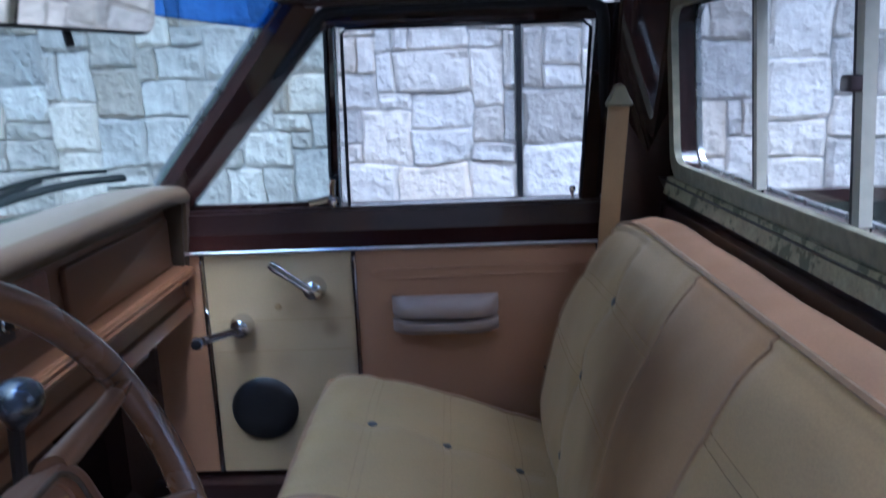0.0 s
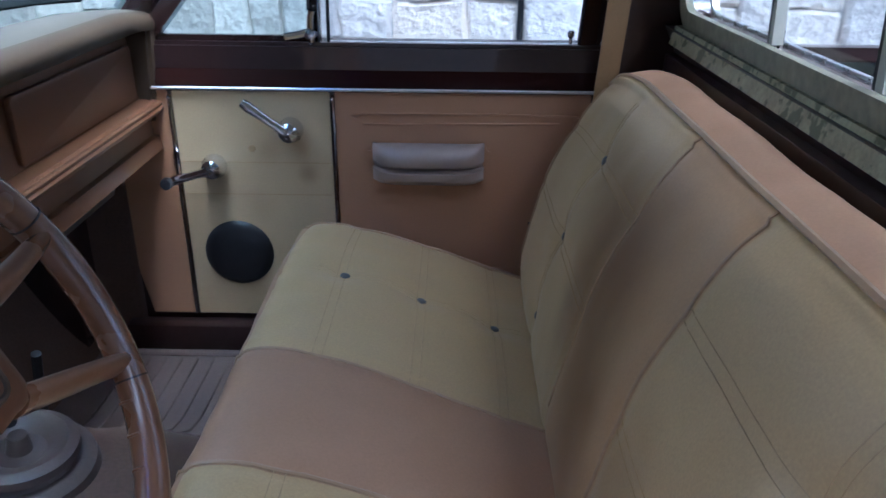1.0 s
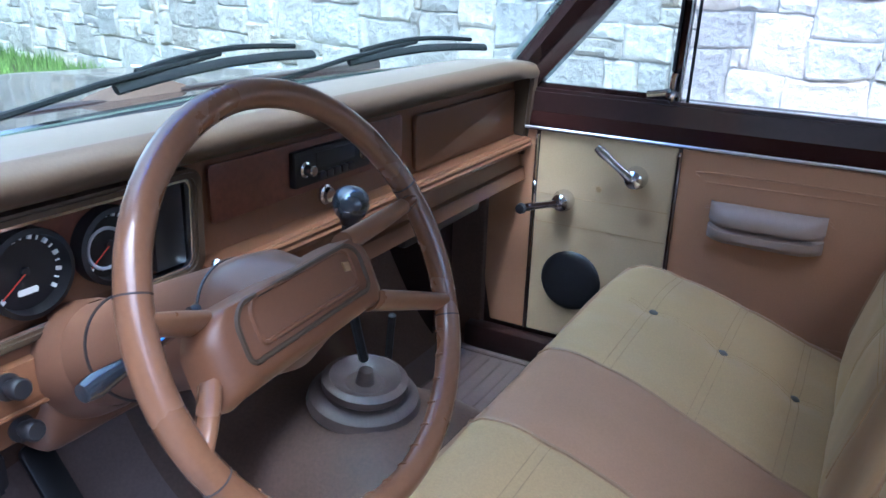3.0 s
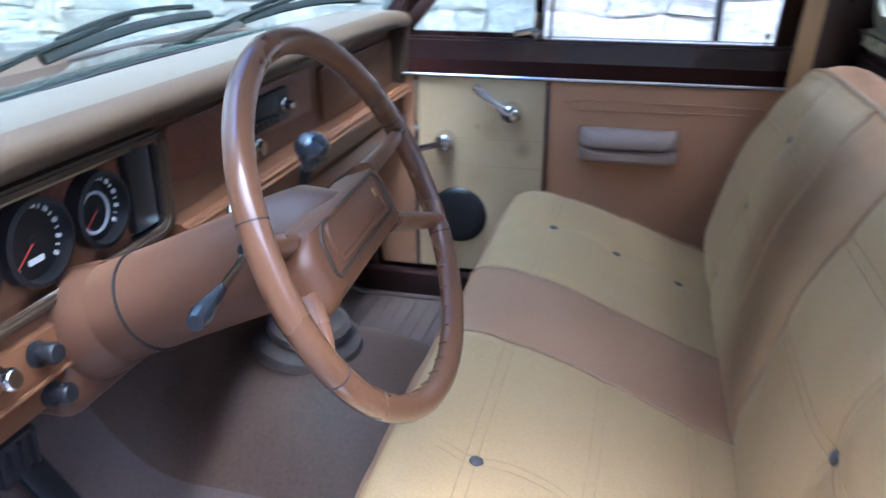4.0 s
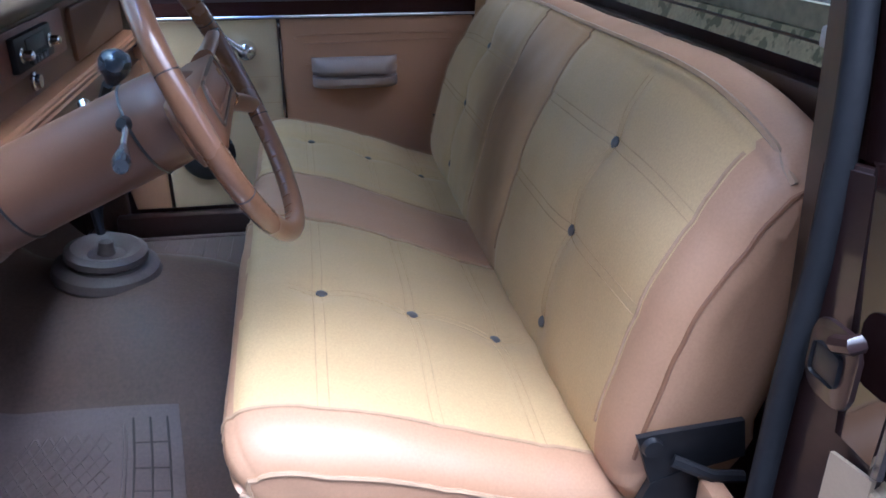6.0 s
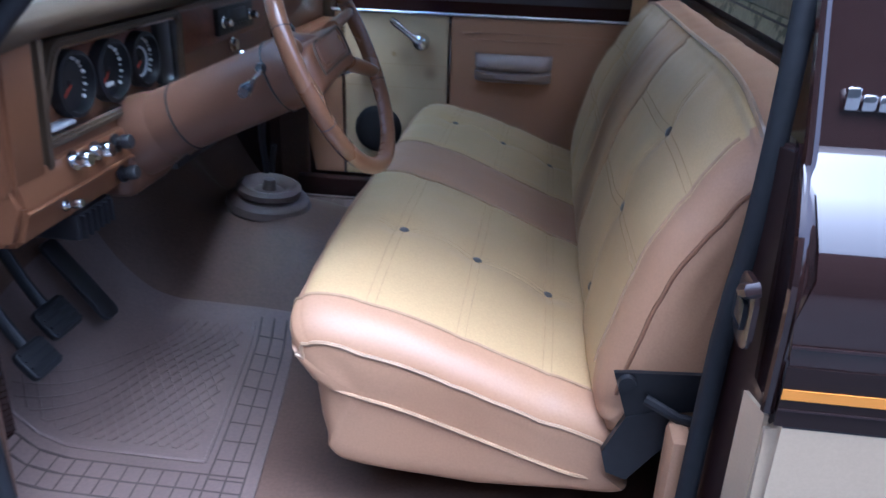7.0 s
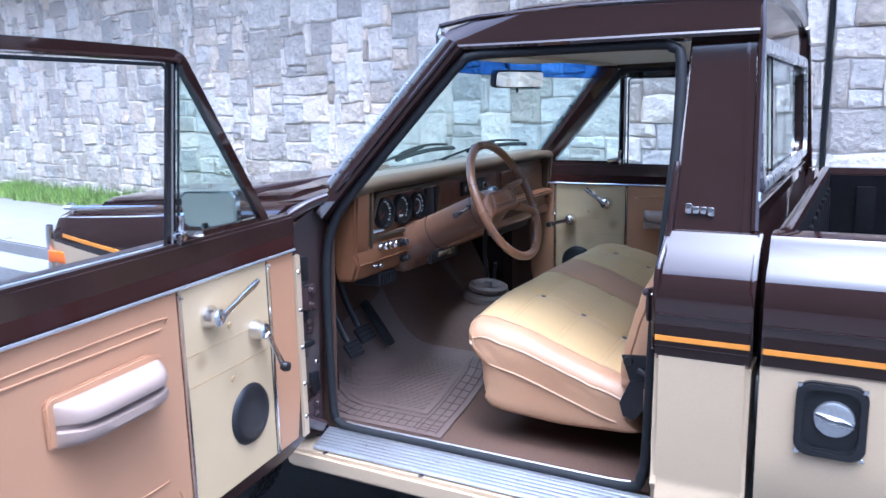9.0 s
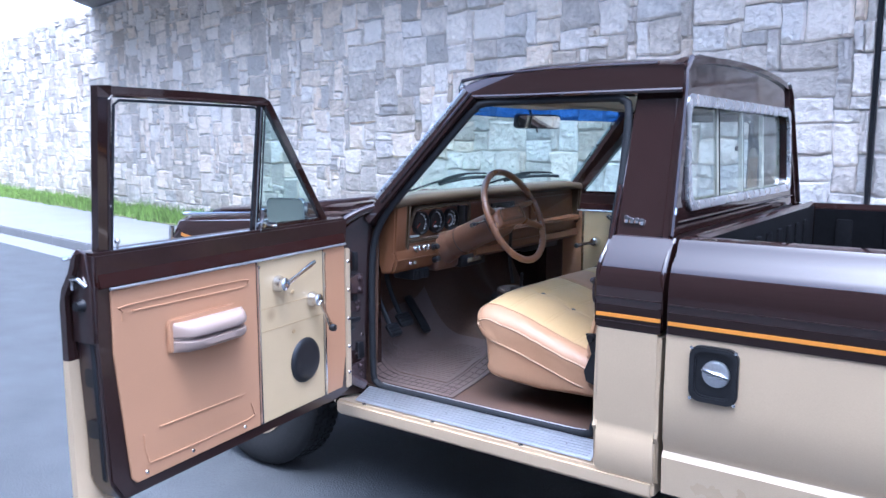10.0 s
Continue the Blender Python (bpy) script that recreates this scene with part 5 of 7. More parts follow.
    outline([(s * 0.015, 0.98), (s * 0.09, 0.98), (s * 0.09, 1.20), (s * 0.06, 1.225), (s * 0.03, 1.215), (s * 0.015, 1.12)], "x", L - 0.002, (0.010, 0, 0), 0.003, b)
    latch = part("latch_plate", b, JAMB, door, "brown painted latch plate on the door edge")
    part("latch_wheel", lathe([(0, 0.02), (0.012, 0.019), (0.014, 0.006), (0.018, 0)], (L + 0.008, s * 0.05, 1.08), (1, 0, 0), sides=16), DARKMETAL, latch)
    part("latch_loop", tube([(L + 0.008, s * 0.03, 1.13), (L + 0.02, s * 0.045, 1.15), (L + 0.02, s * 0.07, 1.15), (L + 0.008, s * 0.08, 1.12)], 0.006, sides=6), CHROME, latch)
    part("edge_pin", tube([(L - 0.01, s * 0.07, 1.205), (L + 0.03, s * 0.085, 1.20)], 0.005, sides=6), CHROME, latch)
    for z in (0.72, 0.86):
        b = bmesh.new()
        outline(round_rect(min(s * 0.03, s * 0.07), max(s * 0.03, s * 0.07), z, z + 0.05, 0.01), "x", L - 0.006, (0.004, 0, 0), 0, b)
        part("edge_recess", b, DARKMETAL, latch)
    part("bottom_seal", tube(Y([(0.02, 0.03, 0.538), (L - 0.06, 0.03, 0.538), (L - 0.015, 0.03, 0.61), (L - 0.002, 0.03, 0.98)]), 0.008, sides=6), RUBBER, door)
    # outside mirror
    if not drv:
        return door
    M = Matrix.Translation((0.115, s * 0.182, 1.244)) @ Matrix.Rotation(radians(-79), 4, "Z") @ Matrix.Rotation(radians(-2), 4, "X")
    b = bmesh.new()
    outline(round_rect(-0.077, 0.077, -0.048, 0.048, 0.016), "y", -0.030, (0, 0.030, 0), 0.005, b)
    for v in b.verts:
        v.co = M @ v.co
    mir = part("side_mirror", b, CHROME, door, "chrome-rimmed rectangular door mirror")
    b = bmesh.new()
    outline(round_rect(-0.072, 0.072, -0.043, 0.043, 0.013), "y", -0.002, (0, 0.0028, 0), 0, b)
    for v in b.verts:
        v.co = M @ v.co
    part("mirror_glass", b, MIRROR, mir)
    part("mirror_arm", tube(Y([(0.150, 0.108, 1.118), (0.145, 0.150, 1.150), (0.122, 0.196, 1.178), (0.120, 0.198, 1.205)]), 0.008, sides=8), CHROME, mir)
    b = lathe([(0, 0.010), (0.016, 0.008), (0.020, 0)], (0.150, s * 0.106, 1.115), (0, s, 0.3), sides=16)
    part("mirror_foot", b, CHROME, mir)
    return door


make_door("passenger_door", Matrix.Translation((-0.672, 1.752, 0)), 1, "closed brown passenger door with tan trim cards")
make_door("driver_door", Matrix.Translation((-0.6055, -0.144, 0)) @ Matrix.Rotation(math.atan2(-0.99064, 0.13649), 4, "Z"), -1, "wide open brown driver door with tan trim cards")

# ---------------------------------------------------------------- bench seat
def pillow(profile, y0, y1, r, stations, dent, axis):
    """A stuffed form: a closed x, z profile carried along y, its ends drawn in towards an axis. Returns points[station][k]."""
    prof = [Vector((p[0], p[1])) for p in profile]
    n = len(prof)
    cen = sum(prof, Vector((0, 0))) / n
    nor, pull = [], []
    for i in range(n):
        t = (prof[(i + 1) % n] - prof[i - 1]).normalized()
        q = Vector((t.y, -t.x))
        nor.append(q if q.dot(prof[i] - cen) > 0 else -q)
        pull.append((prof[i] - core(axis, prof[i])).normalized())
    ys = [(y0 + r * (1 - math.cos(math.pi / 2 * i / 6)), r * (1 - math.sin(math.pi / 2 * i / 6))) for i in range(7)]
    mid = [(mix(y0 + r, y1 - r, i / stations), 0.0) for i in range(1, stations)]
    ys = ys + mid + [(y0 + y1 - y, o) for y, o in ys[::-1]]
    out = []
    for y, o in ys:
        row = []
        for k in range(n):
            q = prof[k] - pull[k] * o * (1.0 if nor[k].y > -0.3 else 0.45)
            q = q - nor[k] * dent(q.x, y, q.y, nor[k])
            row.append((q.x, y, q.y))
        out.append(row)
    return out


def core(axis, p):
    """The point of the axis, a line from a to b in x, z, that is nearest to p."""
    a, b = Vector(axis[0]), Vector(axis[1])
    t = (p - a).dot(b - a) / (b - a).length_squared
    return a.lerp(b, min(1.0, max(0.0, t)))


def skin(rows, pick, axis):
    bm = bmesh.new()
    vs = [[bm.verts.new(p) for p in r] for r in rows]
    n = len(rows[0])
    for a, b in zip(vs, vs[1:]):
        for k in range(n):
            f = bm.faces.new((a[k], a[(k + 1) % n], b[(k + 1) % n], b[k]))
            f.material_index = pick(f.calc_center_median(), k)
    for e, y in ((vs[0], rows[0][0][1]), (vs[-1][::-1], rows[-1][0][1])):
        ring_ = e
        for q in (0.8, 0.55, 0.3, 0.06):
            nxt = []
            for v in e:
                c = core(axis, Vector((v.co.x, v.co.z)))
                x, z = c.x + (v.co.x - c.x) * q, c.y + (v.co.z - c.y) * q
                nxt.append(bm.verts.new((x, v.co.y + (0.003 * noise.noise((x * 10, z * 14, y)) + 0.0025 * noise.noise((x * 24 + z * 12, z * 24, y))), z)))
            for k in range(n):
                f = bm.faces.new((ring_[k], ring_[(k + 1) % n], nxt[(k + 1) % n], nxt[k]))
                f.material_index = 1
            ring_ = nxt
        f = bm.faces.new(ring_)
        f.material_index = 1
    return bm


CORE_C, CORE_B = ((-0.125, 0.735), (0.20, 0.672)), ((0.315, 0.80), (0.405, 1.13))
bench = part("bench_seat", box(bmesh.new(), -0.04, 0.24, 0.42, far(0.42), 0.515, 0.60, 0.01), DARKMETAL, truck, "tan and cream vinyl bench seat with dark tufting buttons")
SY0, SY1 = 0.192, far(0.192)
SEAMS = (0.817, 1.071)                      # the middle strip
PY = (0.525, 1.355)                         # the lines of buttons
cush = [(0.27, 0.595), (0.05, 0.585), (-0.13, 0.592), (-0.185, 0.615), (-0.203, 0.68), (-0.215, 0.77), (-0.240, 0.83), (-0.248, 0.868), (-0.228, 0.898), (-0.17, 0.902), (-0.08, 0.880), (0.02, 0.843), (0.12, 0.800), (0.20, 0.768), (0.262, 0.738), (0.288, 0.70), (0.287, 0.63)]
cush = [(p.x, p.y) for p in smooth_line([(x, z, 0) for x, z in cush], 5, True)]
CB = [(-0.128, 0.885), (0.015, 0.838), (0.152, 0.782)]


def dent_c(x, y, z, nrm):
    d = 0.0
    if nrm.y > 0.5:
        for bx, bz in CB:
            for py in PY:
                r2 = (x - bx) ** 2 + (y - py) ** 2
                d += 0.010 * math.exp(-r2 / 0.0012)
        for sy in SEAMS:
            d += 0.005 * math.exp(-((y - sy) / 0.009) ** 2)
        for bx, bz in CB:
            d += 0.0035 * math.exp(-((x - bx) / 0.014) ** 2) * (1 if not SEAMS[0] < y < SEAMS[1] else 0)
        d += 0.008 - 0.006 * (1 - abs((y - YC) / 0.7) ** 4)
        d += 0.004 * noise.noise((x * 5, y * 5, 0)) + 0.0015 * noise.noise((x * 22, y * 22, 1))
    else:
        d += 0.0045 * noise.noise((x * 9, y * 4, z * 12)) + 0.002 * noise.noise((x * 26, y * 20, z * 30))
    return d


def pick_c(c, k):
    if SEAMS[0] < c.y < SEAMS[1]:
        return 1
    if SY0 + 0.070 < c.y < SY1 - 0.070 and c.z > 0.735 and c.x > -0.235:
        return 0
    return 1


crow = pillow(cush, SY0, SY1, 0.055, 96, dent_c, CORE_C)
crow = [[(x, y, z - max(0, z - 0.70) / 0.18 * 0.030 * max(0, (abs(y - YC) - 0.44) / 0.28) ** 2) for x, y, z in r] for r in crow]
crow = [[(x, y, z - 0.009 * max(0, y - 0.525) * ease(0.60, 0.75, z)) for x, y, z in r] for r in crow]
part("cushion", skin(crow, pick_c, CORE_C), [CREAM, VINYL], bench, "seat cushion in cream panels with a pink-tan middle strip", 70)

back = [(0.215, 0.735), (0.212, 0.80), (0.235, 0.90), (0.262, 1.00), (0.308, 1.10), (0.340, 1.160), (0.364, 1.193), (0.390, 1.214), (0.436, 1.226), (0.468, 1.205), (0.476, 1.13), (0.462, 1.0), (0.430, 0.84), (0.395, 0.75), (0.33, 0.715), (0.25, 0.712)]
back = [(p.x, p.y) for p in smooth_line([(x, z, 0) for x, z in back], 5, True)]
BB = [(0.309, 1.100), (0.250, 0.960), (0.214, 0.800)]


def dent_b(x, y, z, nrm):
    d = 0.0
    if nrm.x < -0.3 and z < 1.205:
        for bx, bz in BB:
            for py in PY:
                d += 0.010 * math.exp(-((z - bz) ** 2 + (y - py) ** 2) / 0.0012)
        for sy in SEAMS:
            d += 0.005 * math.exp(-((y - sy) / 0.009) ** 2)
        for py in PY:
            d += 0.003 * math.exp(-((y - py) / 0.014) ** 2)
        for bx, bz in BB[:2]:
            d += 0.003 * math.exp(-((z - bz) / 0.014) ** 2) * (1 if not SEAMS[0] < y < SEAMS[1] else 0)
        d += 0.010 - 0.008 * (1 - abs((y - YC) / 0.72) ** 4)
    d += 0.004 * noise.noise((x * 5, y * 5, z * 5)) + 0.0015 * noise.noise((x * 22, y * 22, z * 22))
    # the ends draw back towards the bottom
    return d


BK = [min(range(len(back)), key=lambda i: (back[i][0] - x) ** 2 + (back[i][1] - z) ** 2) for x, z in ((0.215, 0.735), (0.390, 1.214))]


def pick_b(c, k):
    if not BK[0] <= k < BK[1]:
        return 1
    if SEAMS[0] < c.y < SEAMS[1]:
        return 2
    return 0 if 0.255 < c.y < far(0.255) else 1


brow = pillow(back, 0.185, far(0.185), 0.055, 96, dent_b, CORE_B)
brow = [[(x, y, z - max(0, z - 0.95) / 0.28 * 0.05 * max(0, (abs(y - YC) - 0.42) / 0.30) ** 2.2) for x, y, z in r] for r in brow]
part("backrest", skin(brow, pick_b, CORE_B), [CREAM, VINYL, BACKSTRIP], bench, "cream vinyl seat back with a worn pink-tan middle strip", 70)


def on_rows(rows, y, k):
    for a, b in zip(rows, rows[1:]):
        if a[0][1] <= y <= b[0][1]:
            t = (y - a[0][1]) / max(1e-6, b[0][1] - a[0][1])
            return Vector(a[k]).lerp(Vector(b[k]), t)
    return Vector(rows[0 if y < YC else -1][k])


def k_near(prof, x, z):
    return min(range(len(prof)), key=lambda i: (prof[i][0] - x) ** 2 + (prof[i][1] - z) ** 2)


def seam(rows, prof, nm, mat_, r, y=None, a=None, b=None, at=None, y0=None, y1=None, lift=0.0):
    """A stitched line or piping on a stuffed form: along the profile at y, or along y at one profile point."""
    if y is not None:
        ka, kb = k_near(prof, *a), k_near(prof, *b)
        ks = range(ka, kb + 1) if ka < kb else range(ka, kb - 1, -1)
        pts = [on_rows(rows, y, k) for k in ks]
    else:
        k = k_near(prof, *at)
        n = len(prof)
        best = None
        for k0 in ((k - 1) % n, k):
            p, q = Vector(prof[k0]), Vector(prof[(k0 + 1) % n])
            f = min(1, max(0, (Vector(at) - p).dot(q - p) / (q - p).length_squared))
            e = (p.lerp(q, f) - Vector(at)).length
            if best is None or e < best[0]:
                best = (e, k0, f)
        _, k0, f = best
        pts = [on_rows(rows, mix(y0, y1, i / 40), k0).lerp(on_rows(rows, mix(y0, y1, i / 40), (k0 + 1) % n), f) for i in range(41)]
    part(nm, tube(pts, r, sides=6), mat_, bench)


for y in SEAMS:
    seam(crow, cush, "cushion_piping", PIPING, 0.0032, y=y, a=(-0.203, 0.68), b=(0.262, 0.738))
    seam(brow, back, "backrest_piping", PIPING, 0.0024, y=y, a=(0.212, 0.80), b=(0.390, 1.214))
for (bx, bz) in CB:
    for y0, y1 in ((SY0 + 0.07, SEAMS[0]), (SEAMS[1], SY1 - 0.07)):
        for dx in (-0.007, 0.007):
            k = (bx + dx, bz - dx * 0.35)
            seam(crow, cush, "stitching", THREAD, 0.0007, at=k, y0=y0, y1=y1)
for (bx, bz) in BB[:2]:
    for y0, y1 in ((0.26, SEAMS[0]), (SEAMS[1], far(0.26))):
        for dz in (-0.007, 0.007):
            seam(brow, back, "stitching", THREAD, 0.0007, at=(bx + 0.36 * dz, bz + dz), y0=y0, y1=y1)
for py in PY:
    for dy in (-0.007, 0.007):
        seam(brow, back, "stitching", THREAD, 0.0007, y=py + dy, a=(0.212, 0.80), b=(0.364, 1.193))
        seam(crow, cush, "stitching", THREAD, 0.0007, y=py + dy, a=(-0.17, 0.902), b=(0.20, 0.768))
for y in (0.26, far(0.26)):
    seam(brow, back, "backrest_piping", PIPING, 0.003, y=y, a=(0.212, 0.80), b=(0.364, 1.193))
for y in (SY0 + 0.068, SY1 - 0.068):
    seam(crow, cush, "cushion_piping", PIPING, 0.0032, y=y, a=(-0.240, 0.83), b=(0.262, 0.738))
seam(brow, back, "top_piping", PIPING, 0.005, at=(0.390, 1.214), y0=0.20, y1=far(0.20))
seam(crow, cush, "front_piping", PIPING, 0.0032, at=(-0.247, 0.855), y0=SY0 + 0.058, y1=SY1 - 0.058)
seam(crow, cush, "front_piping", PIPING, 0.0032, at=(-0.21, 0.745), y0=SY0 + 0.058, y1=SY1 - 0.058)
for flip in (0, 1):
    g = (lambda y: far(y)) if flip else (lambda y: y)
    lo = smooth_line([(-0.202, 0.232, 0.752), (-0.186, 0.205, 0.750), (-0.160, 0.1915, 0.744), (-0.05, 0.1905, 0.718), (0.10, 0.1905, 0.668), (0.20, 0.1915, 0.636), (0.252, 0.205, 0.628)], 4)
    part("side_piping", tube([(p.x, g(p.y), p.z) for p in lo], 0.0036, sides=6), PIPING, bench)
    row = crow[-2] if flip else crow[1]
    ka, kb = k_near(cush, -0.2435, 0.84), k_near(cush, 0.275, 0.72)
    part("side_piping", tube([Vector(row[k]) for k in range(ka, kb + 1)], 0.0036, sides=6), PIPING, bench)
    row = brow[-3] if flip else brow[2]
    ka, kb = k_near(back, 0.213, 0.78), k_near(back, 0.47, 1.15)
    part("edge_piping", tube([Vector(row[k]) for k in range(ka, kb + 1)], 0.0032, sides=6), EDGING, bench)
for bx, bz in CB:
    for py in PY:
        k = k_near(cush, bx, bz)
        p = on_rows(crow, py, k)
        part("tufting_button", lathe([(0, 0.006), (0.006, 0.0055), (0.0095, 0.003), (0.010, -0.002)], p + Vector((0, 0, -0.001)), (0.35, 0, 1), sides=14), BUTTON, bench, "dark tufting button")
for bx, bz in BB:
    for py in PY:
        k = k_near(back, bx, bz)
        p = on_rows(brow, py, k)
        part("tufting_button", lathe([(0, 0.006), (0.006, 0.0055), (0.0095, 0.003), (0.010, -0.002)], p, (-1, 0, 0.35), sides=14), BUTTON, bench, "dark tufting button")
# folding hinge of the seat back
for flip in (0, 1):
    g = (lambda y: far(y)) if flip else (lambda y: y)
    s = -1 if flip else 1
    bm = bmesh.new()
    poly(bm, [(0.238, g(0.172), 0.835), (0.262, g(0.172), 0.838), (0.375, g(0.172), 0.845), (0.385, g(0.172), 0.79), (0.31, g(0.172), 0.775), (0.262, g(0.172), 0.765)], (0, s * 0.008, 0))
    poly(bm, [(0.262, g(0.17), 0.765), (0.315, g(0.17), 0.785), (0.335, g(0.17), 0.74), (0.275, g(0.17), 0.655), (0.245, g(0.17), 0.665), (0.235, g(0.17), 0.70)], (0, s * 0.012, 0))
    hg = part("seat_hinge", bm, DARKMETAL, bench, "black steel folding hinge of the seat back", 0)
    part("hinge_pivot", lathe([(0, 0.008), (0.012, 0.007), (0.014, 0)], (0.257, g(0.171), 0.822), (0, -s, 0), sides=16), DARKMETAL, hg)
    part("release_lever", tube([(0.285, g(0.168), 0.80), (0.33, g(0.150), 0.785), (0.37, g(0.148), 0.78)], 0.008, sides=8), DARKMETAL, hg)
# tan carpet lip and bracket behind the seat
bm = bmesh.new()
box(bm, 0.315, 0.345, 0.10, 0.16, 0.53, 0.78, 0.01)
part("seat_side_trim", bm, VINYL, truck, "tan vinyl flap beside the seat hinge")

# ---------------------------------------------------------------- dashboard
bm = bmesh.new()
face = [(-0.655, 1.236), (-0.65, 1.236), (-0.612, 1.236), (-0.604, 1.10), (-0.600, 1.085), (-0.585, 1.035), (-0.588, 0.985), (-0.60, 0.975), (-0.64, 0.968), (-0.655, 1.0)]
poly(bm, [(x, 0.115, z) for x, z in face], (0, far(0.115) - 0.115, 0))
bmesh.ops.bevel(bm, geom=[e for e in bm.edges if abs(e.verts[0].co.y - e.verts[1].co.y) > 1 and max(v.co.x for v in e.verts) > -0.62], offset=0.008, segments=2, affect="EDGES")
dash = part("dashboard", bm, DASH, truck, "brown plastic dashboard with a tan padded top", 30)
# padded top with an overhanging rolled lip
def pad_sect(y):
    u = (y - YC) / 0.836
    drop = 0.014 * max(0, abs(u) - 0.82) / 0.18
    foot = -0.80 + 0.15 * u * u
    return [(foot, 1.240), (foot + 0.002, 1.262), (-0.70, 1.286 - drop), (-0.63, 1.290 - drop), (-0.585, 1.287 - drop), (-0.565, 1.279 - drop), (-0.556, 1.266 - drop), (-0.560, 1.250 - drop), (-0.575, 1.240), (-0.61, 1.236), (-0.68, 1.236)]


bm = bmesh.new()
rows = [[bm.verts.new((x, y, z)) for x, z in pad_sect(y)] for y in [mix(0.108, far(0.108), i / 40) for i in range(41)]]
for a, b in zip(rows, rows[1:]):
    for k in range(11):
        bm.faces.new((a[k], a[(k + 1) % 11], b[(k + 1) % 11], b[k]))
bm.faces.new(rows[0])
bm.faces.new(rows[-1])
# upward faces take the paler colour that carries the sky's sheen
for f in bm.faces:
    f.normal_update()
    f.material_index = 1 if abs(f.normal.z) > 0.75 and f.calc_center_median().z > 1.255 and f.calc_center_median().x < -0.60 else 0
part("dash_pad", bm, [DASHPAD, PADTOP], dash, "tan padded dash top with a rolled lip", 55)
# upright ends of the pad framing the dash
for y0, y1, mt in ((0.110, 0.186, DASH), (0.186, 0.212, DASHPAD), (far(0.150), far(0.108), DASHPAD)):
    bm = bmesh.new()
    poly(bm, [(-0.575, y0, 1.268), (-0.560, y0, 1.25), (-0.572, y0, 1.06), (-0.582, y0, 1.04), (-0.62, y0, 1.04), (-0.64, y0, 1.268)], (0, y1 - y0, 0))
    bmesh.ops.bevel(bm, geom=list(bm.edges), offset=0.008, segments=2, affect="EDGES")
    part("dash_end_pad", bm, mt, dash, "", 45)
# hooded instrument cluster
C0, C1 = 0.262, 0.648


def flare(a, b):
    """The cluster's near end widens downwards."""
    return a - 0.055 * (1.222 - b) / 0.12 * (C1 - a) / (C1 - C0), b


bm = bmesh.new()
frame_put = lambda a, b: (-0.602 + 0.05 * (b - 1.17), flare(a, b)[0], b)
ring(bm, round_rect(C0 - 0.016, C1 + 0.016, 1.085, 1.234, 0.022, 5), round_rect(C0, C1, 1.098, 1.222, 0.014, 5), frame_put, (0.026, 0, 0))
bmesh.ops.bevel(bm, geom=[e for e in bm.edges if all(v.co.x > -0.584 for v in e.verts)], offset=0.004, segments=2, affect="EDGES")
cl = part("gauge_hood", bm, DASHPAD, dash, "three round gauges in a hooded cluster")
bm = bmesh.new()
ring(bm, round_rect(C0 - 0.001, C1 + 0.001, 1.097, 1.223, 0.015, 5), round_rect(C0 + 0.004, C1 - 0.004, 1.102, 1.218, 0.012, 5), frame_put, (0.020, 0, 0))
part("cluster_bezel", bm, CHROME, cl)
bm = bmesh.new()
outline([flare(a, b) for a, b in round_rect(C0, C1, 1.098, 1.222, 0.014, 5)], "x", -0.609, (0.003, 0, 0), 0, bm)
part("cluster_face", bm, WOOD, cl, "dark wood-grain gauge panel")
for y, r in ((0.312, 0.050), (0.422, 0.051), (0.530, 0.048)):
    c = (-0.605, y, 1.161)
    gauge = part("gauge", lathe([(r, 0), (r, 0.020), (r - 0.006, 0.022), (r - 0.008, 0.006), (0, 0.005)], c, (1, 0, 0), sides=36), DIAL, cl, "round black gauge with white markings")
    for i in range(19):
        a = radians(-220 + 260 * i / 18)
        q, w = (0.72, 0.92)
        p0 = Vector((c[0] + 0.0068, y - r * q * math.cos(a) * -1, 1.161 - r * q * math.sin(a)))
        p1 = Vector((c[0] + 0.0068, y - r * (0.82 if i % 2 else w * 0.9) * math.cos(a) * -1, 1.161 - r * (0.82 if i % 2 else w * 0.9) * math.sin(a)))
        part("mark", tube([p0, p1], 0.0012 if i % 2 else 0.0030, sides=4), WHITE, gauge)
    part("needle", tube([(c[0] + 0.009, y, 1.161), (c[0] + 0.009, y - 0.6 * r, 1.161 - 0.45 * r)], 0.0008, sides=4), RED, gauge)
    if y > 0.5:
        part("inner_ring", tube([(c[0] + 0.0085, y - 0.006 + 0.52 * r * math.cos(0.2 * k * math.pi / 2), 1.158 + 0.52 * r * math.sin(0.2 * k * math.pi / 2)) for k in range(20)], 0.0022, closed=True, sides=6), PALEGREY, gauge)
    part("hub", lathe([(0, 0.004), (0.005, 0.003), (0.006, 0)], (c[0] + 0.006, y, 1.161), (1, 0, 0), sides=12), DIAL, gauge)
    if 0.4 < y < 0.5:
        bm = bmesh.new()
        outline(round_rect(y - 0.012, y + 0.012, 1.135, 1.142, 0.002, 2), "x", c[0] + 0.0062, (0.001, 0, 0), 0, bm)
        part("counter", bm, WHITE, gauge)
bm = bmesh.new()
box(bm, -0.606, -0.592, 0.592, 0.642, 1.104, 1.216, 0.003)
part("cluster_end_cap", bm, BLACK, cl)
bm = bmesh.new()
box(bm, -0.606, -0.585, C0 - 0.03, C0 + 0.03, 1.106, 1.113, 0.002)
part("warning_lamp", bm, PALEGREY, cl)
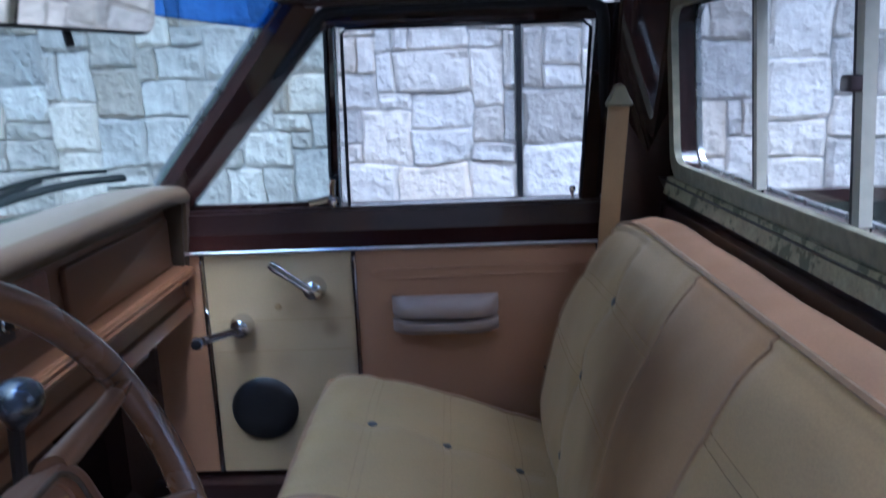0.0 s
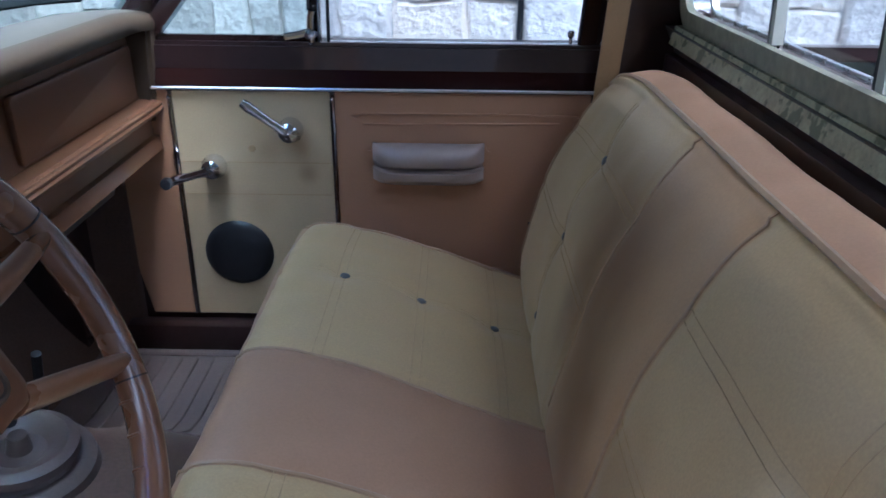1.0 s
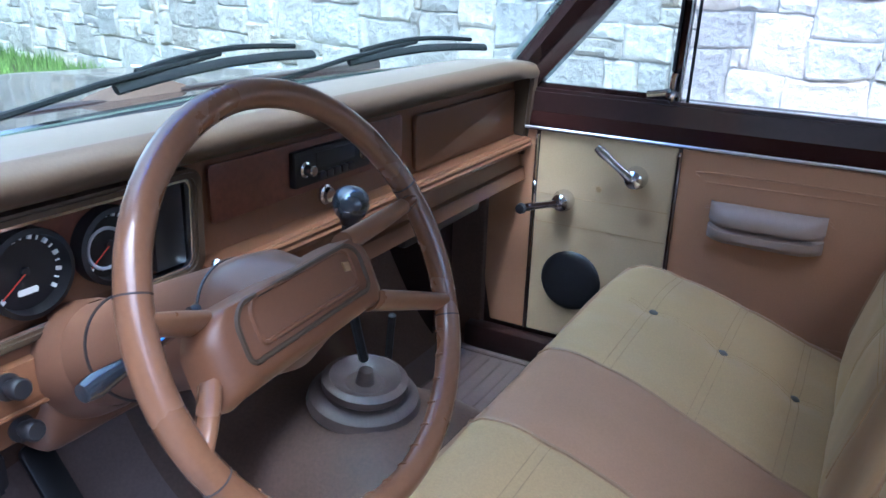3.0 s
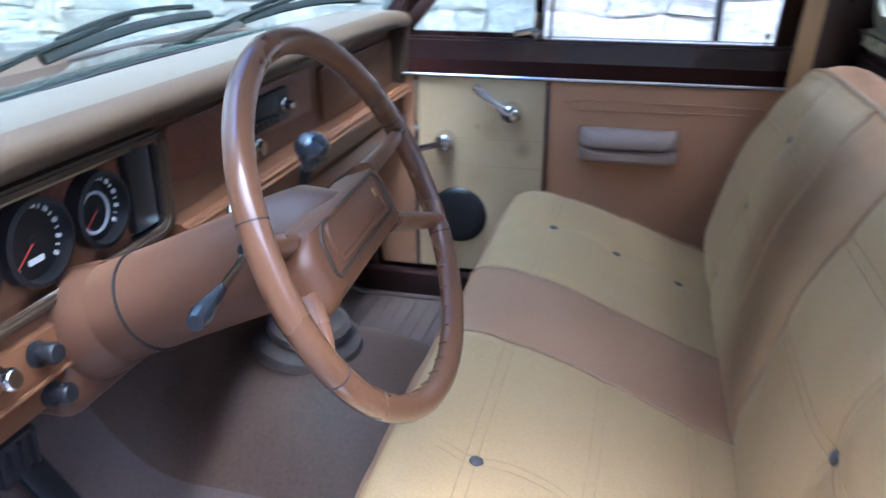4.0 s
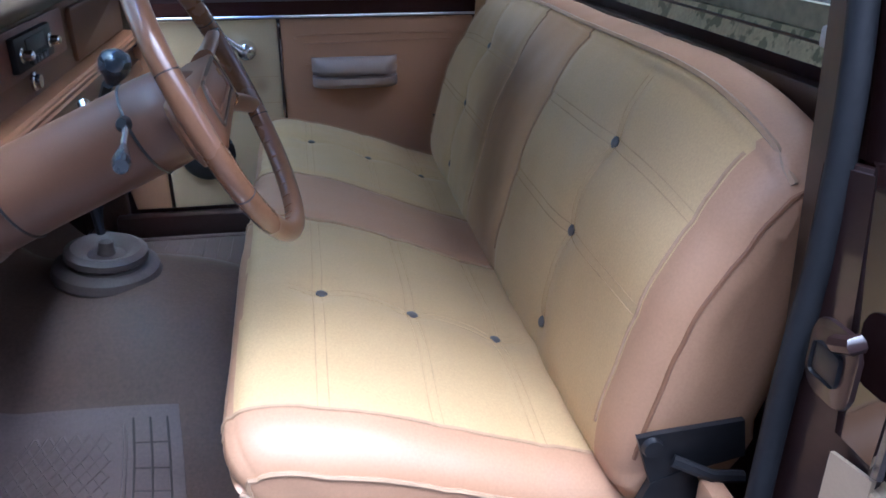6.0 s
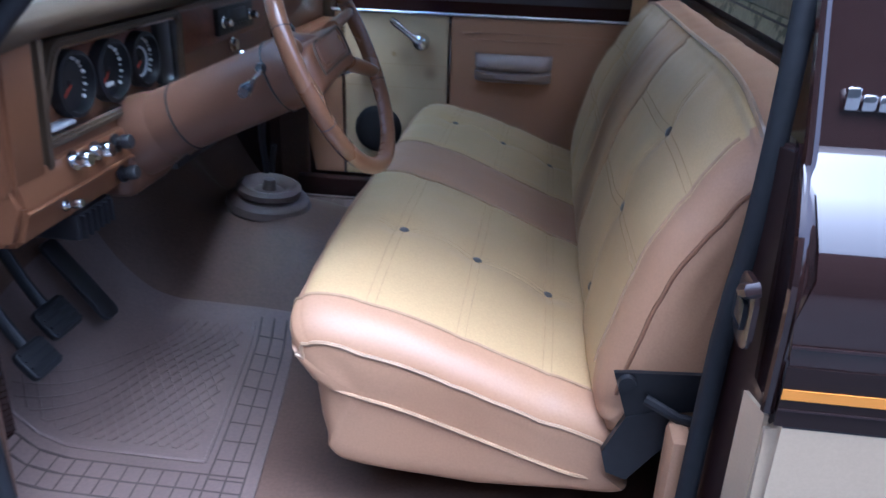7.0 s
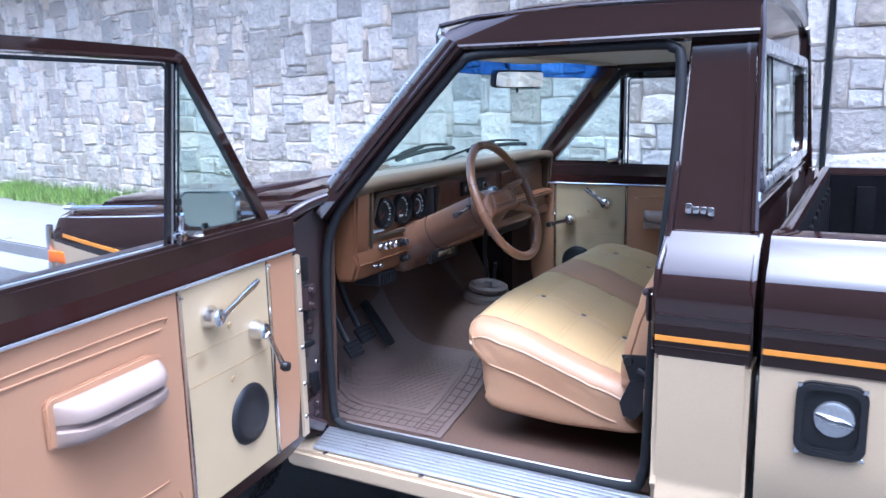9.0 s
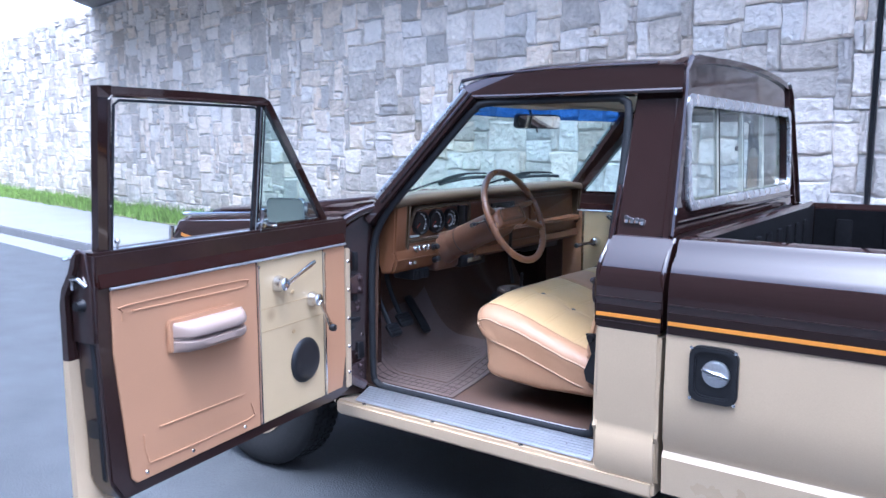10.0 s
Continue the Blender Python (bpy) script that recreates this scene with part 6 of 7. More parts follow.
# radio section
bm = bmesh.new()
outline(round_rect(0.700, 1.20, 1.138, 1.222, 0.008, 3), "x", -0.6055, (0.004, 0, 0), 0.001, bm)
part("veneer_panel", bm, WOOD, dash, "reddish wood-grain panel round the radio")
bm = bmesh.new()
box(bm, -0.604, -0.590, 0.868, 1.075, 1.152, 1.210, 0.003)
radio = part("radio", bm, DIAL, dash, "old black radio with knobs and pushbuttons")
bm = bmesh.new()
box(bm, -0.592, -0.588, 0.920, 1.025, 1.176, 1.202, 0.001)
part("radio_dial", bm, BLACK, radio)
for i in range(5):
    bm = bmesh.new()
    box(bm, -0.592, -0.583, 0.923 + i * 0.02, 0.939 + i * 0.02, 1.158, 1.170, 0.001)
    part("pushbutton", bm, DARKMETAL, radio)
for y in (0.892, 1.052):
    part("radio_knob", lathe([(0.013, 0), (0.013, 0.004), (0.009, 0.006), (0.009, 0.020), (0.007, 0.022), (0, 0.022)], (-0.592, y, 1.180), (1, 0, 0), sides=18), CHROME, radio)
for y, z, nm in ((0.955, 1.124, "cigarette_lighter"),):
    part(nm, lathe([(0.017, 0), (0.017, 0.005), (0.013, 0.007), (0.012, 0.014), (0, 0.015)], (-0.601, y, z), (1, 0, 0), sides=20), CHROME, dash, "chrome-ringed cigarette lighter")
# glove box and tray lip
bm = bmesh.new()
outline(round_rect(1.245, 1.718, 1.102, 1.214, 0.012, 4), "x", -0.608, (0.012, 0, 0), 0.004, bm)
part("glove_box_lid", bm, DASH, dash, "brown glove box lid")
bm = bmesh.new()
poly(bm, [(-0.61, 0.66, 1.098), (-0.566, 0.66, 1.094), (-0.555, 0.66, 1.082), (-0.560, 0.66, 1.066), (-0.60, 0.66, 1.058)], (0, far(0.115) - 0.66 - 0.005, 0))
bmesh.ops.bevel(bm, geom=[e for e in bm.edges if abs(e.verts[0].co.y - e.verts[1].co.y) > 0.5], offset=0.006, segments=2, affect="EDGES")
part("dash_tray_lip", bm, DASH, dash, "rolled brown lip below the glove box", 40)
bm = bmesh.new()
poly(bm, [(-0.60, 0.70, 1.02), (-0.575, 0.70, 1.015), (-0.57, 0.70, 0.985), (-0.60, 0.70, 0.965)], (0, far(0.115) - 0.70, 0))
part("dash_lower_rail", bm, DASH, dash, "", 40)
# lower driver's part of the dash, bent forward at its end
bm = bmesh.new()
poly(bm, [(-0.62, 0.112, 1.09), (-0.580, 0.112, 1.08), (-0.566, 0.112, 1.035), (-0.566, 0.112, 1.022), (-0.585, 0.112, 0.972), (-0.66, 0.112, 0.965)], (0, 0.36, 0))
bmesh.ops.bevel(bm, geom=list(bm.edges), offset=0.010, segments=2, affect="EDGES")
part("lower_dash_panel", bm, DASH, dash, "lower brown dash panel with switches", 40)
part("panel_crease", tube([(-0.563, 0.115, 1.025), (-0.563, 0.465, 1.025)], 0.003, sides=6), DASH, dash)
for y, z, mt, lab in ((0.247, 1.062, CHROME, "chrome switch knob"), (0.305, 1.060, CHROME, "chrome switch knob"), (0.365, 1.056, BLACK, "black switch knob"), (0.372, 1.002, BLACK, "black switch knob"), (0.208, 1.006, CHROME, "chrome screw head")):
    r = 0.012 if lab != "chrome screw head" else 0.007
    k = part("dash_knob", lathe([(r * 1.25, 0), (r * 1.25, 0.003), (r * 0.7, 0.004), (r * 0.7, 0.012), (r, 0.015), (r, 0.026), (r * 0.8, 0.029), (0, 0.029)], (-0.570, y, z), (1, 0, 0.2), sides=20), mt, dash, lab)
# air duct and lower parts under the dash
bm = bmesh.new()
box(bm, -0.70, -0.585, 0.255, 0.36, 0.925, 0.972, 0.008)
vent = part("air_vent", bm, BLACK, dash, "black air vent under the dash")
for i in range(6):
    bm = bmesh.new()
    box(bm, -0.587, -0.578, 0.262 + i * 0.016, 0.267 + i * 0.016, 0.93, 0.967)
    part("vent_fin", bm, BLACK, vent)
bm = bmesh.new()
box(bm, -0.66, -0.585, 0.60, 0.80, 0.935, 0.990, 0.006)
tray = part("ash_tray", bm, BLACK, dash, "black tray under the dash")
bm = bmesh.new()
box(bm, -0.586, -0.578, 0.64, 0.76, 0.952, 0.975, 0.002)
part("tray_front", bm, CHROME, tray)
bm = bmesh.new()
box(bm, -0.80, -0.62, 1.25, 1.60, 0.93, 1.03, 0.01)
part("heater_box", bm, BLACK, dash, "black heater box under the dash")
bm = bmesh.new()
box(bm, -1.06, -0.66, 0.20, far(0.20), 0.98, 1.19)
part("dash_back", bm, BLACK, dash)

# ---------------------------------------------------------------- steering
WC = Vector((-0.230, 0.467, 1.201))
WA = radians(24.5)
AX = Vector((math.cos(WA), 0, math.sin(WA)))         # towards the driver
UP = Vector((-math.sin(WA), 0, math.cos(WA)))
RT = Vector((0, 1, 0))


def on_wheel(r, deg, out=0.0):
    a = radians(deg)
    return WC + AX * out + r * (math.cos(a) * RT + math.sin(a) * UP)


RIM = 0.192
sw = part("steering_wheel", tube([on_wheel(RIM, 5 * i) for i in range(72)], 0.0135, closed=True, sides=12), WHEELRIM, truck, "caramel brown three-spoke steering wheel")
for i in range(60):
    a = -170 + i * 2.9
    part("finger_ridge", tube([on_wheel(RIM - 0.0120, a, -0.008), on_wheel(RIM - 0.0138, a, -0.002), on_wheel(RIM - 0.0130, a, 0.003)], 0.0014, sides=5), WHEELRIM, sw) if i % 3 == 0 and -165 < a < -15 else None
for deg, a, b, c, r0, joint in ((15, 0.060, 0.036, -0.010, 0.019, 20.5), (-21, 0.072, -0.026, -0.010, 0.016, -25.5), (166, -0.125, 0.028, -0.016, 0.014, 159.5), (-162, -0.132, -0.014, -0.018, 0.013, -155.5)):
    root = WC + RT * a + UP * b + AX * c
    end = on_wheel(RIM - 0.004, deg)
    mid = root.lerp(end, 0.55) + AX * 0.003
    part("spoke", tube(smooth_line([root, mid, end], 4), [r0 + (0.0125 - r0) * k / 8 for k in range(9)], sides=12, flat=0.6), WHEELRIM, sw, "", 60)
    part("rim_joint", lathe([(0.0120, -0.0008), (0.0138, -0.0008), (0.0138, 0.0008), (0.0120, 0.0008)], on_wheel(RIM, joint), on_wheel(1, joint + 90) - WC, sides=24), GROOVE, sw)
# padded centre bar
bm = bmesh.new()
def hub_pt(a, b, c):
    return WC + RT * (a - 0.015) + UP * (b + 0.024 - 0.021 * (a / 0.1) ** 2) + AX * (c - 0.030)


out = round_rect(-0.128, 0.100, -0.042, 0.030, 0.020, 5)
rows = []
for k, (sc, c) in enumerate(((0.86, -0.010), (1.0, 0.000), (1.0, 0.020), (0.93, 0.032), (0.84, 0.036))):
    rows.append([bm.verts.new(hub_pt(a * sc, b * sc, c)) for a, b in out])
for a, b in zip(rows, rows[1:]):
    for k in range(len(out)):
        bm.faces.new((a[k], a[(k + 1) % len(out)], b[(k + 1) % len(out)], b[k]))
bm.faces.new(rows[0])
bm.faces.new(rows[-1])
pad = part("horn_pad", bm, DASH, sw, "brown padded horn bar", 50)
# the outer bead's darker colour paints the shade along the pad's relief
for sc in (0.74, 0.60):
    part("pad_groove", tube([hub_pt(a * sc, b * sc * 0.9, 0.0362) for a, b in out], 0.0025, closed=True, sides=6), DASHPAD if sc > 0.7 else DASH, pad)
bm = bmesh.new()
poly(bm, [hub_pt(a, b, 0.036) for a, b in ((0.047, -0.005), (0.055, -0.005), (0.055, 0.004), (0.047, 0.004))], AX * 0.002)
part("emblem", bm, STRAP, pad, "small faded gold emblem")
# column
def col(s):
    return WC - AX * s


part("steering_column", lathe([(0.030, 0.0), (0.045, 0.03), (0.058, 0.055), (0.060, 0.085), (0.060, 0.10), (0.058, 0.105), (0.0585, 0.25), (0.060, 0.33), (0.060, 0.62), (0.02, 0.62)], WC, -AX, sides=36), COLUMN, truck, "brown steering column shroud", 45)
part("column_ring", tube([col(0.102) + 0.0595 * (math.cos(a * math.pi / 20) * RT + math.sin(a * math.pi / 20) * UP) for a in range(40)], 0.0022, closed=True, sides=5), BLACK, truck)
part("column_ring", tube([col(0.285) + 0.0600 * (math.cos(a * math.pi / 20) * RT + math.sin(a * math.pi / 20) * UP) for a in range(40)], 0.0018, closed=True, sides=5), BLACK, truck)
bm = bmesh.new()
lathe([(0.061, 0.33), (0.066, 0.35), (0.070, 0.385), (0.070, 0.45), (0.055, 0.45)], WC, -AX, bm, 32)
box(bm, -0.68, -0.56, 0.385, 0.56, 0.945, 1.04, 0.03, 3)
part("column_cover", bm, COLUMN, truck, "brown column cover below the dash", 50)
# turn stalk, hazard knob, key lock
st = [col(0.105) - RT * 0.052 + UP * 0.024, col(0.10) - RT * 0.09 + UP * 0.018, col(0.095) - RT * 0.14 + UP * 0.013]
bm = tube([st[0], st[1], st[2]], 0.0045)
stalk = part("turn_stalk", bm, CHROME, truck, "chrome turn signal stalk with a dark flared tip")
tip = st[2]
d = (st[2] - st[1]).normalized()
part("stalk_tip", tube([tip - d * 0.012, tip + d * 0.012, tip + d * 0.038, tip + d * 0.050], [0.005, 0.008, 0.0105, 0.008], sides=12), KNOB, stalk, "dark grey flared tip")
part("hazard_knob", lathe([(0.005, 0.05), (0.005, 0.062), (0.008, 0.065), (0.008, 0.074), (0, 0.076)], col(0.165) , (RT * 0.75 + UP * 0.9), sides=16), CHROME, truck, "chrome hazard knob on the column")
part("stalk_boot", lathe([(0.010, 0.05), (0.010, 0.060), (0.007, 0.064), (0.006, 0.067), (0, 0.067)], col(0.105), (-RT * 0.9 + UP * 0.42), sides=18), BLACK, stalk, "small dark boot at the stalk's root")

# gear lever with ball and rubber boot
BO = Vector((-0.548, 0.992, floor_z(-0.548, 0.992) + 0.016))
bt = part("gear_lever_boot", lathe([(0.080, -0.045), (0.098, -0.032), (0.106, -0.014), (0.101, 0.002), (0.088, 0.010), (0.075, 0.009), (0.070, 0.013), (0.080, 0.022), (0.079, 0.034), (0.066, 0.041), (0.050, 0.036), (0.036, 0.024), (0.018, 0.026), (0.013, 0.052), (0, 0.053)], BO + Vector((0, 0, 0.0)), (0.12, -0.05, 1), sides=40), BOOT, truck, "ringed brown rubber gear lever boot")
BALL = Vector((-0.417, 0.772, 1.184))
pts = smooth_line([BO + Vector((0, 0, 0.07)), (-0.538, 0.945, 0.93), (-0.49, 0.87, 1.05), BALL + Vector((-0.02, 0.02, -0.035))], 4)
lev = part("gear_lever", tube(pts, 0.009), DARKMETAL, truck, "black gear lever with a round grey knob")
part("gear_knob", lathe([(0.010, -0.034), (0.014, -0.024), (0.023, -0.011), (0.0255, 0.002), (0.022, 0.014), (0.012, 0.021), (0, 0.023)], BALL, (0.35, -0.25, 1), sides=28), KNOB, lev, "glossy grey-black gear knob")
# transfer case stub
bm = tube([(-0.60, 1.15, floor_z(-0.6, 1.15)), (-0.585, 1.14, 0.80), (-0.575, 1.13, 0.84)], 0.008)
part("transfer_lever", bm, DARKMETAL, truck)

# pedals
def pedal(x, y, z, w, h, nm, lab):
    bm = bmesh.new()
    outline(round_rect(-w / 2, w / 2, -h / 2, h / 2, 0.012, 3), "x", 0, (0.014, 0, 0), 0.003, bm)
    M = Matrix.Translation((x, y, z)) @ Matrix.Rotation(radians(-40), 4, "Y")
    for v in bm.verts:
        v.co = M @ v.co
    pd = part(nm, bm, BLACK, truck, lab)
    for i in range(4):
        bm = bmesh.new()
        box(bm, 0.014, 0.018, -w / 2 + 0.006, w / 2 - 0.006, -h / 2 + 0.006 + i * h / 4.2, -h / 2 + 0.011 + i * h / 4.2)
        for v in bm.verts:
            v.co = M @ v.co
        part("pad_rib", bm, RUBBER, pd)
    part("pedal_arm", tube(smooth_line([(x - 0.006, y, z + 0.01), (x - 0.05, y + 0.005, z + 0.07), (x - 0.09, y + 0.005, z + 0.16), (x - 0.12, y + 0.005, z + 0.30)], 3), 0.011, flat=0.6), DARKMETAL, pd)


pedal(-0.715, 0.268, 0.690, 0.075, 0.062, "clutch_pedal", "black ribbed clutch pedal")
pedal(-0.735, 0.365, 0.715, 0.085, 0.066, "brake_pedal", "black ribbed brake pedal")
bm = bmesh.new()
M = Matrix.Translation((-0.80, 0.545, 0.70)) @ Matrix.Rotation(radians(-38), 4, "Y")
outline(round_rect(-0.025, 0.025, -0.10, 0.10, 0.015, 3), "x", 0, (0.012, 0, 0), 0.003, bm)
for v in bm.verts:
    v.co = M @ v.co
part("accelerator_pedal", bm, BLACK, truck, "long black accelerator pedal")

# ---------------------------------------------------------------- mirror, wipers, belts
bm = bmesh.new()
outline(round_rect(-0.135, 0.135, -0.032, 0.032, 0.018, 4), "x", 0, (-0.025, 0, 0), 0.006, bm)
M = Matrix.Translation((-0.360, 0.893, 1.590)) @ Matrix.Rotation(radians(-18), 4, "Z") @ Matrix.Rotation(radians(8), 4, "Y")
for v in bm.verts:
    v.co = M @ v.co
inm = part("inside_mirror", bm, BLACK, truck, "black-framed inside rear-view mirror")
bm = bmesh.new()
outline(round_rect(-0.129, 0.129, -0.027, 0.027, 0.015, 4), "x", 0.0005, (0.002, 0, 0), 0, bm)
for v in bm.verts:
    v.co = M @ v.co
part("mirror_glass", bm, MIRROR, inm)
part("mirror_stem", tube([M @ Vector((-0.024, 0, 0.0)), (-0.41, 0.905, 1.625), (-0.425, 0.908, 1.655)], 0.007), BLACK, inm)
part("mirror_toggle", tube([M @ Vector((-0.012, 0.0, -0.03)), M @ Vector((-0.006, 0, -0.048))], 0.005), BLACK, inm)


def wiper(p0, p1, piv):
    p0, p1, piv = Vector(p0), Vector(p1), Vector(piv)
    d = p1 - p0
    lift = Vector((-0.012, 0, 0.02))
    w = part("wiper", tube([p0 + d * t + Vector((0, 0, 0.012 * math.sin(math.pi * t))) for t in (0, 0.15, 0.3, 0.5, 0.7, 0.85, 1)], 0.006, flat=1.6, sides=6), WIPER, truck, "black windshield wiper on a metal arm")
    part("wiper_bow", tube([p0 + d * t + lift * (0.4 + 0.9 * math.sin(math.pi * t)) + Vector((0, 0, 0.006)) for t in (0.1, 0.25, 0.4, 0.5, 0.6, 0.75, 0.9)], 0.005, sides=6), WIPER, w)
    part("wiper_arm", tube([piv, piv.lerp(p0 + d * 0.5 + lift, 0.5) + Vector((0, 0, 0.01)), p0 + d * 0.5 + lift * 1.3], 0.005, sides=6), WIPER, w)
    part("wiper_pivot", lathe([(0.014, 0), (0.014, 0.012), (0.010, 0.022), (0, 0.024)], piv - Vector((0, 0, 0.014)), (-0.3, 0, 1), sides=14), BLACK, w)


wiper((-0.775, 1.27, 1.300), (-0.660, 1.665, 1.312), (-0.815, 1.06, 1.272))
wiper((-0.808, 0.73, 1.302), (-0.790, 1.175, 1.322), (-0.80, 0.44, 1.272))


def belt(flip):
    g = (lambda y: far(y)) if flip else (lambda y: y)
    s = -1 if flip else 1
    bm = bmesh.new()
    if flip:
        poly(bm, [(0.367, g(0.240), 1.432), (0.411, g(0.240), 1.432), (0.401, g(0.205), 1.18), (0.389, g(0.165), 0.86), (0.345, g(0.165), 0.86), (0.357, g(0.205), 1.18)], (0, s * 0.003, 0))
    else:
        poly(bm, [(0.430, 0.240, 1.432), (0.462, 0.212, 1.432), (0.466, 0.190, 0.80), (0.434, 0.218, 0.80)], (0.002, 0.003, 0))
    b = part("seat_belt", bm, STRAP, truck, "tan webbing seat belt on the pillar", 0)
    bm = bmesh.new()
    outline([(0.360, 1.424), (0.418, 1.424), (0.414, 1.436), (0.393, 1.464), (0.393, 1.470), (0.385, 1.470), (0.385, 1.464), (0.364, 1.436)], "y", g(0.228), (0, s * 0.024, 0), 0.005, bm)
    for v in bm.verts:
        v.co.x += 0.0 if flip else 0.062
    part("belt_guide", bm, GUIDE, b, "cream belt guide cover")
    if not flip:
        bm = bmesh.new()
        box(bm, 0.418, 0.487, 0.205, 0.238, 1.278, 1.302, 0.005)
        part("belt_tongue", bm, ALU, b, "silver belt tongue")


belt(False)
belt(True)

# ---------------------------------------------------------------- loose rubber mat on the driver's floor
def mat_p(u, v):
    x = mix(mix(-0.305, -0.395, v), mix(-0.725, -0.755, v), u)
    y = mix(0.135, 0.715, v)
    return (x, y, floor_z(x, y) + 0.0015)


bm = bmesh.new()
sheet(lambda u, v: mat_p(1.36 * u, v), 26, 20, (0, 0, 0.005), bm)
mat = tagged(part("floor_mat", bm, MAT, None, smooth=60), "mauve-brown ribbed rubber mat on the cab floor", "floor mat")
def strip(a, b, r=0.0022, nm="rib", mt=MAT, lift=0.0065):
    pts = [Vector(mat_p(mix(a[0], b[0], t / 8), mix(a[1], b[1], t / 8))) + Vector((0, 0, lift)) for t in range(9)]
    part(nm, tube(pts, r, sides=5), mt, mat)


for u in (0.06, 0.14, 0.22):
    strip((u, 0.03), (u, 0.97), 0.0025, "groove", GROOVE, 0.0042)
for i in range(10):
    strip((0.06, 0.08 + i * 0.091), (0.22, 0.08 + i * 0.091), 0.0022, "groove", GROOVE, 0.0042)
for v in (0.05, 0.12, 0.19):
    strip((0.06, v), (1.30, v), 0.0025, "groove", GROOVE, 0.0042)
for i in range(13):
    strip((0.26 + i * 0.08, 0.05), (0.26 + i * 0.08, 0.19), 0.0022, "groove", GROOVE, 0.0042)
strip((0.26, 0.24), (0.26, 0.95), 0.004)
strip((0.26, 0.24), (1.28, 0.24), 0.004)
bm = bmesh.new()
for i in range(-8, 24):
    for way in (1, -1):
        run = []
        for k in range(41):
            v = mix(0.29, 0.93, k / 40)
            u = 0.36 + i * 0.062 + way * (v - 0.61) * 0.95
            if 0.32 < u < 1.20 and u - 0.32 < 0.40 + 0.62 * (0.93 - v) / 0.64:
                run.append(Vector(mat_p(u, v)) + Vector((0, 0, 0.0055)))
        if len(run) > 2:
            tube(run, 0.0026, bm, sides=4)
part("diamond_tread", bm, MAT, mat, "diamond-pattern heel pad", 0)

# the same on the passenger's side, ribbed across
def far_mat_p(u, v):
    x = mix(-0.30, -0.74, u)
    y = mix(1.25, 1.69, v)
    return (x, y, floor_z(x, y) + 0.0015)


pmat = tagged(part("floor_mat", sheet(far_mat_p, 20, 20, (0, 0, 0.005)), MAT, None, smooth=60), "worn mauve-brown rubber mat on the passenger floor", "floor mat")
for i in range(9):
    u = 0.16 + i * 0.085
    part("rib", tube([Vector(far_mat_p(u, mix(0.10, 0.90, t / 6))) + Vector((0, 0, 0.006)) for t in range(7)], 0.0035, sides=5), MAT, pmat)
for v in (0.06, 0.94):
    part("rim", tube([Vector(far_mat_p(mix(0.05, 0.97, t / 8), v)) + Vector((0, 0, 0.006)) for t in range(9)], 0.005, sides=5), MAT, pmat)

# ================================================================ the stone wall
def unit_stone(rng):
    """A rough block in a unit cell: x across, z up, y = 0 at its back and about 1 at its face."""
    n = 6
    vs, fs = [], []
    fx = [0.0, 0.07, 0.27, 0.5, 0.73, 0.93, 1.0]
    seed = rng.uniform(0, 90)
    slope, tip = rng.uniform(-0.25, 0.25), rng.uniform(-0.25, 0.25)
    for j in range(n + 1):
        for i in range(n + 1):
            edge = i in (0, n) or j in (0, n)
            x = fx[i] + rng.uniform(-0.018, 0.018)
            z = fx[j] + rng.uniform(-0.018, 0.018)
            y = 0.9 + 0.8 * noise.noise((x * 2.3, z * 2.3, seed)) + rng.uniform(-0.2, 0.2) + slope * (x - 0.5) + tip * (z - 0.5)
            if edge:
                y = 0.3 + 0.3 * max(0, y - 0.6)
            if i in (0, n) and j in (0, n):
                x += 0.012 if i == 0 else -0.012
                z += 0.012 if j == 0 else -0.012
            vs.append((x, y, z))
    for j in range(n):
        for i in range(n):
            a = j * (n + 1) + i
            fs.append((a, a + 1, a + n + 2, a + n + 1))
    rim = [i for i in range(n + 1)] + [(j + 1) * (n + 1) - 1 for j in range(1, n + 1)] + [n * (n + 1) + i for i in range(n - 1, -1, -1)] + [j * (n + 1) for j in range(n - 1, 0, -1)]
    base = len(vs)
    vs += [(vs[i][0], 0.0, vs[i][2]) for i in rim]
    m = len(rim)
    for k in range(m):
        fs.append((rim[k], rim[(k + 1) % m], base + (k + 1) % m, base + k))
    return vs, fs


rng = random.Random(11)
UNITS = [unit_stone(rng) for _ in range(14)]
WH = 4.55
S0, S1 = -9.0, 62.0


def ashlar():
    """Squared rubble of mixed sizes without running courses: cells (s, z, width, height)."""
    q = 0.118
    nx, nz = int((S1 - S0) / q), int(WH / q)
    full = np.zeros((nz, nx), bool)
    sizes = [(3, 2)] * 5 + [(4, 2)] * 4 + [(2, 2)] * 3 + [(4, 3)] * 5 + [(3, 3)] * 4 + [(2, 1)] * 3 + [(3, 1)] * 3 + [(2, 3)] * 2 + [(5, 3)] * 2 + [(1, 2), (5, 2), (4, 4), (1, 1)]
    xs = [S0 + q * i + rng.uniform(-0.02, 0.02) for i in range(nx + 1)]
    zs = [q * j + rng.uniform(-0.02, 0.02) for j in range(nz + 1)]
    out = []
    for j in range(nz):
        for i in range(nx):
            if full[j, i]:
                continue
            w, h = rng.choice(sizes)
            w, h = min(w, nx - i), min(h, nz - j)
            k = 1
            while k < w and not full[j, i + k]:
                k += 1
            w = k
            full[j:j + h, i:i + w] = True
            out.append((xs[i], zs[j], xs[i + w] - xs[i], zs[j + h] - zs[j]))
    return out


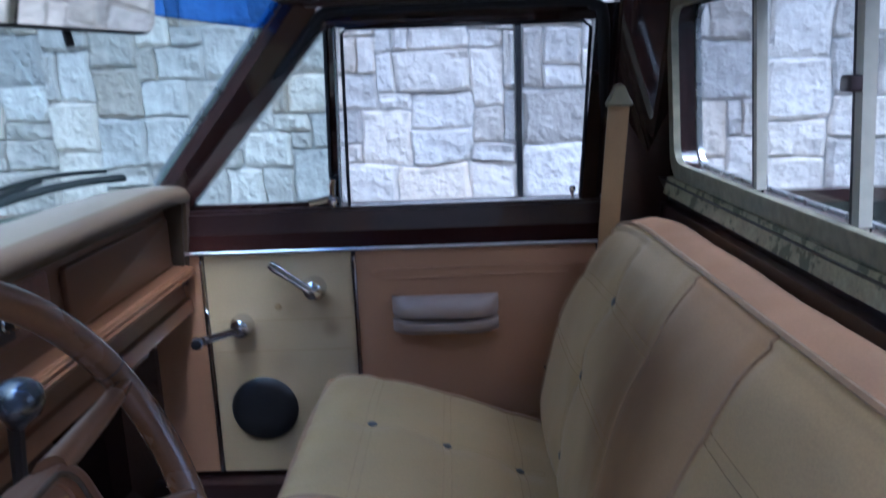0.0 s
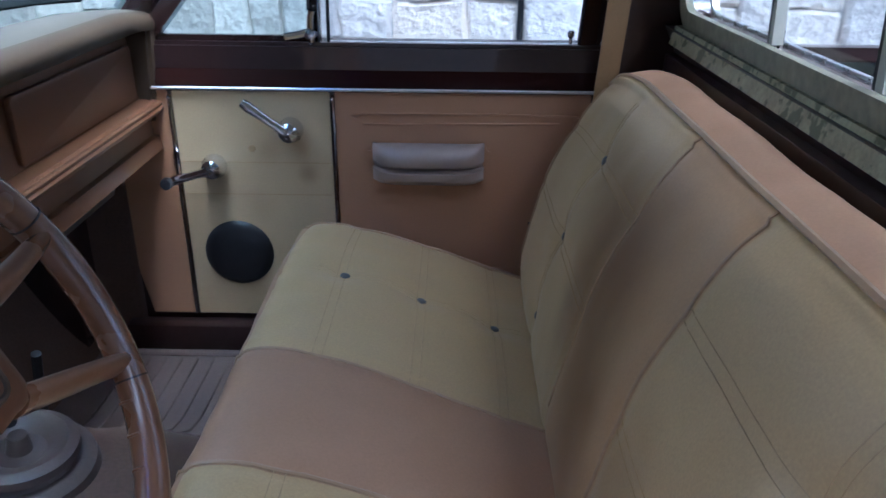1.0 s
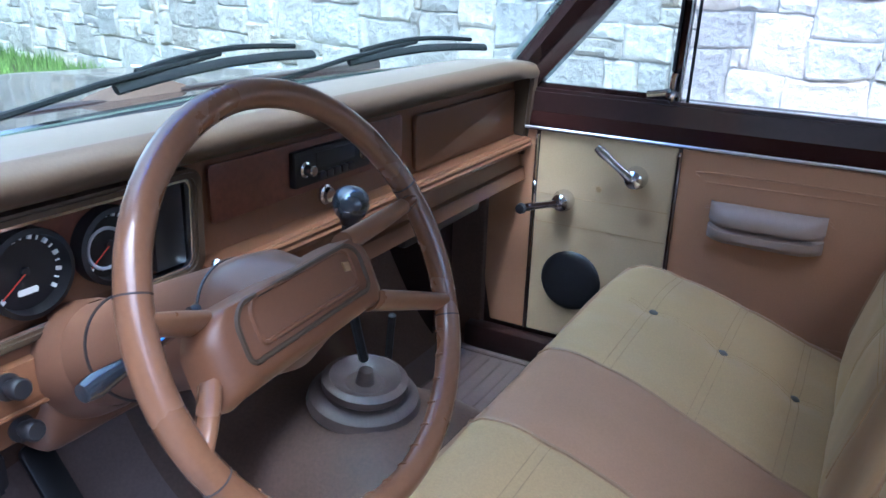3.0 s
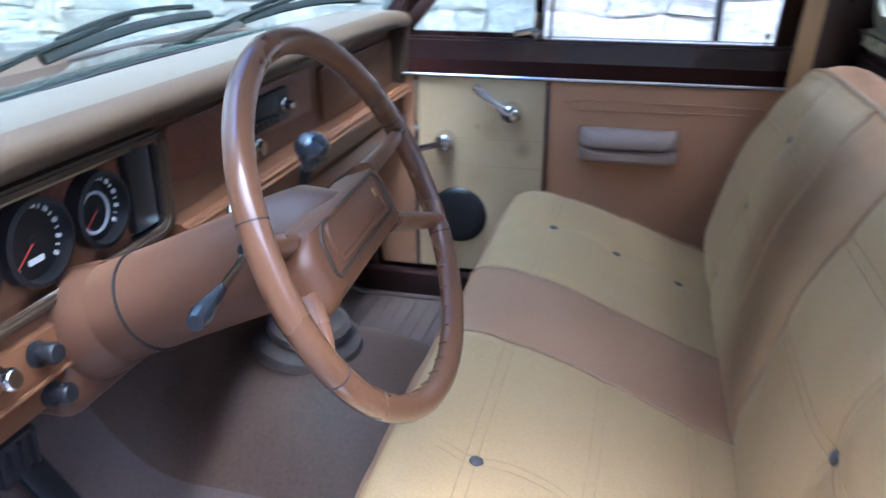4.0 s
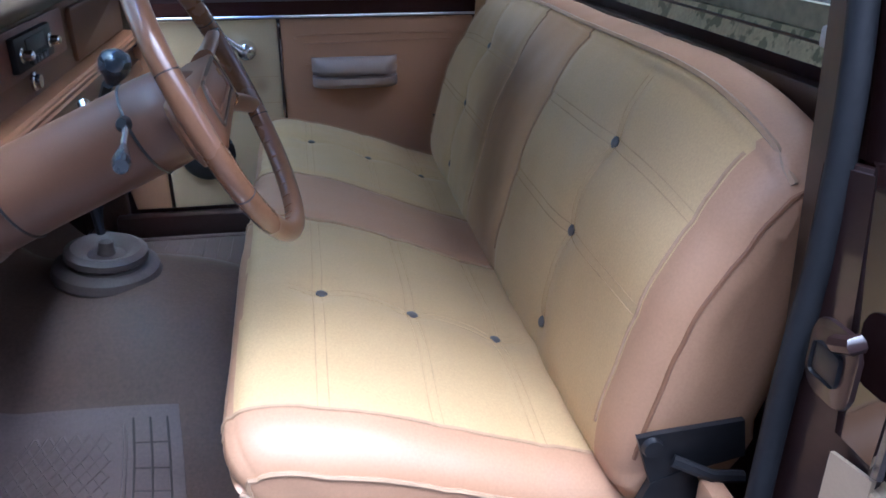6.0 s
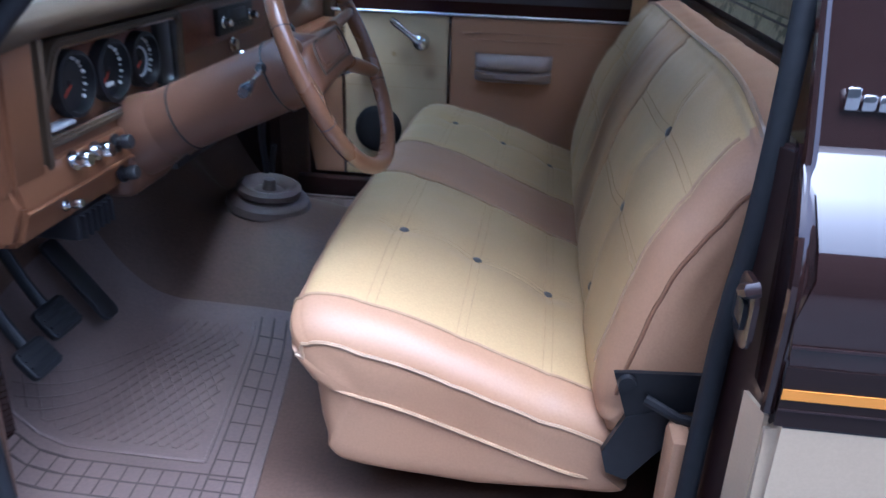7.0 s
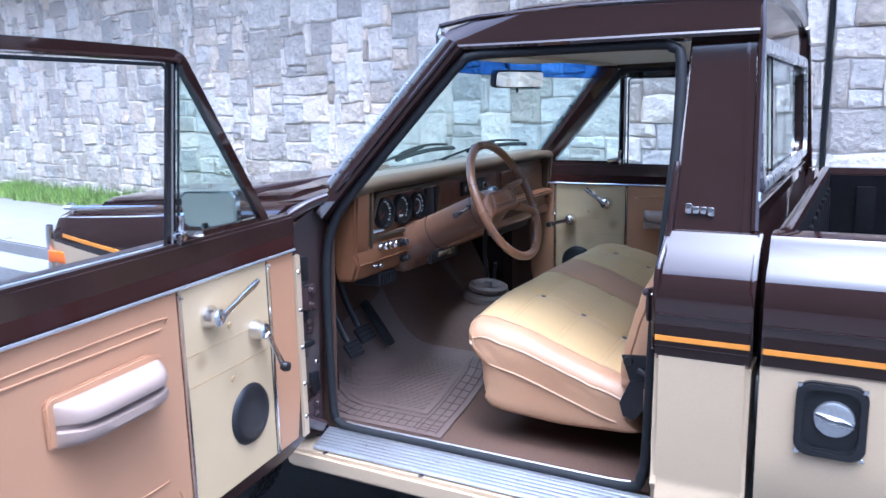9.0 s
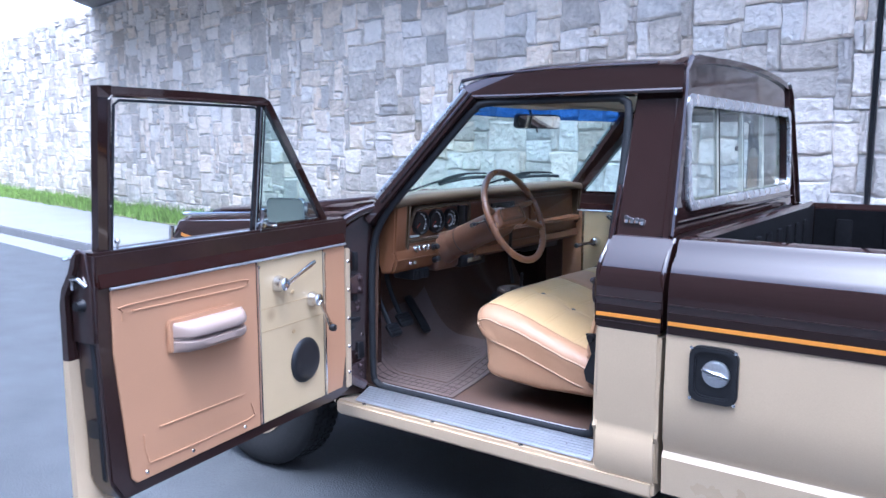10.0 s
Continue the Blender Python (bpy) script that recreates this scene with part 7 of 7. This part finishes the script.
bm = bmesh.new()
poly(bm, [along(S0 - 1, 0, -0.2), along(S1 + 1, 0, -0.2), along(S1 + 1, -0.45, -0.2), along(S0 - 1, -0.45, -0.2)], (0, 0, WH + 0.18))
wall = tagged(part("stone_wall", bm, MORTAR), "tall retaining wall of squared pale grey granite", "stone wall", kind="structure")
# black expansion joint
bm = bmesh.new()
poly(bm, [along(-0.016, 0.0, 0.0), along(0.016, 0.0, 0.0), along(0.016, 0.045, 0.0), along(-0.016, 0.045, 0.0)], (0, 0, WH - 0.05))
part("expansion_joint", bm, BLACK, wall, "black vertical joint in the wall")

cells = ashlar()
GAP = 0.0042


def wavy(s, z):
    """Uneven joints: every line of the wall wanders a little."""
    a = noise.noise((s * 2.7, z * 2.7, 3.0))
    b = noise.noise((s * 2.7, z * 2.7, 9.0))
    c = noise.noise((s * 8.0, z * 8.0, 5.0))
    k = ease(0.02, 0.25, abs(s))
    return s + k * (0.026 * a + 0.012 * c), z + 0.026 * b + 0.012 * noise.noise((s * 8.0, z * 8.0, 15.0))


def block(unit, s, z, w, h, d):
    out = []
    for x, y, zz in unit:
        ss, q = wavy(s + GAP + x * (w - 2 * GAP), z + GAP + zz * (h - 2 * GAP))
        out.append((ss, -0.005 + y * d, q))
    return out

turn = Matrix((( WALL_D.x, WALL_N.x, 0, 0), (WALL_D.y, WALL_N.y, 0, 0), (0, 0, 1, 0), (0, 0, 0, 1)))
near, rest = [], []
for s, z, w, h in cells:
    if s < 0.03 < s + w or s < -0.03 < s + w:
        # stones stop at the joint
        if s < -0.05:
            near.append((s, z, -0.02 - s, h))
        if s + w > 0.05:
            near.append((0.02, z, s + w - 0.02, h))
        continue
    (near if -2.6 < s < 6.0 and 0.25 < z < 2.9 else rest).append((s, z, w, h))
near.sort(key=lambda c: abs(c[0] - 1.5) * 0.6 + abs(c[1] - 1.4))
rest += near[290:]
near = near[:290]
for s, z, w, h in near:
    vs, fs = rng.choice(UNITS)
    pts = block(vs, s, z, w, h, rng.uniform(0.03, 0.055))
    me = bpy.data.meshes.new("stone")
    me.from_pydata([(a - s, b, c - z) for a, b, c in pts], [], fs)
    me.materials.append(STONE)
    me.polygons.foreach_set("use_smooth", [True] * len(me.polygons))
    me.set_sharp_from_angle(angle=radians(30))
    ob = new("stone", me)
    ob.parent = wall
    ob.matrix_basis = Matrix.Translation(along(s, 0, z)) @ turn
allv, allf = [], []
for s, z, w, h in rest:
    vs, fs = rng.choice(UNITS)
    n = len(allv)
    for a, b, c in block(vs, s, z, w, h, rng.uniform(0.03, 0.055)):
        p = along(a, b, c)
        allv.append((p.x, p.y, p.z))
    allf += [tuple(n + i for i in f) for f in fs]
me = bpy.data.meshes.new("stones")
me.from_pydata(allv, [], allf)
ob = link_mesh("stones", me, STONES, 28)
ob.parent = wall
tagged(ob, "rough squared granite blocks of the wall", kind="stuff")
